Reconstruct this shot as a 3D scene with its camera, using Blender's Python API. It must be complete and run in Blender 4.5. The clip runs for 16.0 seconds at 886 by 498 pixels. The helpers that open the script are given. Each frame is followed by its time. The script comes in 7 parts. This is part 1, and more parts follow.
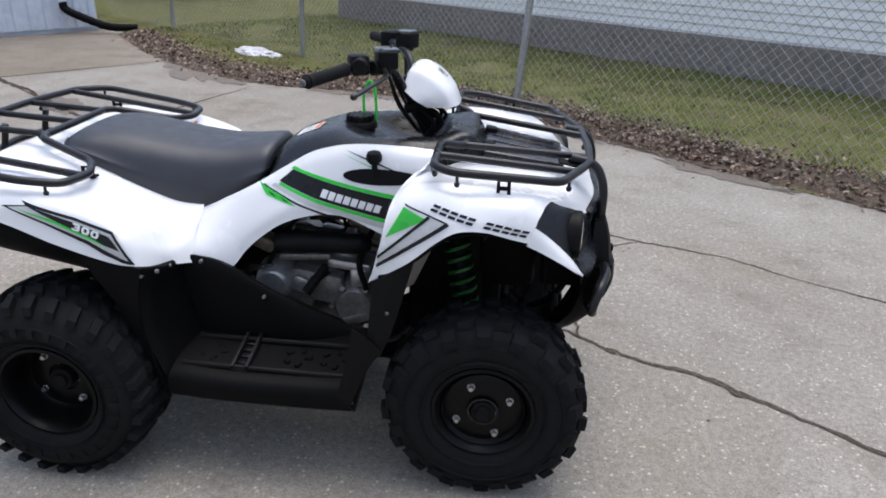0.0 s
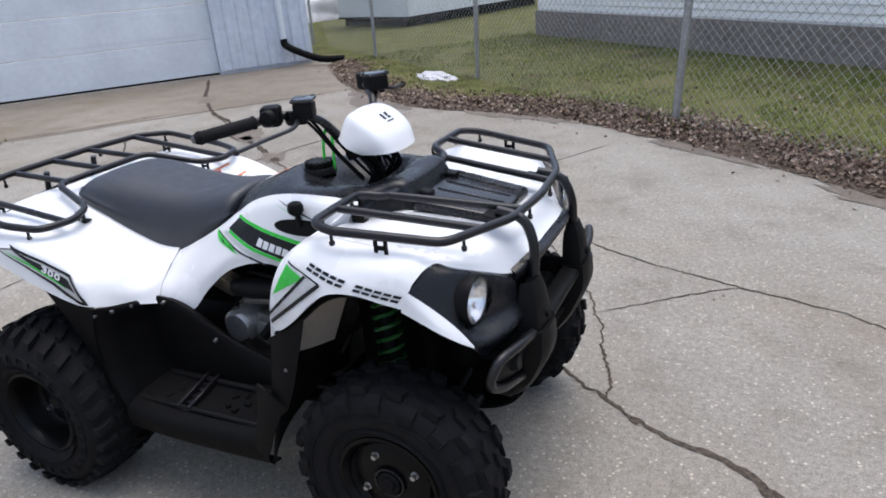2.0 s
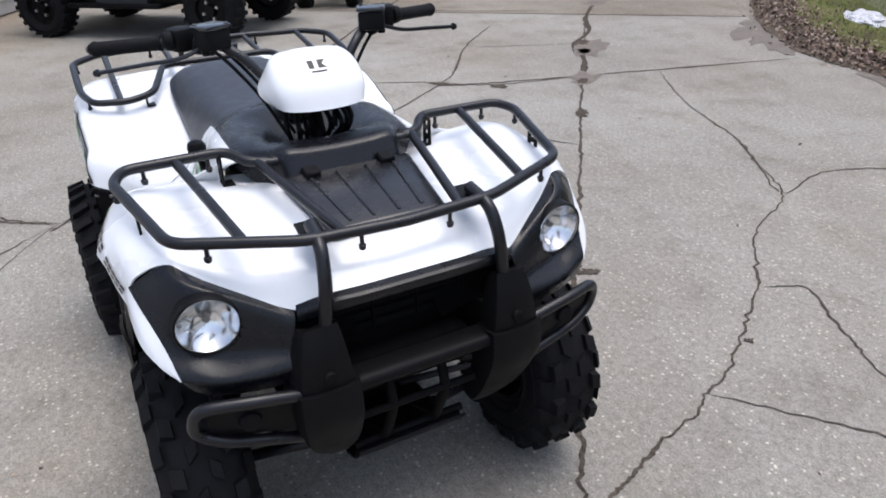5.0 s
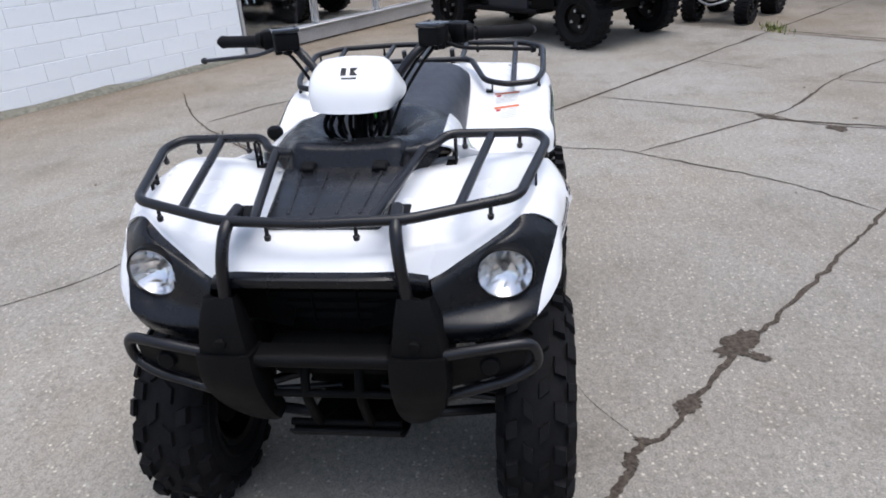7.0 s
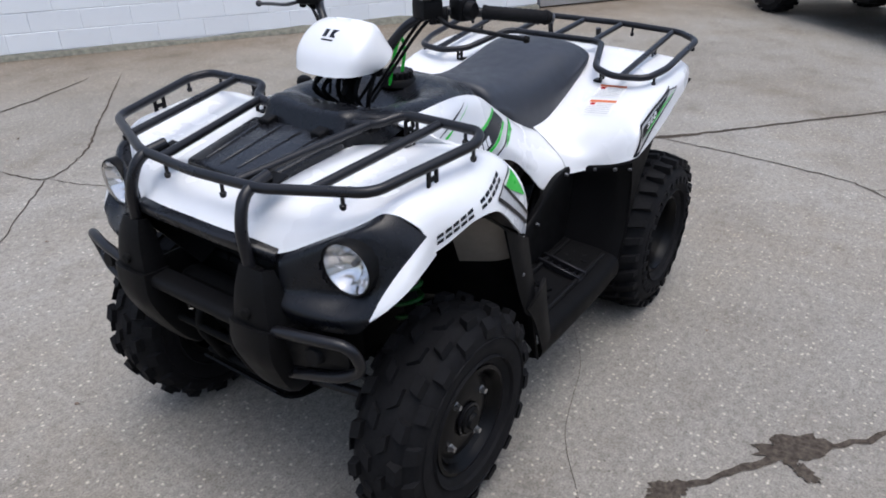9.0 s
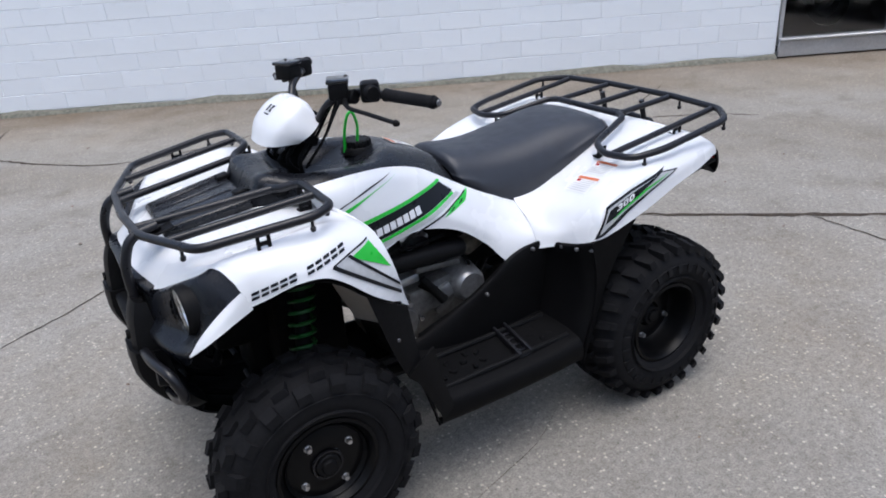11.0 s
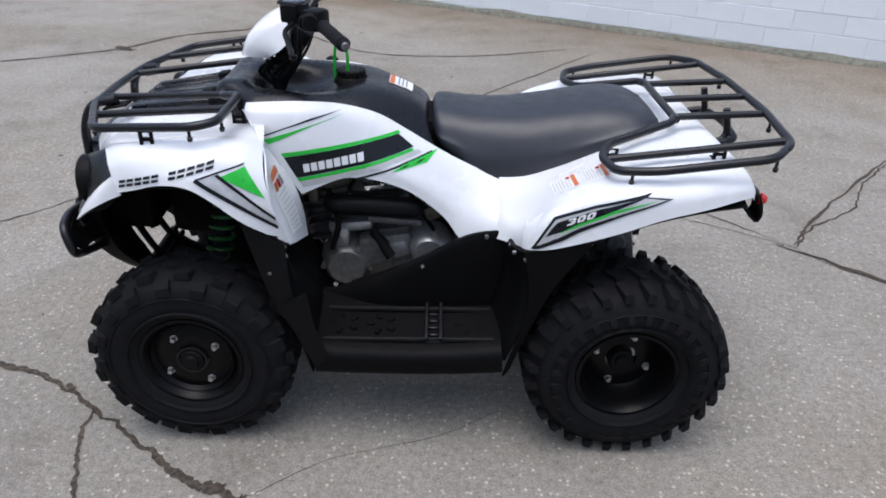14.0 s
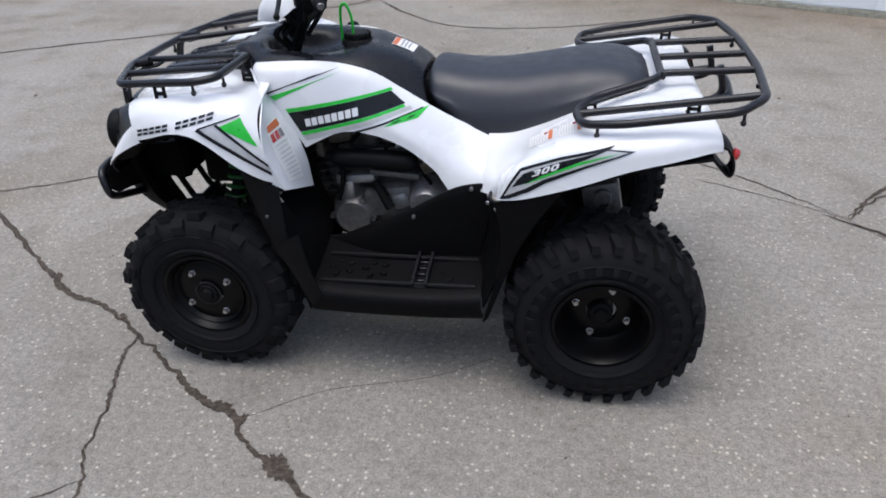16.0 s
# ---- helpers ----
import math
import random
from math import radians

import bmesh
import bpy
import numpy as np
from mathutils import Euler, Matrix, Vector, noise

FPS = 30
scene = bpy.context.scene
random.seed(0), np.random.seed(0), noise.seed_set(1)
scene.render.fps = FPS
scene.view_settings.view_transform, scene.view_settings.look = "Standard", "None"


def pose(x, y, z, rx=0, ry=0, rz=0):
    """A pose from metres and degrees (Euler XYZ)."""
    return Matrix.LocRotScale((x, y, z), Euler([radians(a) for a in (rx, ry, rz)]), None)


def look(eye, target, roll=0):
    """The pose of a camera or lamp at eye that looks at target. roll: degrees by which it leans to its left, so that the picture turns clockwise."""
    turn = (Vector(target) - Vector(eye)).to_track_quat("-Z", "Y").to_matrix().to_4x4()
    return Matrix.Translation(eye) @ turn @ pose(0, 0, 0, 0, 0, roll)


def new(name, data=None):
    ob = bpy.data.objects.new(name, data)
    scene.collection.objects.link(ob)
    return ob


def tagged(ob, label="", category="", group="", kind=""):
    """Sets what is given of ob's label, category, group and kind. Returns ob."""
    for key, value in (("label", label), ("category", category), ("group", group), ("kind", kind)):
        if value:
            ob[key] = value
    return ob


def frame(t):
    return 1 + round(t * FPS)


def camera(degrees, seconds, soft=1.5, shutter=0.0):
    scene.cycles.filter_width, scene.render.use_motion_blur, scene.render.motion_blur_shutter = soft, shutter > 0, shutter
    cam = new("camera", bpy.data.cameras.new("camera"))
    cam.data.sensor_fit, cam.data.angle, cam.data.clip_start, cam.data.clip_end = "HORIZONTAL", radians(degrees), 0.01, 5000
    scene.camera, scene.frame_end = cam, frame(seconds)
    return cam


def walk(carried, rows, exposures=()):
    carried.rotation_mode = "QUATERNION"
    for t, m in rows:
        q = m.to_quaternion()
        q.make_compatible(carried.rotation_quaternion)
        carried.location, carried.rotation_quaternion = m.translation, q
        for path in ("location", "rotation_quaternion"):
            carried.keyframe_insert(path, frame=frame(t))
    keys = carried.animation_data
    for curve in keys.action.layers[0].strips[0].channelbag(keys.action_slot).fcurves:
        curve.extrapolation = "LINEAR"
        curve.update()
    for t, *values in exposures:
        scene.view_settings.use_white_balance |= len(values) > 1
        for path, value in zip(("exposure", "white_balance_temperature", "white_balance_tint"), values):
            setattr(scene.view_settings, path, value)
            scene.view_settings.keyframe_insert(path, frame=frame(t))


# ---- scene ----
cam = camera(63.8, 16.0, soft=1.8)
PATH = [
    (0, (0.631, -2.063, 1.452), (0.453, -0.245, 0.639), 1.4),
    (0.5, (0.795, -1.977, 1.483), (0.392, -0.198, 0.662), -2.7),
    (1, (0.942, -1.831, 1.475), (0.432, -0.111, 0.59), -1.1),
    (1.5, (1.248, -1.776, 1.483), (0.645, -0.042, 0.691), -2.6),
    (2, (1.387, -1.685, 1.483), (0.571, -0.027, 0.719), -4.9),
    (2.5, (1.44, -1.468, 1.473), (0.456, 0.035, 0.594), -1.3),
    (3, (1.615, -1.309, 1.465), (0.537, 0.091, 0.529), -1.7),
    (3.5, (1.851, -1.135, 1.478), (0.576, 0.18, 0.675), -1.1),
    (4, (1.882, -0.914, 1.459), (0.436, 0.191, 0.629), -0.6),
    (4.2, (1.89, -0.815, 1.461), (0.423, 0.24, 0.603), -0.7),
    (6.3, (2.113, 0.153, 1.429), (0.342, 0.271, 0.509), -1.4),
    (6.5, (2.146, 0.269, 1.442), (0.361, 0.264, 0.539), -0.9),
    (7, (2.071, 0.45, 1.429), (0.289, 0.188, 0.56), -3.6),
    (7.5, (1.943, 0.634, 1.436), (0.206, 0.232, 0.53), -1.4),
    (8, (1.929, 0.911, 1.437), (0.23, 0.288, 0.584), -2.6),
    (8.5, (1.87, 1.103, 1.431), (0.276, 0.212, 0.617), -3.2),
    (9, (1.648, 1.223, 1.432), (0.222, 0.191, 0.483), -0.5),
    (9.5, (1.505, 1.550, 1.448), (0.172, 0.298, 0.609), -2.8),
    (9.7, (1.444, 1.611, 1.469), (0.155, 0.317, 0.654), -2.2),
    (11.8, (0.661, 2.016, 1.522), (0.089, 0.294, 0.68), -0.4),
    (12, (0.578, 1.991, 1.519), (0.081, 0.255, 0.659), 2.2),
    (12.5, (0.364, 2.089, 1.526), (0.039, 0.321, 0.65), 2.0),
    (13, (0.18, 2.199, 1.546), (0.07, 0.401, 0.677), 0.6),
    (13.5, (0.118, 2.108, 1.555), (0.071, 0.335, 0.633), 1.1),
    (14, (-0.088, 2.052, 1.52), (-0.108, 0.313, 0.533), 1.8),
    (14.5, (-0.247, 2.066, 1.506), (-0.095, 0.339, 0.508), 1.5),
    (15, (-0.289, 2.139, 1.519), (-0.156, 0.402, 0.536), -1.8),
    (15.5, (-0.365, 2.212, 1.53), (-0.153, 0.481, 0.549), -2.2),
    (16, (-0.483, 2.167, 1.506), (-0.165, 0.485, 0.472), -2.1),
]
EXPOSURES = [(0.0, 0.88, 6230, 10), (4.0, 0.90, 6230, 10), (6.5, 0.86, 6180, 10), (9.5, 0.66, 6080, 10), (12.0, 0.70, 6020, 10), (16.0, 0.65, 6110, 10)]
walk(cam, [(t, look(eye, target, roll)) for t, eye, target, roll in PATH], EXPOSURES)

# ---- world and light: a bright overcast day ----
world = bpy.data.worlds.new("sky")
scene.world = world
world.use_nodes = True
wt = world.node_tree
wt.nodes.clear()
sky = wt.nodes.new("ShaderNodeTexSky")
sky.sky_type = "NISHITA"
sky.sun_disc = False
sky.sun_elevation = radians(79)
sky.sun_rotation = radians(27)
sky.air_density, sky.dust_density, sky.ozone_density = 1.0, 4.0, 1.0
soft_sky = wt.nodes.new("ShaderNodeHueSaturation")
soft_sky.inputs["Saturation"].default_value = 0.82
bg = wt.nodes.new("ShaderNodeBackground")
bg.inputs["Strength"].default_value = 0.15
wo = wt.nodes.new("ShaderNodeOutputWorld")
wt.links.new(sky.outputs[0], soft_sky.inputs["Color"])
wt.links.new(soft_sky.outputs[0], bg.inputs["Color"])
wt.links.new(bg.outputs[0], wo.inputs["Surface"])
sun_data = bpy.data.lights.new("sun", "SUN")
sun_data.energy = 0.65
sun_data.angle = radians(50)
sun_data.color = (1.0, 0.97, 0.93)
sun = new("sun", sun_data)
sun.matrix_world = look((0, 0, 20), (-0.9, -1.6, 10.0))
sun.location = (4, 8, 20)

# ---- materials ----


class Mat:
    """A small wrapper round a node material."""

    def __init__(self, name, color=(0.5, 0.5, 0.5), rough=0.5, metal=0.0, spec=0.5, coat=0.0):
        self.m = bpy.data.materials.new(name)
        self.m.use_nodes = True
        self.t = self.m.node_tree
        self.b = self.t.nodes["Principled BSDF"]
        self.b.inputs["Base Color"].default_value = (*color, 1)
        self.b.inputs["Roughness"].default_value = rough
        self.b.inputs["Metallic"].default_value = metal
        self.b.inputs["Specular IOR Level"].default_value = spec
        self.b.inputs["Coat Weight"].default_value = coat
        self.b.inputs["Coat Roughness"].default_value = 0.08
        self.co = self.t.nodes.new("ShaderNodeTexCoord").outputs["Object"]

    def node(self, kind, **ins):
        n = self.t.nodes.new(kind)
        for k, v in ins.items():
            n.inputs[k.replace("_", " ")].default_value = v
        return n

    def link(self, a, b):
        self.t.links.new(a, b)

    def noise(self, scale, detail=4.0, rough=0.55, stretch=None):
        n = self.node("ShaderNodeTexNoise", Scale=scale, Detail=detail, Roughness=rough)
        if stretch:
            mp = self.t.nodes.new("ShaderNodeMapping")
            mp.inputs["Scale"].default_value = stretch
            self.link(self.co, mp.inputs["Vector"])
            self.link(mp.outputs[0], n.inputs["Vector"])
        else:
            self.link(self.co, n.inputs["Vector"])
        return n.outputs["Fac"]

    def ramp(self, fac, stops):
        r = self.t.nodes.new("ShaderNodeValToRGB")
        e = r.color_ramp.elements
        while len(e) < len(stops):
            e.new(0.5)
        for el, (p, c) in zip(e, stops):
            el.position = p
            el.color = (*c, 1) if len(c) == 3 else c
        self.link(fac, r.inputs["Fac"])
        return r.outputs["Color"]

    def mix(self, fac, a, b, kind="MIX"):
        n = self.t.nodes.new("ShaderNodeMix")
        n.data_type = "RGBA"
        n.blend_type = kind
        for sock, v in (("Factor", fac), ("A", a), ("B", b)):
            idx = {"Factor": 0, "A": 6, "B": 7}[sock]
            if isinstance(v, (int, float)):
                n.inputs[idx].default_value = v
            elif isinstance(v, tuple):
                n.inputs[idx].default_value = (*v, 1)
            else:
                self.link(v, n.inputs[idx])
        return n.outputs[2]

    def color(self, out):
        self.link(out, self.b.inputs["Base Color"])
        return self

    def rough(self, out):
        self.link(out, self.b.inputs["Roughness"])
        return self

    def bump(self, fac, strength=0.3, dist=0.002):
        n = self.node("ShaderNodeBump", Strength=strength, Distance=dist)
        self.link(fac, n.inputs["Height"])
        old = self.b.inputs["Normal"].links
        if old:
            self.link(old[0].from_socket, n.inputs["Normal"])
        self.link(n.outputs[0], self.b.inputs["Normal"])
        return self

    def random(self):
        return self.t.nodes.new("ShaderNodeObjectInfo").outputs["Random"]

    def island(self):
        return self.t.nodes.new("ShaderNodeNewGeometry").outputs["Random Per Island"]


def grey(v):
    return (v, v, v)


def plain(name, color, rough, metal=0.0, spec=0.5, coat=0.0, grain=90.0, amount=0.12, bump=0.15, dist=0.0006, stain=0.86):
    """A surface with grain and larger, faint stains over one base colour."""
    m = Mat(name, color, rough, metal, spec, coat)
    dark = tuple(c * (1 - amount) for c in color)
    lite = tuple(min(1, c * (1 + amount)) for c in color)
    c1 = m.ramp(m.noise(grain), [(0.3, dark), (0.7, lite)])
    c2 = m.ramp(m.noise(grain / 14), [(0.35, grey(stain)), (0.65, grey(1.0))])
    m.color(m.mix(1.0, c1, c2, "MULTIPLY"))
    r = m.ramp(m.noise(grain / 8), [(0.3, grey(max(0, rough - 0.07))), (0.7, grey(min(1, rough + 0.07)))])
    m.rough(r)
    if bump:
        m.bump(m.noise(grain * 3), bump, dist)
    return m.m


def concrete_material(name="weathered_concrete", k=(1.0, 1.0, 1.0)):
    m = Mat(name, grey(0.33), 0.9, spec=0.25)
    tone = m.ramp(m.noise(0.4, 6, 0.6), [(0.3, (0.2035, 0.190, 0.166)), (0.55, (0.2560, 0.243, 0.2185)), (0.75, (0.3030, 0.290, 0.265))])
    patch = m.ramp(m.noise(2.6, 8, 0.68), [(0.27, (0.70, 0.67, 0.63)), (0.46, (0.97, 0.96, 0.95)), (0.60, grey(1.03)), (0.8, grey(1.10))])
    grit = m.ramp(m.noise(150, 4, 0.75), [(0.30, grey(0.55)), (0.5, grey(1.0)), (0.70, grey(1.35))])
    coarse = m.ramp(m.noise(45, 3, 0.6), [(0.32, grey(0.80)), (0.5, grey(1.0)), (0.68, grey(1.14))])
    v = m.node("ShaderNodeTexVoronoi", Scale=58.0, Randomness=1.0)
    m.link(m.co, v.inputs["Vector"])
    stone = m.ramp(v.outputs["Distance"], [(0.20, (1.80, 1.76, 1.67)), (0.35, grey(1.0))])
    pick = m.ramp(v.outputs["Color"], [(0.66, grey(0.0)), (0.70, grey(1.0))])
    speck = m.mix(pick, grey(1.0), stone)
    v2 = m.node("ShaderNodeTexVoronoi", Scale=42.0)
    m.link(m.co, v2.inputs["Vector"])
    pit = m.ramp(v2.outputs["Distance"], [(0.10, grey(0.45)), (0.17, grey(1.0))])
    pit = m.mix(m.ramp(v2.outputs["Color"], [(0.86, grey(0.0)), (0.88, grey(1.0))]), grey(1.0), pit)
    stain = m.ramp(m.noise(0.62, 7, 0.68), [(0.44, (1.03, 1.03, 1.03)), (0.56, (0.97, 0.95, 0.92)), (0.70, (0.84, 0.78, 0.70))])
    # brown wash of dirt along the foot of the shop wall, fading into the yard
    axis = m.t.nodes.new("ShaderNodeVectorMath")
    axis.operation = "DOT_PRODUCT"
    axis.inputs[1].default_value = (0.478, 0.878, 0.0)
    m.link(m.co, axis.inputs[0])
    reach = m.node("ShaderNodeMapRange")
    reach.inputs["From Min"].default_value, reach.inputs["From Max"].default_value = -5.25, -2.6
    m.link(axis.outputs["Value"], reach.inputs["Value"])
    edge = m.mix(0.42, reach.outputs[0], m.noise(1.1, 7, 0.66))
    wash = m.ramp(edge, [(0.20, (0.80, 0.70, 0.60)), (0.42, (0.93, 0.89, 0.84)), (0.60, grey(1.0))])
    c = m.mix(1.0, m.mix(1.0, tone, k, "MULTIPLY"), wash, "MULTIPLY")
    for layer in (patch, coarse, grit, speck, pit, stain):
        c = m.mix(1.0, c, layer, "MULTIPLY")
    m.color(c)
    m.bump(m.noise(120, 4, 0.7), 0.35, 0.002)
    return m.m


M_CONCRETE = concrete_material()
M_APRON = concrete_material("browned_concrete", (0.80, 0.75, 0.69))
M_CRACK = plain("crack_dirt", (0.075, 0.062, 0.05), 0.95, spec=0.1, grain=70, amount=0.5, bump=0.6, dist=0.004)
M_JOINT = plain("joint_filler", (0.062, 0.050, 0.040), 0.95, spec=0.1, grain=40, amount=0.4, bump=0.4, dist=0.003)
M_DAMP = plain("damp_concrete", (0.155, 0.133, 0.112), 0.8, spec=0.3, grain=85, amount=0.35, bump=0.5, dist=0.003)
M_WHITE = plain("white_plastic", (0.745, 0.756, 0.770), 0.26, spec=0.5, coat=0.25, grain=30, amount=0.012, bump=0.02, stain=0.975)
M_INNER = plain("inner_fender_plastic", (0.27, 0.238, 0.205), 0.5, spec=0.3, grain=60, amount=0.06, bump=0.08)
M_BLACKP = plain("black_plastic", (0.006, 0.006, 0.0065), 0.48, spec=0.10, grain=160, amount=0.25, bump=0.2, dist=0.0005)
# darker copy of black_plastic; the footwell's shade is put into its colour
M_FOOT = plain("shaded_black_plastic", (0.0042, 0.0042, 0.0046), 0.52, spec=0.07, grain=160, amount=0.3, bump=0.2, dist=0.0005)
M_DOOR = plain("blue_black_panel", (0.012, 0.016, 0.024), 0.35, spec=0.4, grain=150, amount=0.2, bump=0.1, dist=0.0004)
# blue tint here and in the seat is sky reflection put into the colour
M_SATIN = plain("satin_black_plastic", (0.0065, 0.0072, 0.0095), 0.28, spec=0.30, grain=200, amount=0.2, bump=0.12, dist=0.0004)
M_SEAT = plain("seat_vinyl", (0.017, 0.020, 0.028), 0.47, spec=0.60, grain=220, amount=0.15, bump=0.35, dist=0.0006)
M_STEEL = plain("black_coated_steel", (0.008, 0.008, 0.010), 0.32, metal=0.0, spec=0.34, coat=0.06, grain=140, amount=0.25, bump=0.1)
M_RUBBER = plain("tyre_rubber", (0.0085, 0.0085, 0.0095), 0.75, spec=0.13, grain=120, amount=0.3, bump=0.4, dist=0.0008)
M_RIM = plain("rim_black", (0.003, 0.003, 0.0034), 0.36, metal=0.0, spec=0.14, coat=0.02, grain=80, amount=0.2, bump=0.05)
# near-black for black parts; in recesses the shade is put into the colour
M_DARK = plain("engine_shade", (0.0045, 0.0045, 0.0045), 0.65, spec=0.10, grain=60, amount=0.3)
M_ALU = plain("cast_aluminium", (0.42, 0.42, 0.43), 0.42, metal=0.85, grain=70, amount=0.2, bump=0.3, dist=0.001)
M_CASE = plain("bright_casting", (0.40, 0.40, 0.40), 0.32, metal=0.7, grain=70, amount=0.18, bump=0.3, dist=0.001)
M_ENGINE = plain("dusty_engine_metal", (0.15, 0.146, 0.14), 0.40, metal=0.45, grain=70, amount=0.25, bump=0.3, dist=0.001)
M_BRACKET = plain("tarnished_bracket", (0.085, 0.072, 0.055), 0.5, metal=0.3, grain=60, amount=0.4, bump=0.3, dist=0.001)
M_CHROME = plain("chrome", (0.86, 0.86, 0.87), 0.10, metal=1.0, grain=50, amount=0.03, bump=0)
M_REFLECT = plain("lamp_reflector", (0.92, 0.92, 0.93), 0.12, metal=0.95, grain=50, amount=0.03, bump=0)
M_GLOSS = plain("gloss_black", (0.010, 0.011, 0.014), 0.12, spec=0.6, coat=0.3, grain=60, amount=0.1, bump=0)
M_LID = plain("lid_plastic", (0.012, 0.0125, 0.015), 0.26, spec=0.45, grain=180, amount=0.15, bump=0.1, dist=0.0004)
M_SCREW = plain("dull_screw", (0.16, 0.16, 0.165), 0.4, metal=0.7, grain=60, amount=0.1, bump=0)
M_ZINC = plain("zinc", (0.50, 0.50, 0.51), 0.3, metal=0.95, grain=60, amount=0.1, bump=0)
M_GREEN = plain("green_vinyl", (0.035, 0.52, 0.05), 0.3, spec=0.5, grain=60, amount=0.05, bump=0)
M_SPRING = plain("spring_green", (0.012, 0.085, 0.016), 0.4, spec=0.4, grain=60, amount=0.1, bump=0)
M_INK = plain("black_vinyl", (0.008, 0.009, 0.012), 0.3, spec=0.25, grain=80, amount=0.1, bump=0)
M_SILVER = plain("silver_vinyl", (0.50, 0.51, 0.52), 0.35, metal=0.1, grain=80, amount=0.08, bump=0)
M_PAPER = plain("label_white", (0.82, 0.82, 0.80), 0.4, grain=60, amount=0.04, bump=0)
M_ORANGE = plain("label_orange", (0.62, 0.16, 0.05), 0.4, grain=60, amount=0.05, bump=0)
M_LETTER = plain("label_print", (0.22, 0.22, 0.23), 0.5, grain=60, amount=0.05, bump=0)
M_REDLENS = plain("red_lens", (0.5, 0.02, 0.015), 0.12, coat=0.6, grain=50, amount=0.05, bump=0)


def glass_material(name, tint=(1, 1, 1), rough=0.0):
    m = Mat(name, tint, rough, spec=0.5)
    m.b.inputs["Transmission Weight"].default_value = 1.0
    m.b.inputs["IOR"].default_value = 1.45
    return m.m


M_GLASS = glass_material("clear_glass")


def block_material():
    m = Mat("painted_block", grey(0.8), 0.62, spec=0.35)
    c = m.ramp(m.noise(1.3, 6), [(0.3, (0.80, 0.835, 0.86)), (0.7, (0.865, 0.89, 0.905))])
    per = m.ramp(m.random(), [(0.0, grey(0.95)), (1.0, grey(1.0))])
    dirt = m.ramp(m.noise(7, 8, 0.65), [(0.26, grey(0.72)), (0.38, grey(1.0))])
    c = m.mix(1.0, m.mix(1.0, c, per, "MULTIPLY"), dirt, "MULTIPLY")
    m.color(c)
    m.bump(m.noise(60, 5), 0.35, 0.003)
    return m.m


M_BLOCK = block_material()
M_MORTAR = plain("painted_mortar", (0.80, 0.82, 0.835), 0.8, grain=50, amount=0.15, bump=0.4, dist=0.002)
M_FOOTING = plain("mossy_footing", (0.17, 0.165, 0.13), 0.9, grain=24, amount=0.35, bump=0.5, dist=0.004)
M_DOORPAINT = plain("door_paint", (0.78, 0.825, 0.86), 0.45, grain=14, amount=0.04, bump=0.08, dist=0.001)
M_CORR = plain("corrugated_sheet", (0.64, 0.69, 0.77), 0.42, metal=0.1, grain=9, amount=0.1, bump=0.05)
M_SIDING = plain("vinyl_siding", (0.92, 0.915, 0.87), 0.5, grain=22, amount=0.03, bump=0.12, dist=0.001, stain=0.95)
M_FOUND = plain("foundation_concrete", (0.25, 0.222, 0.195), 0.9, grain=16, amount=0.25, bump=0.5, dist=0.004)
M_GALV = plain("galvanised_steel", (0.42, 0.43, 0.44), 0.45, metal=0.7, grain=45, amount=0.2, bump=0.1)
M_WIRE = plain("dull_wire", (0.36, 0.36, 0.35), 0.5, metal=0.4, grain=45, amount=0.2, bump=0)
M_ALUFRAME = plain("anodised_frame", (0.55, 0.56, 0.57), 0.4, metal=0.6, grain=40, amount=0.08, bump=0)
# near-black walls: the showroom's dimness is put into the colour
M_ROOM = plain("dimmed_interior", (0.018, 0.017, 0.017), 0.7, grain=8, amount=0.3, bump=0)
M_ROOF = plain("roof_felt", (0.12, 0.11, 0.105), 0.9, grain=40, amount=0.3)


def soil_material():
    m = Mat("turf_soil", (0.09, 0.08, 0.05), 0.95, spec=0.1)
    c = m.ramp(m.noise(2.2, 6), [(0.3, (0.085, 0.07, 0.042)), (0.5, (0.115, 0.125, 0.04)), (0.7, (0.16, 0.14, 0.075))])
    g = m.ramp(m.noise(90, 4), [(0.3, grey(0.55)), (0.7, grey(1.25))])
    m.color(m.mix(1.0, c, g, "MULTIPLY"))
    m.bump(m.noise(60, 5), 0.8, 0.02)
    return m.m


def blade_material():
    m = Mat("grass_blades", (0.1, 0.13, 0.03), 0.7, spec=0.2)
    c = m.ramp(m.island(), [(0.0, (0.12, 0.16, 0.035)), (0.45, (0.16, 0.19, 0.05)), (0.7, (0.22, 0.21, 0.075)), (1.0, (0.30, 0.25, 0.12))])
    big = m.ramp(m.noise(1.1, 5), [(0.30, (0.60, 0.50, 0.44)), (0.46, (0.62, 0.78, 0.55)), (0.58, (0.92, 0.95, 0.82)), (0.72, (1.12, 1.02, 0.98))])
    m.color(m.mix(1.0, c, big, "MULTIPLY"))
    return m.m


def leaf_material():
    m = Mat("dead_leaves", (0.12, 0.07, 0.05), 0.75, spec=0.25)
    c = m.ramp(m.island(), [(0.0, (0.065, 0.044, 0.034)), (0.35, (0.13, 0.088, 0.066)), (0.7, (0.23, 0.165, 0.125)), (1.0, (0.40, 0.33, 0.27))])
    m.color(c)
    m.bump(m.noise(60, 3), 0.3, 0.002)
    return m.m


M_SOIL, M_BLADE, M_LEAF = soil_material(), blade_material(), leaf_material()
M_LITTER = plain("leaf_mould", (0.115, 0.09, 0.07), 0.95, spec=0.1, grain=45, amount=0.5, bump=0.8, dist=0.012)
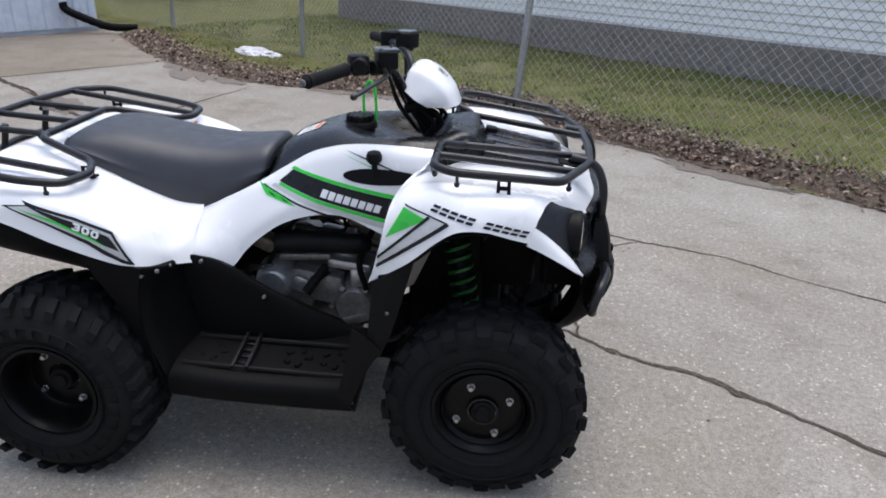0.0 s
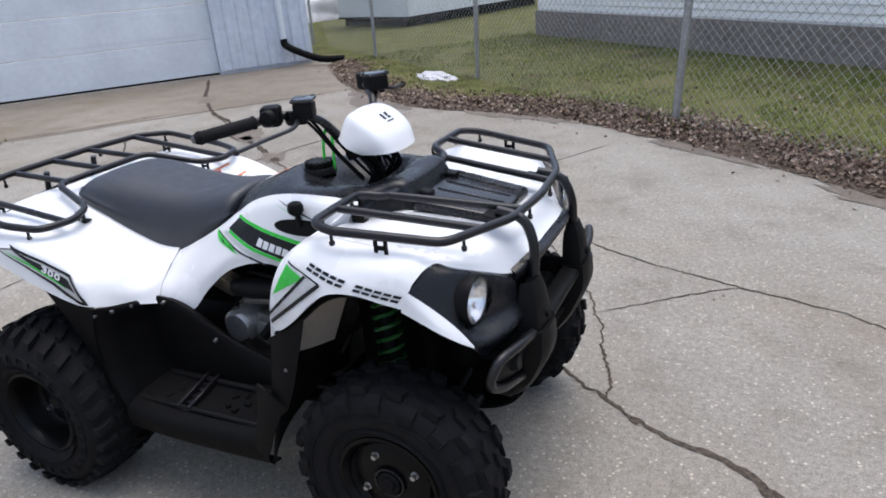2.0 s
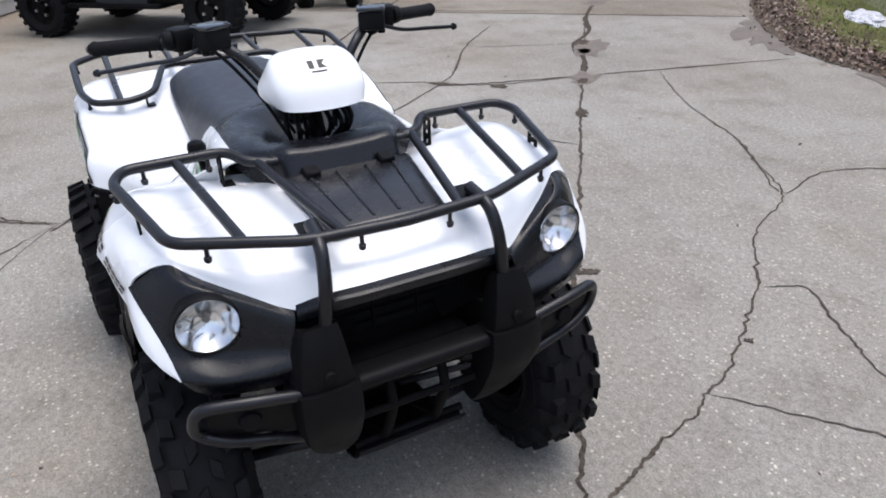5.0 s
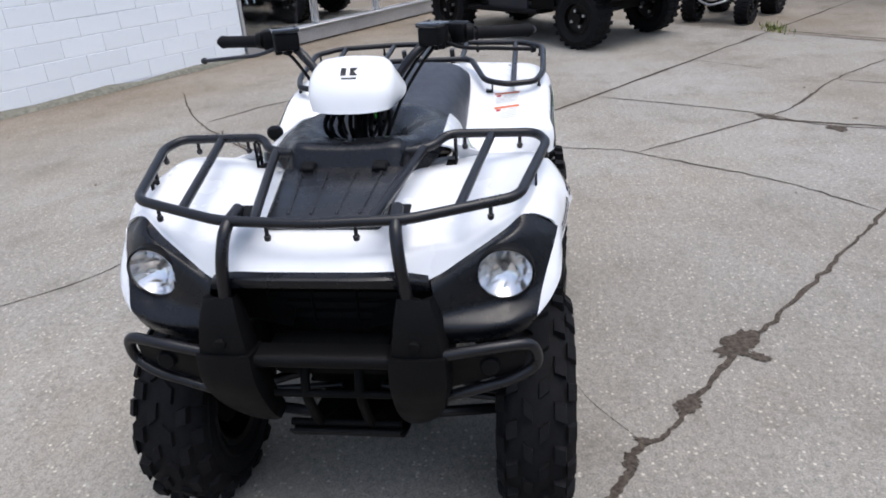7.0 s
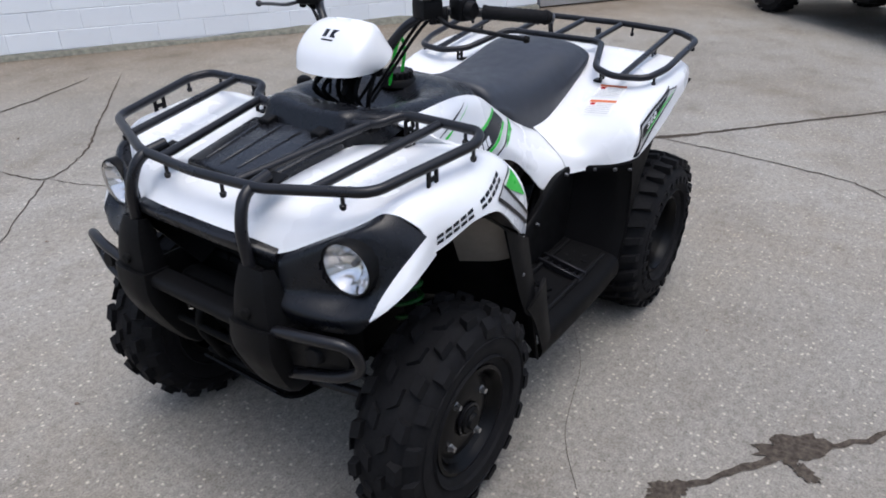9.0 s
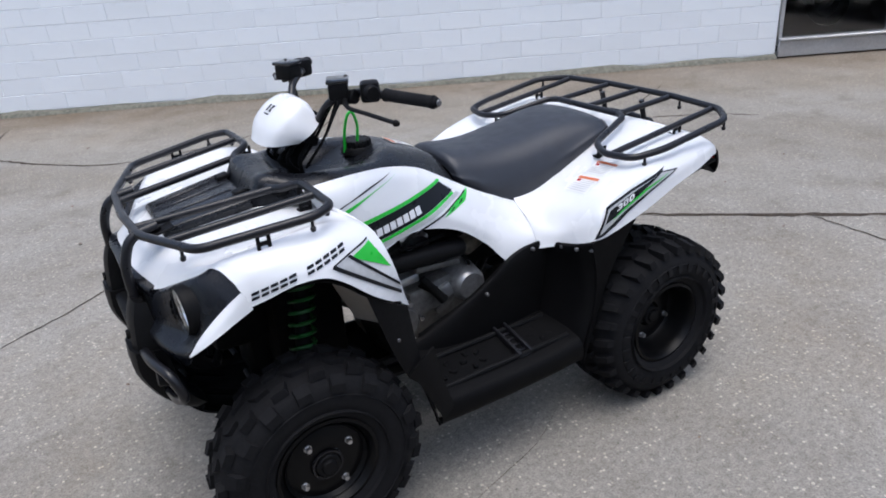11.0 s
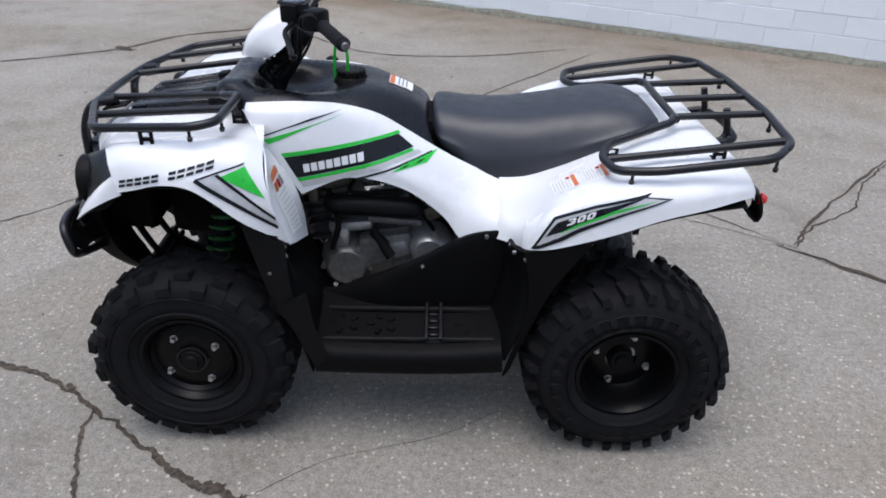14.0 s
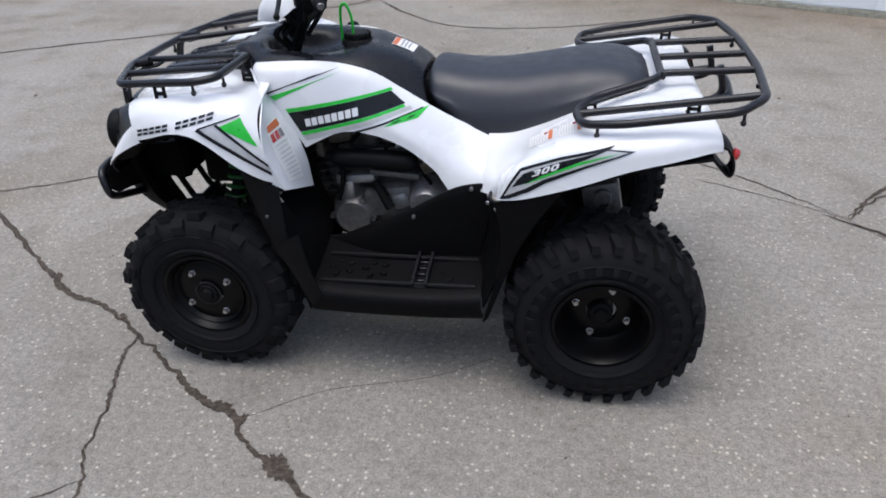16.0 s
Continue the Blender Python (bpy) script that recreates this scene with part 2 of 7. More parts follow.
M_SNOW = plain("old_snow", (0.56, 0.56, 0.585), 0.7, grain=26, amount=0.32, bump=0.5, dist=0.01)

# ---- mesh helpers ----


def part(name, bm, material, parent=None, label="", smooth=True):
    """Links a bmesh as one mesh object under a thing or a part."""
    me = bpy.data.meshes.new(name)
    bm.normal_update()
    bm.to_mesh(me)
    bm.free()
    mats = material if isinstance(material, (list, tuple)) else [material]
    for mm in mats:
        me.materials.append(mm)
    if smooth:
        me.shade_smooth()
        me.set_sharp_from_angle(angle=radians(38))
    ob = new(name, me)
    if parent:
        ob.parent = parent
    if label:
        ob["label"] = label
    return ob


def thing(name, label, category, group="", kind="", at=None):
    ob = new(name)
    ob.empty_display_size = 0.1
    if at is not None:
        ob.matrix_world = at
    return tagged(ob, label, category, group, kind)


def spline(pts, n, closed=False):
    """Catmull-Rom through the rows of pts, n steps a stretch."""
    p = np.asarray(pts, float)
    if len(p) < 3:
        return np.linspace(p[0], p[-1], n + 1)
    q = np.vstack([p[-1:], p, p[:2]]) if closed else np.vstack([2 * p[0] - p[1], p, 2 * p[-1] - p[-2]])
    out = []
    segs = len(p) if closed else len(p) - 1
    for i in range(segs):
        a, b, c, d = q[i:i + 4]
        for k in range(n):
            t = k / n
            out.append(0.5 * (2 * b + (c - a) * t + (2 * a - 5 * b + 4 * c - d) * t * t + (3 * b - a - 3 * c + d) * t ** 3))
    if not closed:
        out.append(p[-1])
    return np.array(out)


def rounded(pts, r, n=4):
    """A polyline whose corners are rounded with about the radius r."""
    p = [Vector(a) for a in pts]
    out = [p[0]]
    for a, b, c in zip(p, p[1:], p[2:]):
        u, v = (a - b), (c - b)
        k = min(r, u.length * 0.45, v.length * 0.45)
        s, e = b + u.normalized() * k, b + v.normalized() * k
        for i in range(n + 1):
            t = i / n
            out.append(s * (1 - t) ** 2 + b * (2 * t * (1 - t)) + e * t * t)
    out.append(p[-1])
    return [tuple(a) for a in out]


def tube(bm, pts, r, sides=10, closed=False, flat=1.0):
    """A pipe along a polyline; r may be a list, one for each point."""
    p = [Vector(a) for a in pts]
    n = len(p)
    rr = list(r) if isinstance(r, (list, tuple)) else [r] * n
    rings, up = [], None
    for i in range(n):
        a = p[i - 1] if (i or closed) else p[i]
        b = p[(i + 1) % n] if (i < n - 1 or closed) else p[i]
        d = (b - a).normalized()
        if up is None:
            up = Vector((0, 0, 1)) if abs(d.z) < 0.9 else Vector((1, 0, 0))
        up = (up - d * up.dot(d)).normalized()
        side = d.cross(up)
        rings.append([bm.verts.new(p[i] + (side * math.cos(w) + up * math.sin(w) * flat) * rr[i]) for w in (2 * math.pi * k / sides for k in range(sides))])
    for i in range(n if closed else n - 1):
        a, b = rings[i], rings[(i + 1) % n]
        for k in range(sides):
            bm.faces.new((a[k], a[(k + 1) % sides], b[(k + 1) % sides], b[k]))
    if not closed:
        bm.faces.new(rings[0][::-1])
        bm.faces.new(rings[-1])
    return bm


def box(bm, size, m=None, bevel=0.0, seg=1):
    """A bevelled box of that size, its centre at the matrix m."""
    g = bmesh.ops.create_cube(bm, size=1.0)
    vs = g["verts"]
    bmesh.ops.scale(bm, vec=size, verts=vs)
    if bevel:
        es = list({e for v in vs for e in v.link_edges})
        r = bmesh.ops.bevel(bm, geom=es, offset=bevel, segments=seg, affect="EDGES", profile=0.5)
        vs = list({v for f in r["faces"] for v in f.verts} | {v for v in vs if v.is_valid})
    bmesh.ops.transform(bm, matrix=m or Matrix.Identity(4), verts=vs)
    return bm


def cyl(bm, a, b, r1, r2=None, sides=20, bevel=0.0):
    """A cylinder or cone from a to b."""
    a, b = Vector(a), Vector(b)
    r2 = r1 if r2 is None else r2
    d = b - a
    if bevel:
        u = d.normalized()
        pts = [a, a + u * bevel, b - u * bevel, b]
        return tube(bm, pts, [r1 - bevel, r1, r2, r2 - bevel], sides)
    return tube(bm, [a, b], [r1, r2], sides)


def lathe(bm, profile, sides=40, m=None):
    """Turns a closed profile of (radius, along) round the y axis."""
    rings = []
    for k in range(sides):
        w = 2 * math.pi * k / sides
        rings.append([bm.verts.new((r * math.cos(w), y, r * math.sin(w))) for r, y in profile])
    n = len(profile)
    for k in range(sides):
        a, b = rings[k], rings[(k + 1) % sides]
        for i in range(n):
            j = (i + 1) % n
            bm.faces.new((a[i], a[j], b[j], b[i]))
    if m is not None:
        bmesh.ops.transform(bm, matrix=m, verts=[v for r in rings for v in r])
    return bm


def sheet(rows, nu=4, nv=4):
    """A smooth grid of points through rows of points."""
    a = np.asarray(rows, float)
    a = np.array([spline(a[:, j], nu) for j in range(a.shape[1])]).transpose(1, 0, 2)
    return np.array([spline(r, nv) for r in a])


def skin(bm, rows, thick=0.004, nu=4, nv=4):
    """A curved panel with thickness through rows of points; the thickness goes below the face."""
    g = sheet(rows, nu, nv)
    du, dv = np.gradient(g, axis=0), np.gradient(g, axis=1)
    nrm = np.cross(du, dv)
    nrm /= np.linalg.norm(nrm, axis=2, keepdims=True) + 1e-9
    top = [[bm.verts.new(c) for c in r] for r in g]
    low = [[bm.verts.new(c) for c in r] for r in g - nrm * thick]
    R, C = len(top), len(top[0])
    for i in range(R - 1):
        for j in range(C - 1):
            bm.faces.new((top[i][j], top[i + 1][j], top[i + 1][j + 1], top[i][j + 1]))
            bm.faces.new((low[i][j], low[i][j + 1], low[i + 1][j + 1], low[i + 1][j]))
    ring = [(i, 0) for i in range(R)] + [(R - 1, j) for j in range(1, C)] + [(i, C - 1) for i in range(R - 2, -1, -1)] + [(0, j) for j in range(C - 2, 0, -1)]
    for (i, j), (k, l) in zip(ring, ring[1:] + ring[:1]):
        bm.faces.new((top[i][j], low[i][j], low[k][l], top[k][l]))
    return bm


def both(half):
    """Mirrors a row of points that starts on the centre line to run from side to side."""
    return [(x, -y, z) for x, y, z in half[:0:-1]] + list(half)


def flip(pts, s):
    return [(x, s * y, z) for x, y, z in pts]


# ---- ground ----
rng = random.Random(7)


def flat_sheet(name, xs, ys, z, mat, label, category, height=None):
    bm = bmesh.new()
    g = [[bm.verts.new((x, y, z + (height(x, y) if height else 0.0))) for x in xs] for y in ys]
    for j in range(len(ys) - 1):
        for i in range(len(xs) - 1):
            bm.faces.new((g[j][i], g[j][i + 1], g[j + 1][i + 1], g[j + 1][i]))
    return tagged(part(name, bm, mat), label, category, kind="structure")


far = [-400, -150, -60, -30, -16, -10, -6, -3, 0, 3, 6, 10, 16, 30, 60, 150, 400]
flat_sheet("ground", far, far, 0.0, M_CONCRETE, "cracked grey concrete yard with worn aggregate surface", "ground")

EDGE = [(-5.1, 8.0), (-4.4, 7.1), (-3.5, 6.1), (-2.2, 5.12), (-1.2, 4.88), (-0.35, 4.62), (0.3, 4.2), (0.82, 3.87), (1.62, 3.19), (2.38, 2.52), (4.5, 0.75), (9.0, -3.2)]


def edge_at(k):
    """The pavement's edge as a smooth line: a point at the parameter k from 0 to 1."""
    e = edge_line
    t = k * (len(e) - 1)
    i = min(int(t), len(e) - 2)
    return e[i] * (1 - (t - i)) + e[i + 1] * (t - i)


edge_line = spline(EDGE, 8)
bm = bmesh.new()
prev = None
back = np.array((0.62, 0.785))
for i, p in enumerate(edge_line):
    jig = 0.05 * noise.noise(Vector((p[0] * 3, p[1] * 3, 0)))
    line = []
    for d, z in ((0.0 + jig, 0.004), (0.12 + jig, 0.030), (0.5, 0.055), (1.1, 0.060), (2.2, 0.045), (4.0, 0.05), (8, 0.05), (20, 0.05), (90, 0.05)):
        q = p + back * d
        line.append(bm.verts.new((q[0], q[1], z)))
    if prev:
        for a, b, c, d in zip(prev, prev[1:], line[1:], line):
            bm.faces.new((a, d, c, b))
    prev = line
tagged(part("grass_verge", bm, M_SOIL), "rough winter lawn sloping up from the concrete", "lawn", kind="structure")

# older, browner slab in front of the garage
bm = bmesh.new()
bm.faces.new([bm.verts.new((x, y, 0.0015)) for x, y in ((-12.0, -3.7), (-7.5, 1.44), (-3.40, 6.11), (-4.4, 7.15), (-5.0, 7.9), (-5.6, 8.35), (-10.5, 2.55), (-14.5, -2.2))])
tagged(part("apron", bm, M_APRON, smooth=False), "older brown-stained concrete apron before the garage", "ground", kind="structure")

bm = bmesh.new()
bm.faces.new([bm.verts.new((x, y, 0.022)) for x, y in ((-5.62, 8.42), (-4.2, 8.3), (6.0, 20.0), (4.0, 60.0), (-45.0, 60.0), (-19.4, 20.1))])
tagged(part("lawn", bm, M_SOIL, smooth=False), "rough winter lawn behind the garage", "lawn", kind="structure")

# cracks and joints in the slab: ragged, dirt-filled strips
CRACKS = [
    ([(2.6, -0.75), (1.7, -0.06), (1.51, 0.08), (1.34, 0.205), (1.14, 0.28), (0.94, 0.41), (0.70, 0.59), (0.57, 0.69), (0.47, 0.71), (0.36, 0.84), (0.24, 0.92), (0.0, 1.08), (-0.2, 1.25), (-0.78, 1.71), (-1.23, 2.06), (-1.72, 2.43), (-2.34, 2.92), (-3.32, 3.7), (-4.5, 4.6)], 0.0125, M_CRACK),
    ([(0.94, 0.41), (0.93, 0.54), (0.88, 0.66), (0.85, 0.76), (0.82, 0.90), (0.755, 1.03), (0.71, 1.16), (0.58, 1.37), (0.36, 1.70), (0.06, 2.03), (-0.17, 2.48), (-0.54, 2.71), (-0.88, 2.93), (-1.55, 3.2), (-2.35, 3.67)], 0.0065, M_CRACK),
    ([(0.755, 1.03), (1.01, 1.23), (1.25, 1.40), (1.33, 1.44)], 0.004, M_CRACK),
    ([(0.40, 1.68), (0.48, 1.82), (0.68, 1.72), (0.91, 1.60), (1.21, 1.48), (1.33, 1.43), (1.72, 1.29), (2.05, 1.06), (3.0, 0.5)], 0.0055, M_CRACK),
    ([(-0.88, 2.93), (-0.54, 2.72), (-0.17, 2.49), (-0.25, 2.91), (0.0, 3.4), (0.23, 3.82)], 0.0045, M_CRACK),
    ([(-2.9, 1.95), (-2.75, 2.33), (-2.56, 2.94), (-2.35, 3.67), (-1.99, 4.9)], 0.008, M_JOINT),
    ([(-6.14, 2.99), (-4.63, 4.73), (-3.5, 6.0)], 0.010, M_JOINT),
    ([(-6.5, 6.8), (-5.9, 6.1), (-5.39, 5.49), (-4.48, 4.60), (-3.9, 4.2), (-3.43, 3.66), (-2.89, 3.36), (-2.28, 2.85)], 0.017, M_JOINT),
    ([(-1.26, 2.08), (-1.66, 1.76), (-2.2, 1.05), (-2.27, 0.91), (-2.34, 0.40), (-2.36, -0.1)], 0.005, M_CRACK),
    ([(-2.2, 1.05), (-2.94, 2.03), (-3.3, 2.35), (-3.95, 2.8), (-4.72, 3.54)], 0.006, M_CRACK),
    ([(-3.65, 0.81), (-3.30, 1.5), (-3.02, 1.97), (-2.7, 2.31), (-2.52, 3.0)], 0.005, M_CRACK),
    ([(-1.6, -0.75), (-2.34, -0.11), (-2.76, 0.23), (-3.65, 0.92), (-6.17, 2.89), (-8.5, 4.7)], 0.010, M_JOINT),
    ([(-3.95, 2.8), (-3.5, 3.69)], 0.004, M_CRACK),
    ([(-4.9, 1.86), (-4.43, 2.38)], 0.004, M_CRACK),
    ([(-6.35, 2.94), (-5.6, 3.8), (-4.98, 4.64)], 0.012, M_JOINT),
    ([(-4.23, -2.84), (-3.27, -2.29), (-2.65, -1.76), (-1.9, -1.0), (-1.69, -0.72)], 0.005, M_CRACK),
    ([(-3.1, -2.12), (-3.58, -1.8), (-3.84, -1.5)], 0.005, M_CRACK),
    ([(4.5, -2.6), (3.58, -3.16), (3.03, -3.45), (2.54, -3.79), (2.17, -4.32), (1.54, -4.77), (1.2, -5.9)], 0.010, M_CRACK),
    ([(1.41, -4.91), (1.0, -4.33), (0.46, -3.88), (-0.34, -3.88), (-1.2, -4.2)], 0.007, M_CRACK),
    ([(2.4, -0.5), (1.98, -0.70), (1.74, -0.89), (1.45, -1.23), (0.9, -1.6), (0.24, -2.29), (0.06, -2.49)], 0.004, M_CRACK),
    ([(0.15, -2.8), (0.06, -2.49), (-0.28, -2.70), (-0.65, -3.16), (-1.44, -4.14)], 0.004, M_CRACK),
    ([(0.06, -2.49), (-0.07, -2.14), (-0.5, -1.6), (-1.2, -1.2), (-1.69, -0.72)], 0.003, M_CRACK),
    ([(-1.69, -0.70), (-1.85, -0.91), (-2.16, -1.14), (-2.37, -1.44), (-2.72, -1.8), (-2.88, -1.89)], 0.0042, M_CRACK),
    ([(-1.1, -1.05), (-1.27, -0.97), (-1.65, -0.74), (-1.79, -0.55), (-1.96, -0.44), (-2.3, -0.1)], 0.0020, M_CRACK),
    ([(0.41, 0.75), (0.20, 0.60), (-0.1, 0.50), (-0.3, 0.38)], 0.0009, M_CRACK),
]


def crack(line, width, mat, k):
    p = spline(line, 14) if len(line) > 2 else np.linspace(line[0], line[1], 30)
    bm = bmesh.new()
    prev = None
    for i in range(len(p)):
        a, b = p[max(0, i - 1)], p[min(len(p) - 1, i + 1)]
        d = (b - a) / (np.linalg.norm(b - a) + 1e-9)
        nrm = np.array((-d[1], d[0]))
        wob = noise.noise(Vector((p[i][0] * 22, p[i][1] * 22, k))) * 0.016 + noise.noise(Vector((p[i][0] * 60, p[i][1] * 60, k))) * 0.008
        c = p[i] + nrm * wob * min(1.0, width / 0.006)
        taper = min(1.0, i / 5 + 0.1, (len(p) - 1 - i) / 5 + 0.1)
        thin = 0.55 + 1.0 * abs(noise.noise(Vector((p[i][0] * 2.3, p[i][1] * 2.3, k + 20))))
        taper *= min(1.0, thin)
        wl = width * taper * (0.55 + 0.75 * abs(noise.noise(Vector((p[i][0] * 9, p[i][1] * 9, k + 3)))) + 0.55 * rng.random())
        wr = width * taper * (0.55 + 0.75 * abs(noise.noise(Vector((p[i][0] * 9, p[i][1] * 9, k + 8)))) + 0.55 * rng.random())
        u, v = c + nrm * wl, c - nrm * wr
        row = [bm.verts.new((u[0], u[1], 0.0032)), bm.verts.new((c[0], c[1], 0.0024)), bm.verts.new((v[0], v[1], 0.0032))]
        if prev:
            for q in (0, 1):
                bm.faces.new((prev[q], prev[q + 1], row[q + 1], row[q]))
        prev = row
    ob = part("crack", bm, mat, smooth=False)
    tagged(ob, "dirt-filled crack running across the concrete" if mat is M_CRACK else "worn dirt-filled joint between concrete slabs", "crack", "cracks in the concrete", "structure")


for k, (line, width, mat) in enumerate(CRACKS):
    away = sum(math.hypot(x - 0.6, y - 0.6) for x, y in line) / len(line)
    crack(line, width * min(1.9, max(1.0, away / 2.0)), mat, k * 5.0)


def blot(x, y, r, mat, name, label, seed, stretch=1.0, turn=0.0):
    """A broken-out, ragged patch in the slab."""
    bm = bmesh.new()
    ring = []
    for i in range(40):
        a = 2 * math.pi * i / 40
        d = r * (0.62 + 0.75 * abs(noise.noise(Vector((math.cos(a) * 1.7, math.sin(a) * 1.7, seed)))) + 0.35 * noise.noise(Vector((math.cos(a) * 6, math.sin(a) * 6, seed))))
        u, v = d * math.cos(a) * stretch, d * math.sin(a)
        ring.append(bm.verts.new((x + u * math.cos(turn) - v * math.sin(turn), y + u * math.sin(turn) + v * math.cos(turn), 0.0036 + 0.0006 * (seed % 1.9))))
    bm.faces.new(ring)
    tagged(part(name, bm, mat, smooth=False), label, "crack", "cracks in the concrete", "structure")


for k, (x, y, r, st, tu) in enumerate(((-0.10, 1.135, 0.060, 2.2, 2.45), (-0.03, 1.19, 0.030, 1.8, 1.2), (0.235, 0.915, 0.038, 1.8, 2.4), (0.49, 0.715, 0.022, 1.8, 0.3), (0.41, 0.755, 0.018, 1.6, 1.2), (-1.75, 2.46, 0.05, 2.4, 2.45), (-2.4, 2.97, 0.05, 2.2, 2.45), (-3.2, 3.6, 0.06, 2.2, 2.45),
                                       (-2.93, 2.02, 0.05, 2.0, 0.8), (-2.62, 2.35, 0.05, 2.0, 0.6), (-3.5, 3.8, 0.07, 2.0, 2.3), (-5.2, 5.3, 0.06, 2.4, 2.2), (0.62, 1.36, 0.014, 1.5, 1.0), (1.46, 0.10, 0.016, 2.0, 2.5), (2.5, -3.8, 0.06, 2.2, 2.6), (1.05, 0.32, 0.014, 2.0, 2.4))):
    blot(x, y, r, M_CRACK, "crack_patch", "broken-out dark patch along a crack", 3.3 * k, st, tu)
for k, (x, y, r, st, tu) in enumerate(((-2.45, 3.02, 0.13, 2.0, 2.45), (-3.3, 3.72, 0.20, 2.2, 2.4), (-5.2, 5.3, 0.16, 2.4, 2.2), (-2.15, 5.62, 0.50, 2.9, 2.70), (-1.0, 4.85, 0.22, 5.0, 2.75), (-2.9, 5.55, 0.35, 2.6, 2.3), (0.9, 3.72, 0.13, 5.0, 2.5), (2.0, 2.72, 0.12, 5.0, 2.45))):
    blot(x, y, r, M_DAMP, "damp_patch", "damp dirty patch along the concrete edge", 40 + 2.1 * k, st, tu)

# leaf litter along the edge, and grass
bm = bmesh.new()
prev = None
for i, p in enumerate(edge_line):
    jig = 0.07 * noise.noise(Vector((p[0] * 4, p[1] * 4, 5)))
    line = [bm.verts.new((*(p + back * d), z)) for d, z in ((-0.03 + jig, 0.006), (0.08, 0.032), (0.20, 0.060), (0.32, 0.064), (0.38 + 4 * jig, 0.052))]
    if prev:
        for a, b, c, d in zip(prev, prev[1:], line[1:], line):
            bm.faces.new((a, d, c, b))
    prev = line
tagged(part("leaf_bed", bm, M_LITTER), "bed of rotting leaves along the fence", "leaf litter", kind="structure")

verts, faces = [], []
for i in range(9500):
    k = rng.random() ** 0.9
    p = edge_at(0.02 + 0.86 * k)
    d = rng.gauss(0.20, 0.19)
    if d < -0.05 or rng.random() < 0.04:
        d = rng.uniform(-0.35, 1.6) if rng.random() < 0.25 else rng.uniform(0, 0.5)
    q = p + back * d
    z = 0.012 + (0.055 * min(1.0, max(0.0, d / 0.25))) + rng.random() * 0.022 if d > 0 else 0.008
    s = rng.uniform(0.008, 0.025)
    m = Euler((rng.uniform(-0.9, 0.9), rng.uniform(-0.9, 0.9), rng.uniform(0, 6.3))).to_matrix()
    b = len(verts)
    curl = rng.uniform(-0.5, 0.9) * s
    for u, v, w in ((-1, 0, curl), (-0.3, 0.55, 0), (0.6, 0.45, 0.1 * s), (1.1, 0, curl), (0.6, -0.45, 0.1 * s), (-0.3, -0.55, 0)):
        c = m @ Vector((u * s, v * s, w))
        verts.append((q[0] + c.x, q[1] + c.y, z + max(c.z, -z + 0.006)))
    faces += [(b, b + 1, b + 5), (b + 1, b + 2, b + 4, b + 5), (b + 2, b + 3, b + 4)]
for i in range(130):
    a, r = rng.uniform(0, 6.3), 0.9 + 4.2 * rng.random() ** 0.8
    q = (0.3 + r * math.cos(a), 0.4 + r * math.sin(a))
    s = rng.uniform(0.003, 0.011) * (1.0 if r < 2.5 else 1.7)
    turn = rng.uniform(0, 6.3)
    b = len(verts)
    for u, v, w in ((-1, 0, 0.0), (-0.3, 0.6, 0.3 * s), (0.6, 0.4, 0.1 * s), (1.1, 0, 0.2 * s), (0.6, -0.4, 0.5 * s), (-0.3, -0.6, 0)):
        verts.append((q[0] + (u * math.cos(turn) - v * math.sin(turn)) * s, q[1] + (u * math.sin(turn) + v * math.cos(turn)) * s, 0.003 + w))
    faces += [(b, b + 1, b + 5), (b + 1, b + 2, b + 4, b + 5), (b + 2, b + 3, b + 4)]
me = bpy.data.meshes.new("leaf_litter")
me.from_pydata(verts, [], faces)
me.materials.append(M_LEAF)
tagged(new("leaf_litter", me), "scattered dead brown leaves along the fence line", "leaves", kind="stuff")

verts, faces = [], []
for i in range(52000):
    k = rng.random()
    p = edge_at(k * 0.88)
    d = 0.24 + (rng.random() ** 1.5) * 5.7
    if d < 0.6 and rng.random() > (d - 0.22) / 0.45:
        continue
    q = p + back * d + np.array((rng.uniform(-0.2, 0.2), rng.uniform(-0.2, 0.2)))
    if noise.noise(Vector((q[0] * 1.4, q[1] * 1.4, 2))) < -0.28:
        continue
    h = rng.uniform(0.02, 0.06) * (0.8 + 0.5 * noise.noise(Vector((q[0], q[1], 9))))
    a = rng.uniform(0, 6.3)
    lean = rng.uniform(0.2, 1.1) * h
    w = rng.uniform(0.0025, 0.006)
    b = len(verts)
    ca, sa = math.cos(a), math.sin(a)
    z0 = 0.045
    for u, v, zz in ((0, -w, 0), (0, w, 0), (lean * 0.4, w * 0.7, h * 0.6), (lean, 0, h), (lean * 0.4, -w * 0.7, h * 0.6)):
        verts.append((q[0] + u * ca - v * sa, q[1] + u * sa + v * ca, z0 + zz))
    faces += [(b, b + 1, b + 2, b + 4), (b + 2, b + 3, b + 4)]
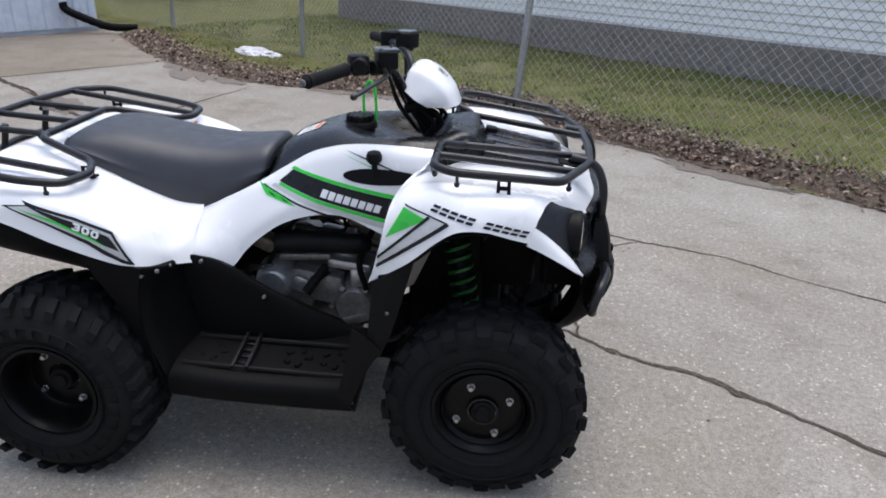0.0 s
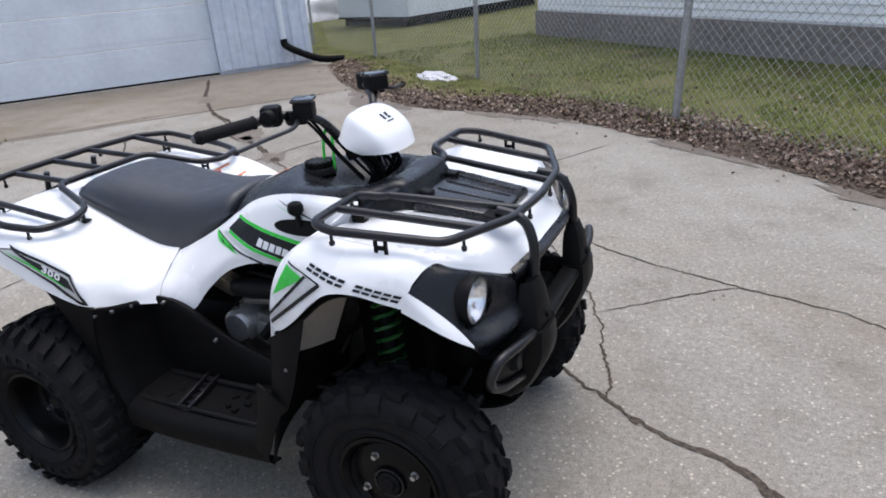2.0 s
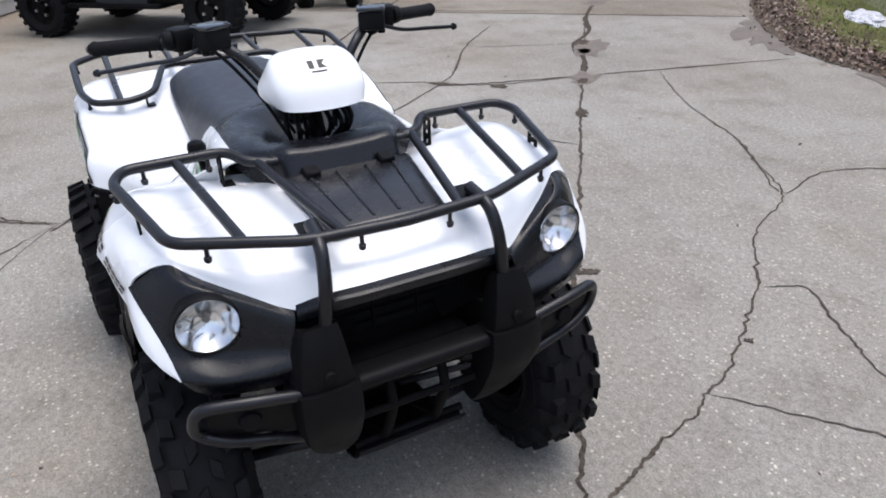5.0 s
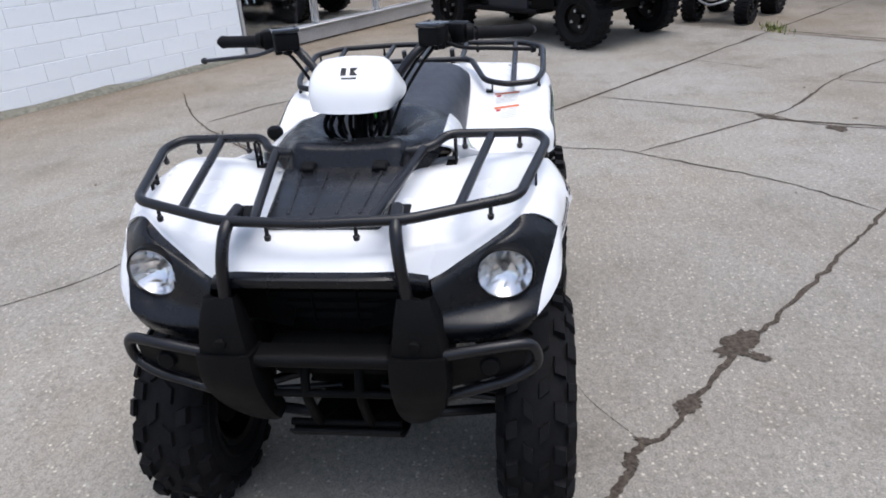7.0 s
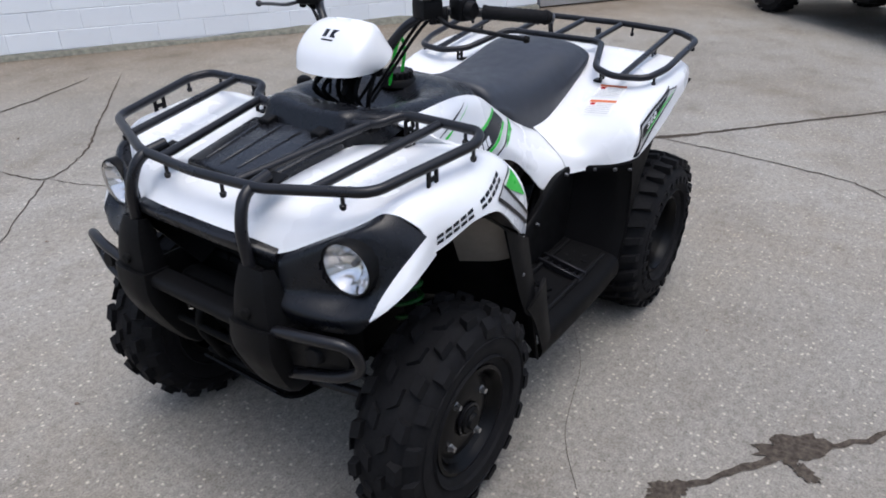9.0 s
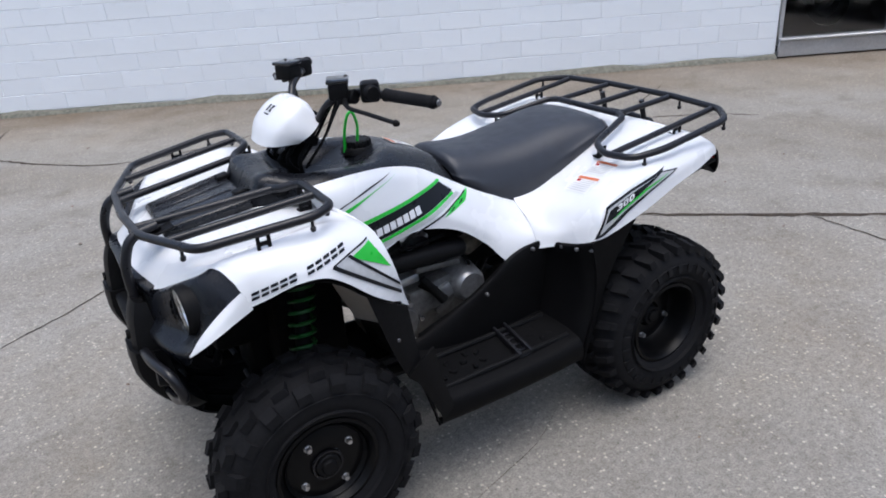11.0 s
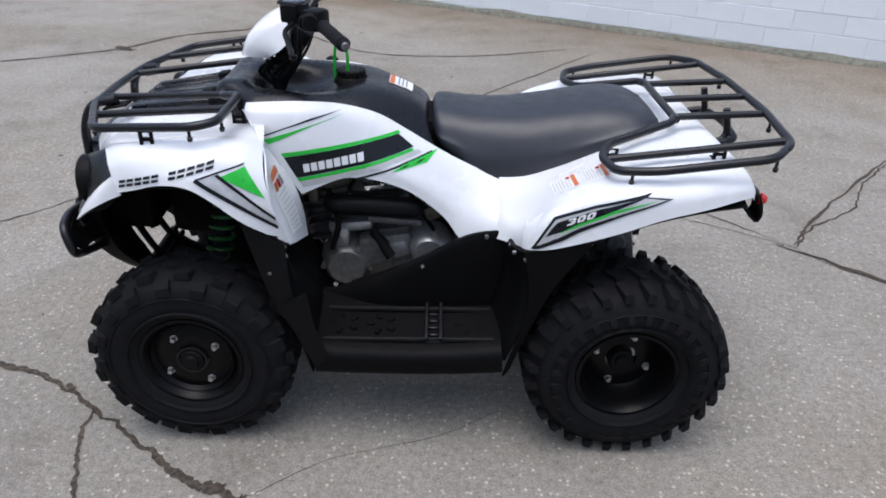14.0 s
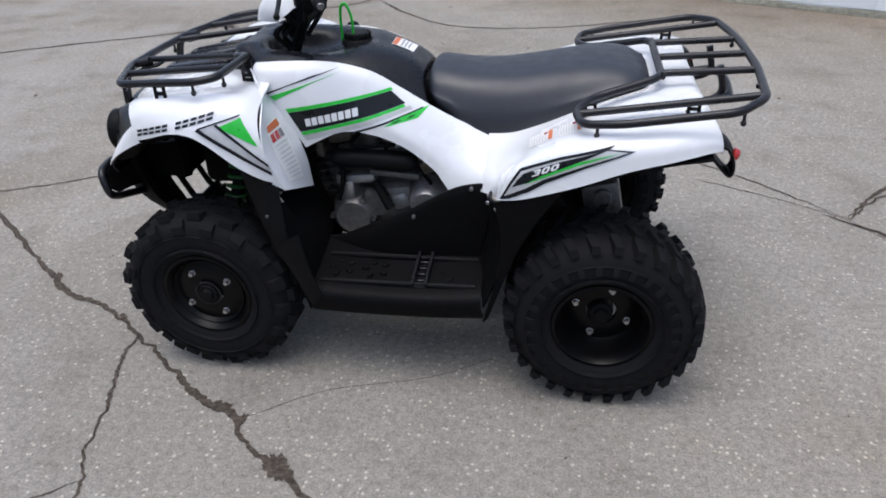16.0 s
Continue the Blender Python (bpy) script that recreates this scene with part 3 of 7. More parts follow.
for i in range(110):
    q = np.array((-6.35 + rng.gauss(0, 0.20), 3.02 + rng.gauss(0, 0.07)))
    h, a, w = rng.uniform(0.02, 0.07), rng.uniform(0, 6.3), rng.uniform(0.004, 0.008)
    lean, b = rng.uniform(0.3, 1.2) * h, len(verts)
    ca, sa = math.cos(a), math.sin(a)
    for u, v, zz in ((0, -w, 0), (0, w, 0), (lean * 0.4, w * 0.7, h * 0.6), (lean, 0, h), (lean * 0.4, -w * 0.7, h * 0.6)):
        verts.append((q[0] + u * ca - v * sa, q[1] + u * sa + v * ca, 0.002 + zz))
    faces += [(b, b + 1, b + 2, b + 4), (b + 2, b + 3, b + 4)]
me = bpy.data.meshes.new("grass")
me.from_pydata(verts, [], faces)
me.materials.append(M_BLADE)
tagged(new("grass", me), "short patchy winter grass, half green half straw", "grass", kind="stuff")

bm = bmesh.new()
bmesh.ops.create_icosphere(bm, subdivisions=4, radius=1.0)
for v in bm.verts:
    n = noise.noise(v.co * 2.5) * 0.4 + noise.noise(v.co * 7) * 0.15
    v.co = Vector((v.co.x * (0.40 + 0.3 * n), v.co.y * (0.17 + 0.14 * n), max(-0.02, v.co.z * (0.055 + 0.10 * n))))
heap = part("snow_heap", bm, M_SNOW)
heap.matrix_world = pose(-2.55, 6.52, 0.05, 0, 0, -38)
tagged(heap, "small grey-white heap of melting snow by the fence", "snow")

# ---- chain-link fence ----
FD = Vector((0.782, -0.623, 0))
F0 = Vector((0.63, 4.38, 0))
fence = thing("chain_link_fence", "galvanised chain-link fence with leaning steel posts", "fence")
STEP = 3.29
for k in range(-3, 3):
    c = F0 + FD * STEP * k
    bm = bmesh.new()
    lean = 0.07 if k in (0, -1) else 0.02
    top = c + Vector((0.055 if k == 0 else 0.02, 0.0, 0)) + FD * lean * 0.6
    cyl(bm, c, (top.x, top.y, 1.28), 0.028 if k else 0.032, None, 14)
    tube(bm, [(top.x, top.y, 1.28), (top.x, top.y, 1.30), (top.x, top.y, 1.315)], [0.034, 0.030, 0.008], 14)
    part("post", bm, M_GALV, fence)
bm = bmesh.new()
a, b = F0 - FD * STEP * 3, F0 + FD * STEP * 2
cyl(bm, (a.x, a.y, 1.22), (b.x, b.y, 1.22), 0.02, None, 10)
part("top_rail", bm, M_GALV, fence)
verts, faces = [], []
L, Hh, pitch, wr = (b - a).length, 1.16, 0.076, 0.0018
nside = Vector((FD.y, -FD.x, 0))


def wire(u0, z0, u1, z1, off):
    p, q = a + FD * u0 + nside * off, a + FD * u1 + nside * off
    p.z, q.z = z0, z1
    d = (q - p).normalized()
    s1 = d.cross(nside).normalized() * wr
    s2 = nside * wr
    i = len(verts)
    for e in (p, q):
        verts.extend([tuple(e + s1), tuple(e + s2), tuple(e - s1), tuple(e - s2)])
    for j in range(4):
        faces.append((i + j, i + (j + 1) % 4, i + 4 + (j + 1) % 4, i + 4 + j))


n = int((L + Hh) / pitch)
for i in range(n):
    u = -Hh + i * pitch
    for sgn in (1, -1):
        # clip each diagonal to the panel
        u0, z0, u1, z1 = (u, 0.05, u + Hh, 0.05 + Hh) if sgn > 0 else (u + Hh, 0.05, u, 0.05 + Hh)
        if min(u0, u1) < 0 or max(u0, u1) > L:
            continue
        wire(u0, z0, u1, z1, 0.034 + 0.0018 * sgn)
me = bpy.data.meshes.new("wire_mesh")
me.from_pydata(verts, [], faces)
me.materials.append(M_WIRE)
mesh_ob = new("wire_mesh", me)
mesh_ob.parent = fence

# ---- neighbouring house ----
HD = Vector((0.785, -0.62, 0))
HN = Vector((0.62, 0.785, 0))
H0 = Vector((1.12, 7.78, 0))
house = thing("house", "low house with cream horizontal siding on a concrete foundation", "house")
HM = Matrix(((HD.x, HN.x, 0, H0.x), (HD.y, HN.y, 0, H0.y), (0, 0, 1, 0), (0, 0, 0, 1)))
bm = bmesh.new()
box(bm, (16.6, 7.0, 0.45), HM @ Matrix.Translation((3.6, 3.52, 0.225)))
part("foundation", bm, M_FOUND, house, "grey rendered foundation")
bm = bmesh.new()
box(bm, (16.6, 6.9, 2.6), HM @ Matrix.Translation((3.6, 3.55, 1.7)))
part("wall", bm, M_SIDING, house)
bm = bmesh.new()
for s in (-1, 1):
    box(bm, (17.2, 4.2, 0.12), HM @ Matrix.Translation((3.6, 3.5 + s * 1.85, 3.55)) @ Matrix.Rotation(-s * radians(24), 4, "X"))
part("roof", bm, M_ROOF, house)
board = None
for r in range(27):
    for c in range(5):
        if board is None:
            bm = bmesh.new()
            vs = [bm.verts.new((x, y, z)) for x in (-1.658, 1.658) for y, z in ((0, 0), (-0.018, 0.002), (-0.020, 0.010), (-0.005, 0.094), (0, 0.094))]
            bm.faces.new(vs[4::-1])
            bm.faces.new(vs[5:])
            for i in range(5):
                j = (i + 1) % 5
                bm.faces.new((vs[i], vs[j], vs[5 + j], vs[5 + i]))
            board = part("siding_board", bm, M_SIDING, house, smooth=False)
            ob = board
        else:
            ob = new("siding_board", board.data)
            ob.parent = house
        ob.matrix_local = HM @ Matrix.Translation((-3.04 + 3.32 * c, 0.09, 0.375 + 0.093 * r))

# far white shed over a dark gap, and a snow bank behind the yard
shed = thing("shed", "white sheet-metal shed over a near-black painted gap", "shed")
SM = Matrix.Translation((-6.25, 13.1, 0)) @ Matrix.Rotation(radians(72), 4, "Z")
bm = bmesh.new()
box(bm, (5.0, 2.4, 2.4), SM @ Matrix.Translation((2.5, 1.2, 1.42)), 0.02)
part("body", bm, M_DOORPAINT, shed)
# added near-black beams and plate stand in for the shade under the shed
bm = bmesh.new()
for y in (0.15, 2.2):
    box(bm, (4.9, 0.12, 0.2), SM @ Matrix.Translation((2.5, y, 0.14)), 0.01)
box(bm, (5.04, 2.44, 0.04), SM @ Matrix.Translation((2.5, 1.2, 0.23)), 0.005)
part("under_gap", bm, M_DARK, shed)
bm = bmesh.new()
for s in (-1, 1):
    box(bm, (5.2, 1.5, 0.06), SM @ Matrix.Translation((2.5, 1.2 + s * 0.62, 2.78)) @ Matrix.Rotation(-s * radians(18), 4, "X"))
part("roof", bm, M_ROOF, shed)
bm = bmesh.new()
bmesh.ops.create_icosphere(bm, subdivisions=4, radius=1.0)
for v in bm.verts:
    n = noise.noise(v.co * 2.0) * 0.5 + noise.noise(v.co * 6) * 0.2
    v.co = Vector((v.co.x * (3.0 + n), v.co.y * (1.0 + 0.4 * n), max(-0.05, v.co.z * (0.8 + 0.5 * n))))
bank = part("snow_bank", bm, M_SNOW)
bank.matrix_world = pose(-10.8, 16.5, 0, 0, 0, 40)
tagged(bank, "ploughed bank of dirty snow behind the yard", "snow")

# ---- the shop: painted block wall, shop window, garage ----
WD = Vector((-0.878, 0.478, 0)).normalized()
WN = Vector((-WD.y, WD.x, 0)) * -1.0
if WN.dot(Vector((1, 1, 0))) < 0:
    WN = -WN
W0 = Vector((-5.78, -2.81, 0))
# local x along the wall towards the garage, y out of the wall towards the yard
WM = Matrix(((WD.x, WN.x, 0, W0.x), (WD.y, WN.y, 0, W0.y), (0, 0, 1, 0), (0, 0, 0, 1)))
BH, BL, GAP = 0.163, 0.405, 0.0038
bm = bmesh.new()
box(bm, (20.0, 0.25, 3.8), WM @ Matrix.Translation((-10.0, -0.1275, 1.9)))
wall = tagged(part("wall_north", bm, M_MORTAR, smooth=False), "white-painted concrete block wall", "wall", kind="structure")
bm = bmesh.new()
vs = []
for i in range(60):
    x = -20 + i * (20 / 59)
    dz = 0.03 * noise.noise(Vector((x * 2, 0, 0))) + 0.02 * noise.noise(Vector((x * 9, 0, 0)))
    vs.append([bm.verts.new(WM @ Vector((x, y, z))) for y, z in ((0.07 + dz, 0.002), (0.045, 0.030 + dz * 0.5), (0.012, 0.045 + dz), (-0.01, 0.045 + dz))])
for p, q in zip(vs, vs[1:]):
    for j in range(3):
        bm.faces.new((p[j], p[j + 1], q[j + 1], q[j]))
tagged(part("wall_footing", bm, M_FOOTING), "mossy dirt-stained strip at the foot of the wall", "footing", kind="structure")

# shop window: low metal sill, aluminium frame, panes, dark room behind
SILL, TOPW, LEN = 0.19, 2.3, 5.8
window = thing("window_1", "wide aluminium-framed shop window over a low metal sill", "window", kind="structure")
bm = bmesh.new()
box(bm, (LEN, 0.10, SILL - 0.03), WM @ Matrix.Translation((LEN / 2 + 0.02, -0.02, SILL / 2)), 0.006)
box(bm, (LEN, 0.14, 0.02), WM @ Matrix.Translation((LEN / 2 + 0.02, -0.01, SILL)), 0.004)
part("window_sill", bm, M_ALUFRAME, window)
for k in range(6):
    bm = bmesh.new()
    box(bm, (0.038, 0.09, TOPW - SILL), WM @ Matrix.Translation((0.03 + k * LEN / 5, -0.03, (TOPW + SILL) / 2 + 0.01)), 0.004)
    part("mullion", bm, M_ALUFRAME, window)
    if k < 5:
        bm = bmesh.new()
        box(bm, (LEN / 5 - 0.044, 0.006, TOPW - SILL - 0.04), WM @ Matrix.Translation((0.03 + (k + 0.5) * LEN / 5, -0.04, (TOPW + SILL) / 2)))
        pane = part("pane", bm, M_GLASS, window, smooth=False)
bm = bmesh.new()
box(bm, (LEN + 0.1, 0.10, 0.06), WM @ Matrix.Translation((LEN / 2, -0.03, TOPW)), 0.005)
part("window_frame", bm, M_ALUFRAME, window)
bm = bmesh.new()
box(bm, (LEN + 0.3, 0.25, 1.5), WM @ Matrix.Translation((LEN / 2 + 0.14, -0.145, TOPW + 0.78)))
tagged(part("wall_lintel", bm, M_BLOCK), "white-painted wall above the shop window", "wall", kind="structure")
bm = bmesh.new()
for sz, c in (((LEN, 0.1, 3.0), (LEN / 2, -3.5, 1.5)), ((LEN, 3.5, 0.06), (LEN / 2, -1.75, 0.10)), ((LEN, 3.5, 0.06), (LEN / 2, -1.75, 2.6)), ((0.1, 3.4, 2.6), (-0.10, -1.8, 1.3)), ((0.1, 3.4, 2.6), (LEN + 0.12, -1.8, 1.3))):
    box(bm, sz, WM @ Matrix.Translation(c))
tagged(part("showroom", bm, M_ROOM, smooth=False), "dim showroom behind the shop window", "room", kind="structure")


def parked_bike(x):
    """A dark motorcycle, half hidden behind the glass; its engine is blackened for the dim room."""
    bike = thing("motorcycle", "dark motorcycle standing in the dim showroom", "motorcycle", "motorcycles in the showroom")
    base = WM @ Matrix.Translation((x, -1.55, 0.13)) @ Matrix.Rotation(radians(70), 4, "Z")
    for dx in (-0.62, 0.62):
        bm = bmesh.new()
        lathe(bm, [(0.20, -0.03), (0.27, -0.045), (0.30, 0), (0.27, 0.045), (0.20, 0.03)], 28, base @ Matrix.Translation((dx, 0, 0.30)))
        part("tyre", bm, M_RUBBER, bike)
    bm = bmesh.new()
    box(bm, (0.42, 0.28, 0.34), base @ Matrix.Translation((0.0, 0, 0.42)), 0.05, 2)
    cyl(bm, base @ Vector((-0.1, 0.17, 0.45)), base @ Vector((-0.1, -0.17, 0.45)), 0.12, None, 20, 0.02)
    part("engine", bm, M_DARK, bike)
    bm = bmesh.new()
    box(bm, (0.9, 0.24, 0.26), base @ Matrix.Translation((0.0, 0, 0.76)), 0.08, 3)
    part("tank", bm, M_BLACKP, bike)
    for s in (1, -1):
        bm = bmesh.new()
        cyl(bm, base @ Vector((0.62, s * 0.09, 0.30)), base @ Vector((0.40, s * 0.09, 1.0)), 0.025, None, 12)
        part("fork", bm, M_CHROME, bike)


for x in (0.8, 1.75, 2.8, 3.9):
    parked_bike(x)

# garage front
GD = Vector((0.645, 0.764, 0)).normalized()
GN = Vector((GD.y, -GD.x, 0))
G0 = Vector((-6.50, 7.28, 0))
GM = Matrix(((GD.x, GN.x, 0, G0.x), (GD.y, GN.y, 0, G0.y), (0, 0, 1, 0), (0, 0, 0, 1)))
# local x along the front away from the shop, y out towards the yard; the door lies set back
door = thing("door_1", "wide pale blue-white sectional garage door, closed", "garage door", kind="structure")
for k in range(5):
    bm = bmesh.new()
    box(bm, (4.4, 0.05, 0.52), GM @ Matrix.Translation((-2.32, -0.16, 0.285 + 0.53 * k)), 0.006)
    box(bm, (4.3, 0.012, 0.36), GM @ Matrix.Translation((-2.32, -0.139, 0.285 + 0.53 * k)), 0.005)
    part("door_panel", bm, M_DOORPAINT, door)
bm = bmesh.new()
box(bm, (4.4, 0.04, 0.03), GM @ Matrix.Translation((-2.32, -0.155, 0.012)), 0.004)
part("door_seal", bm, M_DARK, door, "black rubber bottom seal")
bm = bmesh.new()
box(bm, (4.5, 0.2, 1.2), GM @ Matrix.Translation((-2.3, -0.10, 3.2)))
box(bm, (4.5, 0.1, 3.2), GM @ Matrix.Translation((-6.80, -0.11, 1.9)))
tagged(part("wall_garage", bm, M_DOORPAINT), "pale painted garage wall", "wall", kind="structure")
bm = bmesh.new()
prev = None
for i in range(121):
    x = -0.12 + i * 0.0125
    ph = (i % 16) / 16
    y = 0.024 if ph < 0.22 else (0.0 if 0.34 < ph < 0.88 else 0.012)
    row = [bm.verts.new(GM @ Vector((x, y + e, z))) for e, z in ((0.012 * noise.noise(Vector((x * 3, 0, 0))), 0.06), (0, 3.8))]
    low = [bm.verts.new(GM @ Vector((x, y - 0.012, z))) for z in (0.06, 3.8)]
    if prev:
        bm.faces.new((prev[0][0], row[0], row[1], prev[0][1]))
        bm.faces.new((prev[1][0], prev[1][1], low[1], low[0]))
        bm.faces.new((prev[0][0], prev[1][0], low[0], row[0]))
    prev = (row, low)
tagged(part("wall_corner_cladding", bm, M_CORR, smooth=False), "pale blue corrugated metal cladding at the garage corner", "cladding", kind="structure")
bm = bmesh.new()
box(bm, (1.5, 0.2, 3.8), GM @ Matrix.Translation((0.63, -0.13, 1.9)))
box(bm, (0.2, 9.0, 3.8), GM @ Matrix.Translation((1.30, -4.7, 1.9)))
tagged(part("wall_side", bm, M_CORR), "garage side wall", "wall", kind="structure")
bm = bmesh.new()
tube(bm, rounded([GM @ Vector((0.92, 0.07, 3.4)), GM @ Vector((0.92, 0.07, 0.40))], 0.05, 3), 0.045, 14)
spout = part("downspout", bm, M_DOORPAINT)
tagged(spout, "white downspout with a black drain hose at its foot", "downspout")
bm = bmesh.new()
pts = [GM @ Vector(p) for p in ((0.92, 0.07, 0.42), (0.93, 0.10, 0.34), (1.05, 0.22, 0.25), (1.38, 0.42, 0.10), (1.72, 0.60, 0.075))]
path = spline([tuple(p) for p in pts], 8)
tube(bm, [tuple(p) for p in path], [0.052 if i % 2 else 0.058 for i in range(len(path))], 14)
part("drain_hose", bm, M_DARK, spout, "black corrugated drain hose")

# ---- the quad bike: x ahead, y to its left, origin on the ground between the axles ----
FRONT_AXLE, REAR_AXLE, HUB = 0.582, -0.604, 0.279
atv = thing("quad_bike", "white and black quad bike with green decals, parked on cracked concrete", "quad bike", at=Matrix.Translation((0, 0.007, 0)) @ Matrix.Rotation(radians(0.3), 4, "Z"))


def tread_block(bm, R, w, y0, ang, length, width, height, skew=0.0, wrap=0.0):
    """A lug on the tyre: length round the tyre, width across it."""
    vs = []
    for h, shrink in ((-0.012, 1.0), (height, 0.84)):
        for du, dv in ((-1, -1), (1, -1), (1, 1), (-1, 1)):
            y = y0 + dv * width / 2 * shrink
            a = ang + (du * length / 2 * shrink + skew * dv * width / 2) / R
            edge = max(0.0, abs(y) - w * 0.33)
            r = R + h - edge * edge * 9.0 - wrap * edge
            vs.append(bm.verts.new((r * math.cos(a), y, r * math.sin(a))))
    for f in ((3, 2, 1, 0), (4, 5, 6, 7), (0, 1, 5, 4), (1, 2, 6, 5), (2, 3, 7, 6), (3, 0, 4, 7)):
        bm.faces.new([vs[i] for i in f])


def tyre_mesh(w, R, rear):
    bm = bmesh.new()
    h = w / 2
    prof = [(0.130, -h * 0.72), (0.150, -h * 0.90), (0.190, -h * 1.0), (0.225, -h * 0.98), (R - 0.022, -h * 0.84), (R - 0.006, -h * 0.55), (R, 0),
            (R - 0.006, h * 0.55), (R - 0.022, h * 0.84), (0.225, h * 0.98), (0.190, h * 1.0), (0.150, h * 0.90), (0.130, h * 0.72), (0.120, h * 0.5), (0.120, -h * 0.5)]
    lathe(bm, prof, 56)
    n = 28 if rear else 17
    for k in range(n):
        a = 2 * math.pi * k / n
        half = math.pi / n
        if rear:
            for s in (1, -1):
                tread_block(bm, R, w, s * w * 0.115, a + (half if s > 0 else 0), 0.025, w * 0.22, 0.011, 0.45 * s)
                tread_block(bm, R, w, s * w * 0.37, a + (half if s > 0 else 0) + 0.05, 0.026, w * 0.23, 0.009, 0.25 * s)
                tread_block(bm, R - 0.006, w, s * w * 0.478, a + (half if s > 0 else 0) + 0.09, 0.024, w * 0.10, 0.005, 0.0, 0.9)
        else:
            for s in (1, -1):
                tread_block(bm, R, w, s * w * 0.10, a + (half * 0.5 * s), 0.040, w * 0.14, 0.009, 0.7 * s)
                tread_block(bm, R, w, s * w * 0.30, a + half + (half * 0.4 * s), 0.044, w * 0.16, 0.009, -0.3 * s)
                tread_block(bm, R - 0.004, w, s * w * 0.455, a + half * 0.3 * s, 0.046, w * 0.13, 0.008, 0.0, 0.6)
    for s in (1, -1):
        # raised rings on the side wall
        for r0 in (0.165, 0.212):
            lathe(bm, [(r0 - 0.004, s * h * 0.93), (r0, s * (h * 1.0 + 0.0025)), (r0 + 0.004, s * h * 0.93)], 56)
    return bm


def rim_mesh(w, face):
    """A pressed steel rim, outer side towards +y; face: how far its disc lies from the tyre's middle."""
    h = w / 2
    bm = bmesh.new()
    prof = [(0.134, h * 0.74), (0.139, h * 0.80), (0.139, h * 0.86), (0.130, h * 0.88), (0.124, h * 0.80), (0.116, h * 0.62), (0.113, face + 0.012), (0.104, face), (0.088, face + 0.006),
            (0.060, face + 0.012), (0.044, face + 0.010), (0.042, face - 0.004), (0.0445, face - 0.006), (0.100, face - 0.006), (0.112, -h * 0.3), (0.124, -h * 0.8), (0.138, -h * 0.86), (0.138, -h * 0.74), (0.124, -h * 0.5), (0.119, h * 0.4)]
    lathe(bm, prof, 48)
    return bm


def wheel(x, s, w, R, rear, turn):
    face = 0.050 if not rear else 0.020
    yc = (0.572 if rear else 0.524) - w / 2
    out = Matrix.Translation((x - s * 0.010, s * yc + (-0.020 if rear else 0.002), HUB)) @ (Matrix.Identity(4) if s > 0 else Matrix.Rotation(math.pi, 4, "Z")) @ Matrix.Rotation(turn, 4, "Y")
    rim = part("wheel_rim", rim_mesh(w, face), M_RIM, atv, "black pressed-steel wheel rim")
    rim.matrix_local = out
    part("tyre", tyre_mesh(w, R, rear), M_RUBBER, rim, "black knobbly all-terrain tyre")
    bm = bmesh.new()
    cyl(bm, (0, face - 0.02, 0), (0, face + 0.026, 0), 0.036, 0.033, 24, 0.003)
    cyl(bm, (0, face + 0.02, 0), (0, face + 0.034, 0), 0.022, 0.020, 18, 0.002)
    part("hub_cap", bm, M_BLACKP, rim)
    if not rear:
        bm = bmesh.new()
        lathe(bm, [(0.037, face + 0.012), (0.037, face + 0.019), (0.042, face + 0.019), (0.042, face + 0.012)], 28)
        part("hub_ring", bm, M_STEEL, rim)
    for k in range(4):
        a = math.pi / 2 * k
        bm = bmesh.new()
        c = Vector((0.078 * math.cos(a), 0, 0.078 * math.sin(a)))
        cyl(bm, c + Vector((0, face + 0.002, 0)), c + Vector((0, face + 0.010, 0)), 0.0105, None, 14)
        cyl(bm, c + Vector((0, face + 0.010, 0)), c + Vector((0, face + 0.022, 0)), 0.0085, 0.007, 6)
        part("lug_nut", bm, M_ZINC, rim, "bright zinc lug nut")


wheel(FRONT_AXLE, 1, 0.178, 0.270, False, radians(-57))
wheel(FRONT_AXLE, -1, 0.178, 0.270, False, radians(-64))
wheel(REAR_AXLE, 1, 0.254, 0.272, True, radians(-20))
wheel(REAR_AXLE, -1, 0.254, 0.272, True, radians(35))

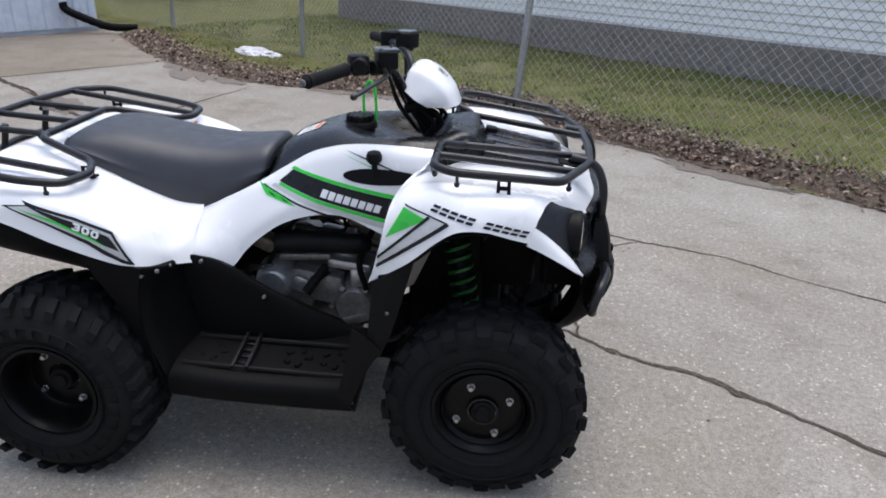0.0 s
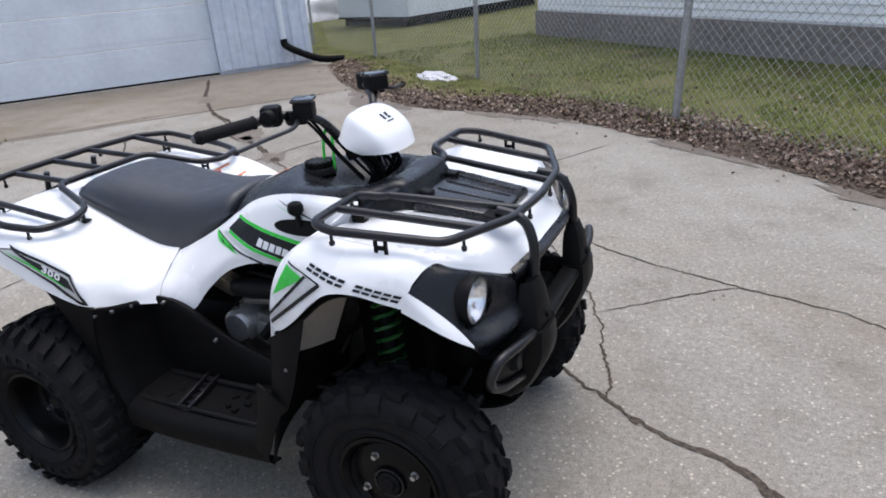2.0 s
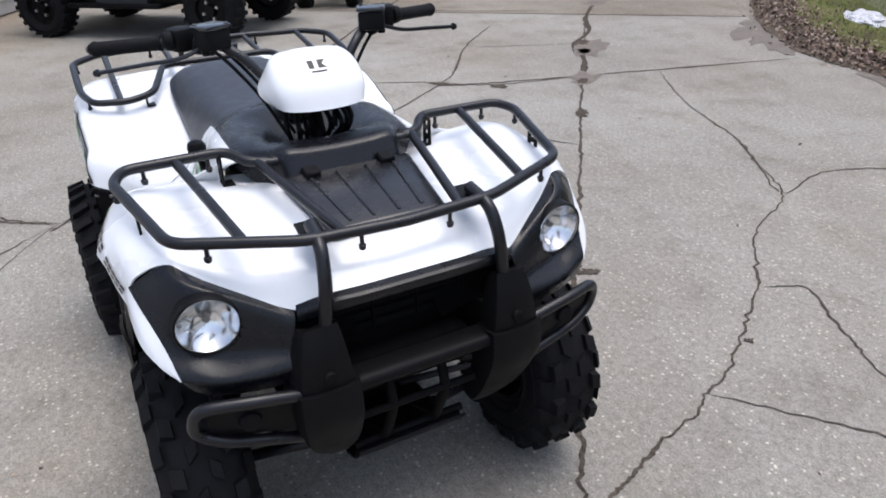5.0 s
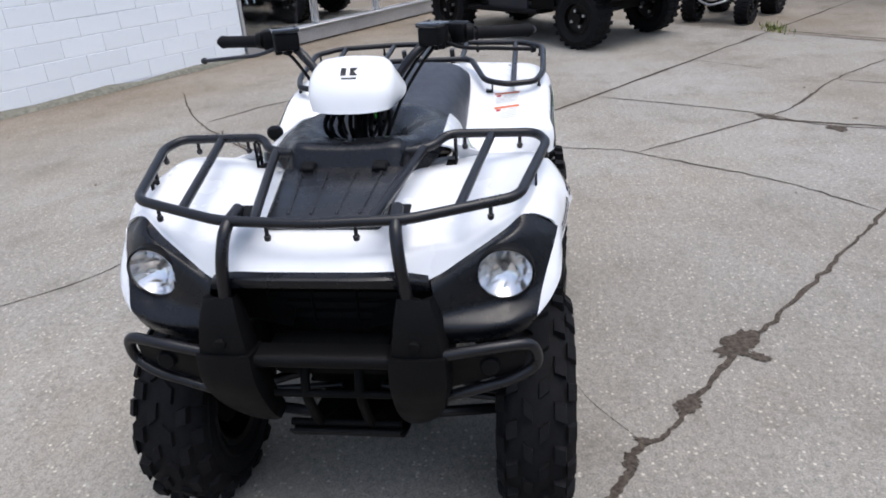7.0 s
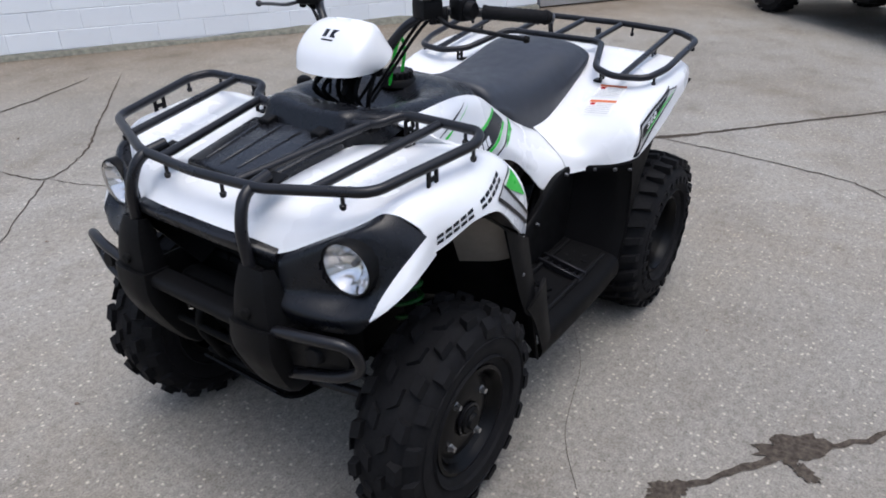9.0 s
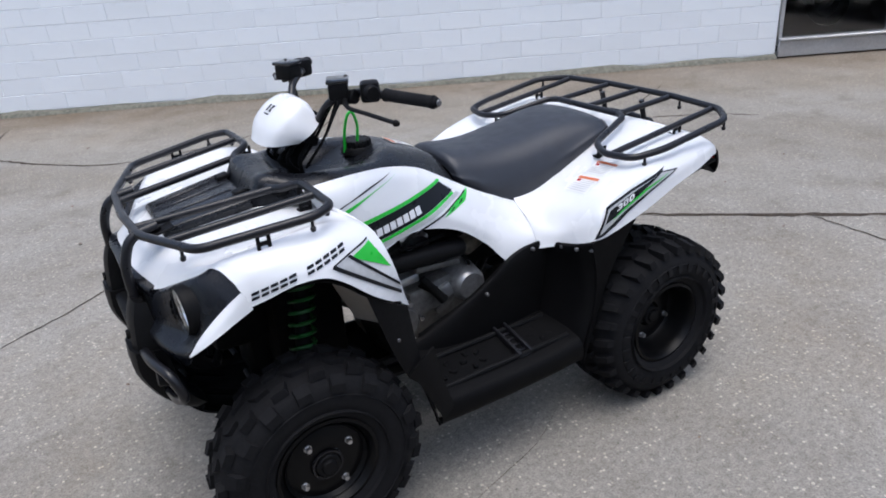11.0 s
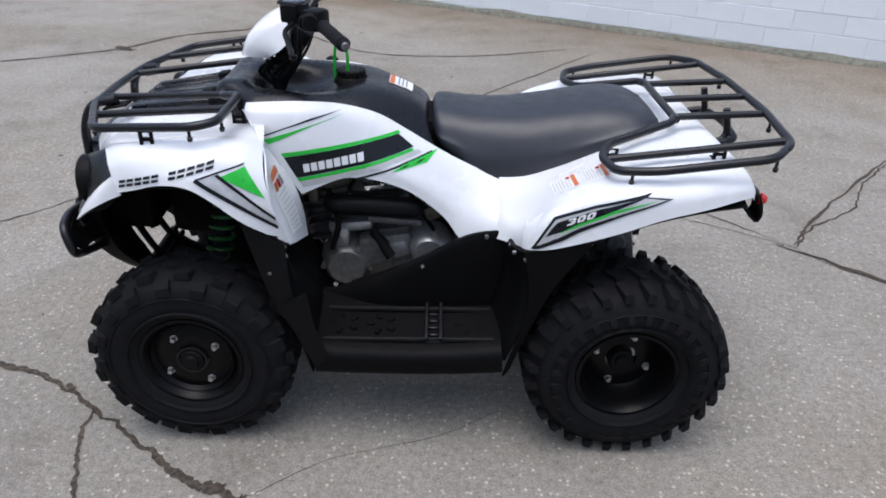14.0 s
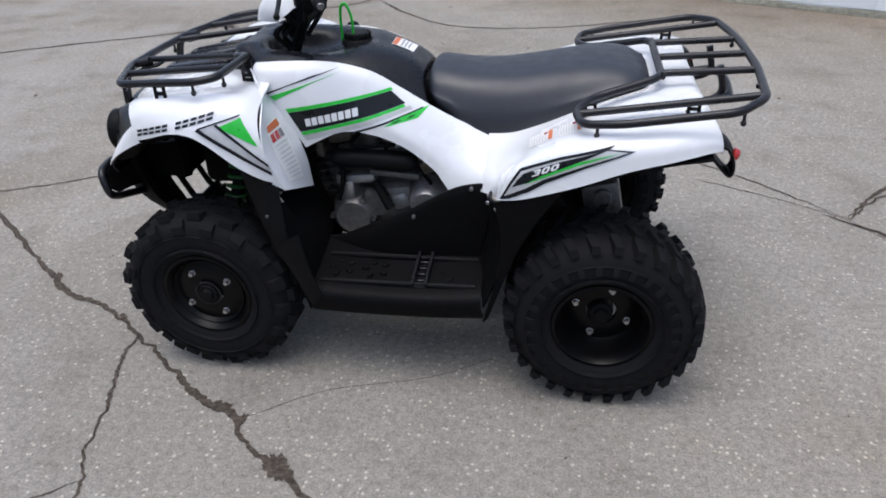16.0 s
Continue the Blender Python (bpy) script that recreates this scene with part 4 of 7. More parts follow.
# ---- white bodywork ----
HOOD = [
    [(0.876, 0, 0.783), (0.876, 0.10, 0.783), (0.865, 0.17, 0.779), (0.840, 0.226, 0.760), (0.772, 0.348, 0.815), (0.727, 0.421, 0.852), (0.706, 0.470, 0.836), (0.695, 0.490, 0.812), (0.689, 0.502, 0.771)],
    [(0.800, 0, 0.832), (0.800, 0.10, 0.832), (0.795, 0.18, 0.830), (0.780, 0.275, 0.822), (0.742, 0.36, 0.844), (0.685, 0.435, 0.870), (0.655, 0.484, 0.852), (0.645, 0.504, 0.818), (0.640, 0.513, 0.784)],
    [(0.700, 0, 0.852), (0.700, 0.10, 0.852), (0.695, 0.18, 0.850), (0.682, 0.275, 0.842), (0.655, 0.36, 0.852), (0.617, 0.430, 0.879), (0.590, 0.482, 0.862), (0.580, 0.510, 0.828), (0.575, 0.520, 0.802)],
    [(0.600, 0, 0.864), (0.600, 0.10, 0.864), (0.595, 0.18, 0.862), (0.580, 0.275, 0.856), (0.558, 0.36, 0.864), (0.540, 0.428, 0.887), (0.522, 0.478, 0.868), (0.515, 0.512, 0.832), (0.510, 0.525, 0.802)],
    [(0.500, 0, 0.868), (0.500, 0.10, 0.868), (0.495, 0.19, 0.868), (0.485, 0.270, 0.866), (0.466, 0.36, 0.874), (0.456, 0.425, 0.890), (0.452, 0.474, 0.866), (0.455, 0.506, 0.816), (0.458, 0.517, 0.770)],
    [(0.430, 0, 0.850), (0.430, 0.10, 0.850), (0.428, 0.20, 0.858), (0.410, 0.265, 0.868), (0.392, 0.35, 0.872), (0.384, 0.430, 0.872), (0.384, 0.478, 0.838), (0.384, 0.496, 0.766), (0.384, 0.505, 0.704)],
    [(0.400, 0, 0.848), (0.400, 0.10, 0.848), (0.400, 0.19, 0.866), (0.374, 0.258, 0.862), (0.356, 0.345, 0.858), (0.342, 0.425, 0.846), (0.331, 0.472, 0.806), (0.314, 0.488, 0.736), (0.285, 0.470, 0.632)],
]
bm = bmesh.new()
HOOD = [[(x, y if y < 0.3 else 0.3 + (y - 0.3) * (0.945 + 0.065 * min(1.0, max(0.0, (0.62 - x) / 0.18))), z) for x, y, z in r] for r in HOOD]
skin(bm, [both(r) for r in HOOD[::-1]], 0.004, 6, 5)
strips = {}
for s in (1, -1):
    # strip of fender between the headlight mask and the wheel arch
    rows = [[(0.694, 0.484, 0.811), (0.728, 0.474, 0.784), (0.762, 0.461, 0.751), (0.795, 0.449, 0.714), (0.823, 0.440, 0.675)],
            [(0.686, 0.490, 0.796), (0.724, 0.486, 0.771), (0.763, 0.478, 0.738), (0.798, 0.460, 0.702), (0.824, 0.441, 0.672)],
            [(0.676, 0.492, 0.766), (0.716, 0.492, 0.748), (0.762, 0.486, 0.722), (0.800, 0.464, 0.692), (0.823, 0.440, 0.669)]]
    skin(bm, [flip(r, s) for r in (rows if s < 0 else rows[::-1])], 0.004, 4, 4)
    strips[s] = [[(x - 0.006, y - 0.009, z - 0.002) for x, y, z in r] for r in rows]
cowl = part("front_cowl", bm, M_WHITE, atv, "glossy white plastic front cowl and fenders")

SHROUD = [[(0.428, 0.245, 0.908), (0.415, 0.262, 0.902), (0.392, 0.300, 0.880), (0.366, 0.330, 0.862)],
          [(0.395, 0.252, 0.845), (0.378, 0.290, 0.846), (0.360, 0.345, 0.846), (0.340, 0.405, 0.842)],
          [(0.352, 0.256, 0.775), (0.346, 0.315, 0.785), (0.337, 0.390, 0.794), (0.327, 0.464, 0.802)],
          [(0.312, 0.258, 0.712), (0.312, 0.325, 0.720), (0.313, 0.405, 0.730), (0.315, 0.488, 0.738)],
          [(0.288, 0.260, 0.636), (0.289, 0.325, 0.648), (0.292, 0.400, 0.662), (0.298, 0.482, 0.676)],
          [(0.277, 0.264, 0.545), (0.278, 0.325, 0.570), (0.279, 0.400, 0.600), (0.281, 0.470, 0.630)]]
PANEL = [[(0.428, 0.205, 0.910), (0.300, 0.208, 0.918), (0.180, 0.205, 0.914), (0.080, 0.198, 0.888), (0.000, 0.192, 0.842), (-0.090, 0.187, 0.786), (-0.180, 0.182, 0.737), (-0.265, 0.178, 0.700)],
         [(0.424, 0.240, 0.895), (0.300, 0.238, 0.893), (0.180, 0.232, 0.885), (0.085, 0.222, 0.862), (0.000, 0.214, 0.820), (-0.090, 0.210, 0.768), (-0.175, 0.206, 0.720), (-0.262, 0.208, 0.690)],
         [(0.395, 0.250, 0.838), (0.285, 0.255, 0.835), (0.178, 0.252, 0.828), (0.088, 0.248, 0.805), (0.000, 0.244, 0.768), (-0.090, 0.242, 0.716), (-0.172, 0.242, 0.672), (-0.262, 0.258, 0.652)],
         [(0.350, 0.254, 0.765), (0.260, 0.262, 0.765), (0.172, 0.265, 0.772), (0.085, 0.266, 0.762), (-0.005, 0.264, 0.728), (-0.095, 0.262, 0.668), (-0.170, 0.272, 0.618), (-0.258, 0.298, 0.620)],
         [(0.288, 0.256, 0.668), (0.240, 0.262, 0.694), (0.165, 0.268, 0.726), (0.080, 0.270, 0.722), (-0.015, 0.268, 0.686), (-0.105, 0.268, 0.615), (-0.166, 0.292, 0.550), (-0.252, 0.322, 0.578)]]
REAR = [
    [(-0.258, 0, 0.64), (-0.258, 0.12, 0.64), (-0.262, 0.178, 0.7035), (-0.260, 0.210, 0.6925), (-0.260, 0.235, 0.676), (-0.260, 0.262, 0.654), (-0.256, 0.300, 0.622), (-0.249, 0.325, 0.582)],
    [(-0.300, 0, 0.65), (-0.300, 0.12, 0.65), (-0.308, 0.177, 0.707), (-0.306, 0.216, 0.701), (-0.303, 0.265, 0.685), (-0.301, 0.326, 0.656), (-0.301, 0.382, 0.640), (-0.297, 0.398, 0.606)],
    [(-0.345, 0, 0.668), (-0.345, 0.12, 0.668), (-0.355, 0.174, 0.718), (-0.355, 0.225, 0.716), (-0.352, 0.300, 0.712), (-0.352, 0.385, 0.712), (-0.343, 0.476, 0.714), (-0.320, 0.488, 0.644)],
    [(-0.420, 0, 0.70), (-0.420, 0.12, 0.70), (-0.430, 0.178, 0.745), (-0.430, 0.250, 0.750), (-0.425, 0.340, 0.758), (-0.410, 0.440, 0.762), (-0.394, 0.480, 0.742), (-0.388, 0.497, 0.655)],
    [(-0.530, 0, 0.77), (-0.530, 0.12, 0.77), (-0.540, 0.175, 0.795), (-0.540, 0.270, 0.800), (-0.540, 0.360, 0.806), (-0.540, 0.444, 0.808), (-0.530, 0.484, 0.784), (-0.525, 0.500, 0.698)],
    [(-0.640, 0, 0.815), (-0.640, 0.12, 0.822), (-0.645, 0.18, 0.832), (-0.645, 0.270, 0.828), (-0.645, 0.360, 0.828), (-0.645, 0.440, 0.826), (-0.640, 0.486, 0.795), (-0.640, 0.498, 0.742)],
    [(-0.750, 0, 0.845), (-0.750, 0.12, 0.845), (-0.750, 0.18, 0.846), (-0.750, 0.270, 0.842), (-0.750, 0.360, 0.840), (-0.750, 0.435, 0.836), (-0.750, 0.478, 0.812), (-0.750, 0.490, 0.770)],
    [(-0.835, 0, 0.848), (-0.835, 0.12, 0.848), (-0.835, 0.18, 0.850), (-0.840, 0.270, 0.846), (-0.845, 0.350, 0.842), (-0.850, 0.415, 0.834), (-0.852, 0.455, 0.815), (-0.850, 0.465, 0.790)],
    [(-0.850, 0, 0.80), (-0.850, 0.12, 0.80), (-0.850, 0.18, 0.80), (-0.856, 0.270, 0.798), (-0.860, 0.350, 0.797), (-0.864, 0.410, 0.796), (-0.866, 0.448, 0.792), (-0.866, 0.456, 0.782)],
]
REAR = [[(x, y if y < 0.3 else 0.3 + (y - 0.3) * 1.05, z) for x, y, z in r] for r in REAR]
bm = bmesh.new()
skin(bm, [both(r) for r in REAR[::-1]], 0.004, 6, 5)
rear_body = part("rear_fender", bm, M_WHITE, atv, "glossy white plastic rear fenders")
panels, shrouds = {}, {}
for s in (1, -1):
    bm = bmesh.new()
    rows = [flip(r, s) for r in PANEL]
    skin(bm, rows[::-1] if s < 0 else rows, 0.004, 6, 5)
    panels[s] = part("side_panel", bm, M_WHITE, atv, "glossy white plastic side panel with green decal")
    bm = bmesh.new()
    rows = [flip(r, s) for r in SHROUD]
    skin(bm, rows if s < 0 else rows[::-1], 0.004, 5, 5)
    shrouds[s] = part("leg_shroud", bm, M_WHITE, atv)
    # pale inner fender behind the wheel, with its screws
    bm = bmesh.new()
    rows = [flip(r, s) for r in [[(0.388, 0.478, 0.752), (0.425, 0.425, 0.778), (0.458, 0.340, 0.748)], [(0.336, 0.476, 0.676), (0.384, 0.432, 0.672), (0.424, 0.348, 0.664)], [(0.294, 0.474, 0.592), (0.338, 0.432, 0.578), (0.382, 0.346, 0.570)]]]
    skin(bm, rows if s < 0 else rows[::-1], 0.004, 4, 4)
    inner = part("inner_fender", bm, M_INNER, atv, "beige-grey inner fender panel")
    for x, y, z in ((0.432, 0.405, 0.752), (0.318, 0.474, 0.618), (0.358, 0.412, 0.605)):
        bm = bmesh.new()
        cyl(bm, (x - 0.02, s * y, z), (x + 0.002, s * y, z), 0.008, 0.007, 10, 0.001)
        part("fender_screw", bm, M_DARK, inner)

# ---- black tank cover, seat and storage lid ----
TANK = [
    [(0.578, 0, 0.846), (0.578, 0.07, 0.846), (0.577, 0.118, 0.846), (0.572, 0.134, 0.842), (0.566, 0.140, 0.825)],
    [(0.532, 0, 0.932), (0.532, 0.07, 0.932), (0.530, 0.118, 0.930), (0.522, 0.138, 0.905), (0.512, 0.148, 0.845)],
    [(0.518, 0, 0.952), (0.518, 0.07, 0.952), (0.516, 0.120, 0.950), (0.506, 0.144, 0.922), (0.495, 0.158, 0.850)],
    [(0.490, 0, 0.957), (0.490, 0.07, 0.958), (0.486, 0.124, 0.956), (0.474, 0.156, 0.928), (0.462, 0.178, 0.866)],
    [(0.445, 0, 0.950), (0.445, 0.07, 0.954), (0.440, 0.12, 0.950), (0.430, 0.178, 0.928), (0.425, 0.212, 0.895)],
    [(0.410, 0, 0.895), (0.410, 0.07, 0.905), (0.400, 0.13, 0.940), (0.390, 0.180, 0.932), (0.385, 0.214, 0.905)],
    [(0.340, 0, 0.885), (0.340, 0.07, 0.895), (0.335, 0.13, 0.935), (0.330, 0.180, 0.934), (0.325, 0.214, 0.912)],
    [(0.270, 0, 0.900), (0.270, 0.07, 0.905), (0.268, 0.13, 0.930), (0.265, 0.175, 0.932), (0.260, 0.212, 0.914)],
    [(0.200, 0, 0.930), (0.200, 0.07, 0.930), (0.200, 0.12, 0.935), (0.200, 0.170, 0.930), (0.195, 0.210, 0.908)],
    [(0.130, 0, 0.948), (0.130, 0.07, 0.948), (0.130, 0.12, 0.942), (0.130, 0.165, 0.922), (0.125, 0.205, 0.890)],
    [(0.060, 0, 0.936), (0.060, 0.07, 0.934), (0.060, 0.12, 0.920), (0.055, 0.160, 0.890), (0.050, 0.198, 0.850)],
    [(-0.010, 0, 0.910), (-0.010, 0.07, 0.906), (-0.010, 0.11, 0.890), (-0.015, 0.150, 0.852), (-0.020, 0.192, 0.805)],
    [(-0.046, 0, 0.886), (-0.046, 0.07, 0.882), (-0.047, 0.11, 0.862), (-0.062, 0.150, 0.816), (-0.082, 0.186, 0.766)],
    [(-0.056, 0, 0.868), (-0.056, 0.07, 0.864), (-0.057, 0.11, 0.844), (-0.070, 0.148, 0.804), (-0.088, 0.180, 0.756)],
    [(-0.057, 0, 0.830), (-0.057, 0.07, 0.828), (-0.058, 0.11, 0.812), (-0.071, 0.144, 0.782), (-0.089, 0.174, 0.742)],
]
bm = bmesh.new()
TANK = [[(x, y, z - 0.019 * (1 - (y / 0.22) ** 2)) for x, y, z in r] for r in TANK]
skin(bm, [both(r) for r in TANK[::-1]], 0.005, 4, 5)
tank = part("tank_cover", bm, M_SATIN, atv, "satin black plastic tank cover")
bm = bmesh.new()
cyl(bm, (0.170, 0, 0.91), (0.170, 0, 0.932), 0.052, 0.049, 32, 0.004)
cyl(bm, (0.170, 0, 0.932), (0.170, 0, 0.950), 0.038, 0.035, 32, 0.004)
for k in range(14):
    a = 2 * math.pi * k / 14
    box(bm, (0.010, 0.012, 0.02), Matrix.Translation((0.170 + 0.037 * math.cos(a), 0.037 * math.sin(a), 0.940)) @ Matrix.Rotation(a, 4, "Z"), 0.002)
part("fuel_cap", bm, M_BLACKP, atv, "ribbed black fuel cap")
bm = bmesh.new()
tube(bm, spline([(0.178, 0.02, 0.94), (0.176, 0.03, 1.00), (0.190, 0.035, 1.040), (0.206, 0.033, 1.030), (0.214, 0.02, 0.98), (0.216, 0.01, 0.92)], 6), 0.0045, 8)
part("breather_hose", bm, M_GREEN, atv, "bright green breather hose")

SEAT_LINE = [(-0.066, 0.862, 0.800, 0.128), (-0.070, 0.882, 0.780, 0.150), (-0.085, 0.894, 0.766, 0.160), (-0.125, 0.892, 0.748, 0.168), (-0.180, 0.884, 0.712, 0.178), (-0.260, 0.882, 0.688, 0.188), (-0.340, 0.889, 0.702, 0.196),
             (-0.430, 0.903, 0.738, 0.198), (-0.520, 0.918, 0.785, 0.200), (-0.600, 0.921, 0.822, 0.196), (-0.655, 0.913, 0.838, 0.180), (-0.695, 0.892, 0.842, 0.150), (-0.712, 0.866, 0.845, 0.110)]
rows = []
for x, top, low, w in SEAT_LINE:
    top -= 0.021 if top - low > 0.04 else 0.008
    d = top - low
    k = min(1.0, d / 0.12)
    lean = 0.34 * max(0.0, 1 - (-0.066 - x) / 0.12)
    at = lambda y, z: (x - lean * (top - z), y, z)
    rows.append([at(0, top), at(w * 0.34, top - 0.003 * k), at(w * 0.62, top - 0.013 * k), at(w * 0.82, top - 0.030 * k - 0.06 * d), at(w * 0.945, top - 0.040 * k - 0.26 * d), at(w, top - 0.72 * d), at(w, low + 0.05 * d), at(w * 0.96, low)])
bm = bmesh.new()
skin(bm, [both(r) for r in rows[::-1]], 0.020, 5, 5)
part("seat", bm, M_SEAT, atv, "black textured vinyl seat")

bm = bmesh.new()
lid_m = Matrix.Translation((0.660, 0, 0.866)) @ Matrix.Rotation(radians(9), 4, "Y")
box(bm, (0.235, 0.295, 0.032), lid_m, 0.012, 3)
back_to_lid = lid_m.inverted()
for v in bm.verts:
    q = back_to_lid @ v.co
    q.y *= 1.0 - 0.17 * (q.x + 0.117) / 0.235
    v.co = lid_m @ q
lid = part("storage_lid", bm, M_LID, atv, "ribbed black plastic storage lid")
for y in (-0.085, -0.030, 0.030, 0.085):
    bm = bmesh.new()
    box(bm, (0.190, 0.007, 0.007), lid_m @ Matrix.Translation((0, y, 0.016)) @ Matrix.Rotation(-y * 1.1, 4, "Z"), 0.002)
    part("lid_rib", bm, M_LID, lid)
for y in (-0.085, 0.085):
    bm = bmesh.new()
    box(bm, (0.036, 0.034, 0.016), lid_m @ Matrix.Translation((-0.104, y, 0.020)), 0.004)
    part("lid_hinge", bm, M_BLACKP, lid)
bm = bmesh.new()
cyl(bm, (0.468, 0.148, 0.905), (0.472, 0.176, 0.912), 0.018, 0.016, 20, 0.003)
part("ignition_lock", bm, M_BLACKP, atv)

# ---- front mask, headlights, grille and bumper ----
for s in (1, -1):
    MASK = [[(0.839, 0.228, 0.757), (0.850, 0.232, 0.742), (0.857, 0.238, 0.715), (0.862, 0.242, 0.690), (0.878, 0.246, 0.664), (0.862, 0.248, 0.622)],
            [(0.797, 0.300, 0.793), (0.820, 0.300, 0.782), (0.832, 0.304, 0.735), (0.838, 0.308, 0.695), (0.868, 0.314, 0.662), (0.852, 0.316, 0.622)],
            [(0.754, 0.374, 0.830), (0.790, 0.375, 0.820), (0.803, 0.376, 0.765), (0.806, 0.377, 0.698), (0.850, 0.376, 0.664), (0.838, 0.376, 0.626)],
            [(0.725, 0.418, 0.853), (0.757, 0.424, 0.824), (0.782, 0.426, 0.770), (0.795, 0.426, 0.712), (0.832, 0.416, 0.668), (0.828, 0.412, 0.636)],
            [(0.693, 0.484, 0.810), (0.727, 0.474, 0.783), (0.761, 0.461, 0.750), (0.794, 0.449, 0.713), (0.821, 0.441, 0.679), (0.822, 0.436, 0.662)]]
    rows = [flip(r, s) for r in MASK]
    bm = bmesh.new()
    skin(bm, rows if s < 0 else rows[::-1], 0.005, 14, 12)
    lamp_m = look((0.808, s * 0.375, 0.757), (1.808, s * (0.375 + 0.08), 0.74)) @ Matrix.Rotation(radians(90), 4, "X")
    to_lamp = lamp_m.inverted()
    hole = [f for f in bm.faces if math.hypot((to_lamp @ f.calc_center_median()).x, (to_lamp @ f.calc_center_median()).z) < 0.0555]
    bmesh.ops.delete(bm, geom=hole, context="FACES")
    mask = part("headlight_mask", bm, M_SATIN, atv, "matt black plastic headlight surround")
    # local y runs backwards out of the lamp's face
    bm = bmesh.new()
    lathe(bm, [(0.061, 0.014), (0.0605, 0.0), (0.0595, -0.004), (0.0575, -0.006), (0.055, -0.004), (0.054, 0.04), (0.060, 0.04)], 48, lamp_m)
    lamp = part("headlight", bm, M_BLACKP, atv, "round clear headlight in a black ring")
    bm = bmesh.new()
    prof = [(0.054 * math.sqrt(k / 8), 0.042 - 0.040 * (k / 8)) for k in range(9)]
    sides = 40
    prof = [(max(r, 0.0005), y) for r, y in prof] + [(0.056, 0.002), (0.056, 0.048), (0.0005, 0.048)]
    lathe(bm, prof, sides, lamp_m)
    part("reflector", bm, M_REFLECT, lamp)
    bm = bmesh.new()
    lathe(bm, [(0.0575, 0.003), (0.0595, 0.003), (0.0595, 0.040), (0.0400, 0.060), (0.0005, 0.060), (0.0005, 0.052), (0.0575, 0.050)], 32, lamp_m)
    part("lamp_housing", bm, M_DARK, lamp)
    bm = bmesh.new()
    for k in range(10):
        a = 2 * math.pi * k / 10
        box(bm, (0.0016, 0.007, 0.022), lamp_m @ Matrix.Rotation(a, 4, "Y") @ Matrix.Translation((0, 0.018, 0.034)) @ Matrix.Rotation(0.5, 4, "Y"), 0.0008)
    part("reflector_facets", bm, M_REFLECT, lamp)
    bm = bmesh.new()
    cyl(bm, lamp_m @ Vector((0, 0.040, 0)), lamp_m @ Vector((0, 0.022, 0)), 0.008, 0.007, 16, 0.002)
    part("bulb_cap", bm, M_SCREW, lamp)
    bm = bmesh.new()
    lens_rows = [(0.0005, -0.014), (0.020, -0.0132), (0.038, -0.0112), (0.050, -0.0085), (0.055, -0.0055), (0.055, -0.0030), (0.050, -0.0060), (0.038, -0.0087), (0.020, -0.0107), (0.0005, -0.0115)]
    lathe(bm, lens_rows, 40, lamp_m)
    lens = part("lens", bm, M_GLASS, lamp, "clear domed lens")
    lens.visible_shadow = False

    # guard pillar
    bm = bmesh.new()
    PILLAR = [[(0.870, 0.166, 0.742), (0.893, 0.168, 0.746), (0.896, 0.200, 0.746), (0.890, 0.230, 0.742), (0.865, 0.236, 0.738)],
              [(0.862, 0.158, 0.705), (0.906, 0.160, 0.700), (0.912, 0.200, 0.698), (0.904, 0.242, 0.698), (0.862, 0.250, 0.696)],
              [(0.862, 0.148, 0.640), (0.914, 0.152, 0.636), (0.920, 0.200, 0.634), (0.912, 0.252, 0.634), (0.862, 0.262, 0.634)],
              [(0.862, 0.146, 0.606), (0.912, 0.150, 0.604), (0.918, 0.200, 0.604), (0.910, 0.252, 0.604), (0.862, 0.262, 0.604)]]
    rows = [flip(r, s) for r in PILLAR]
    skin(bm, rows if s > 0 else rows[::-1], 0.03, 3, 2)
    pillar = part("bumper_pillar", bm, M_BLACKP, atv)
    bm = bmesh.new()
    box(bm, (0.14, 0.03, 0.12), Matrix.Translation((0.80, s * 0.175, 0.574)), 0.012, 2)
    part("bumper_bracket", bm, M_DARK, atv)
    bm = bmesh.new()
    GUARD = [[(0.858, 0.140, 0.622), (0.922, 0.144, 0.624), (0.930, 0.200, 0.626), (0.921, 0.258, 0.624), (0.850, 0.272, 0.620)],
             [(0.852, 0.138, 0.560), (0.922, 0.142, 0.556), (0.930, 0.200, 0.556), (0.920, 0.258, 0.556), (0.845, 0.270, 0.556)],
             [(0.830, 0.138, 0.480), (0.886, 0.142, 0.472), (0.894, 0.196, 0.470), (0.884, 0.244, 0.472), (0.828, 0.254, 0.476)],
             [(0.800, 0.140, 0.425), (0.846, 0.145, 0.412), (0.852, 0.182, 0.410), (0.842, 0.220, 0.414), (0.800, 0.228, 0.420)],
             [(0.780, 0.146, 0.390), (0.812, 0.150, 0.378), (0.816, 0.172, 0.376), (0.810, 0.196, 0.380), (0.780, 0.202, 0.386)]]
    rows = [flip(r, s) for r in GUARD]
    skin(bm, rows if s > 0 else rows[::-1], 0.03, 3, 2)
    part("bumper_guard", bm, M_BLACKP, atv)
    bm = bmesh.new()
    cyl(bm, (0.912, s * 0.20, 0.652), (0.926, s * 0.20, 0.652), 0.013, 0.012, 16, 0.002)
    part("bumper_bolt", bm, M_DARK, pillar)
    bm = bmesh.new()
    tube(bm, rounded(flip([(0.790, 0.165, 0.896), (0.860, 0.170, 0.884), (0.886, 0.178, 0.820), (0.884, 0.188, 0.725)], s), 0.04, 6), 0.0128, 12)
    part("bumper_hoop", bm, M_STEEL, atv, "black tubular steel bumper hoop")
    bm = bmesh.new()
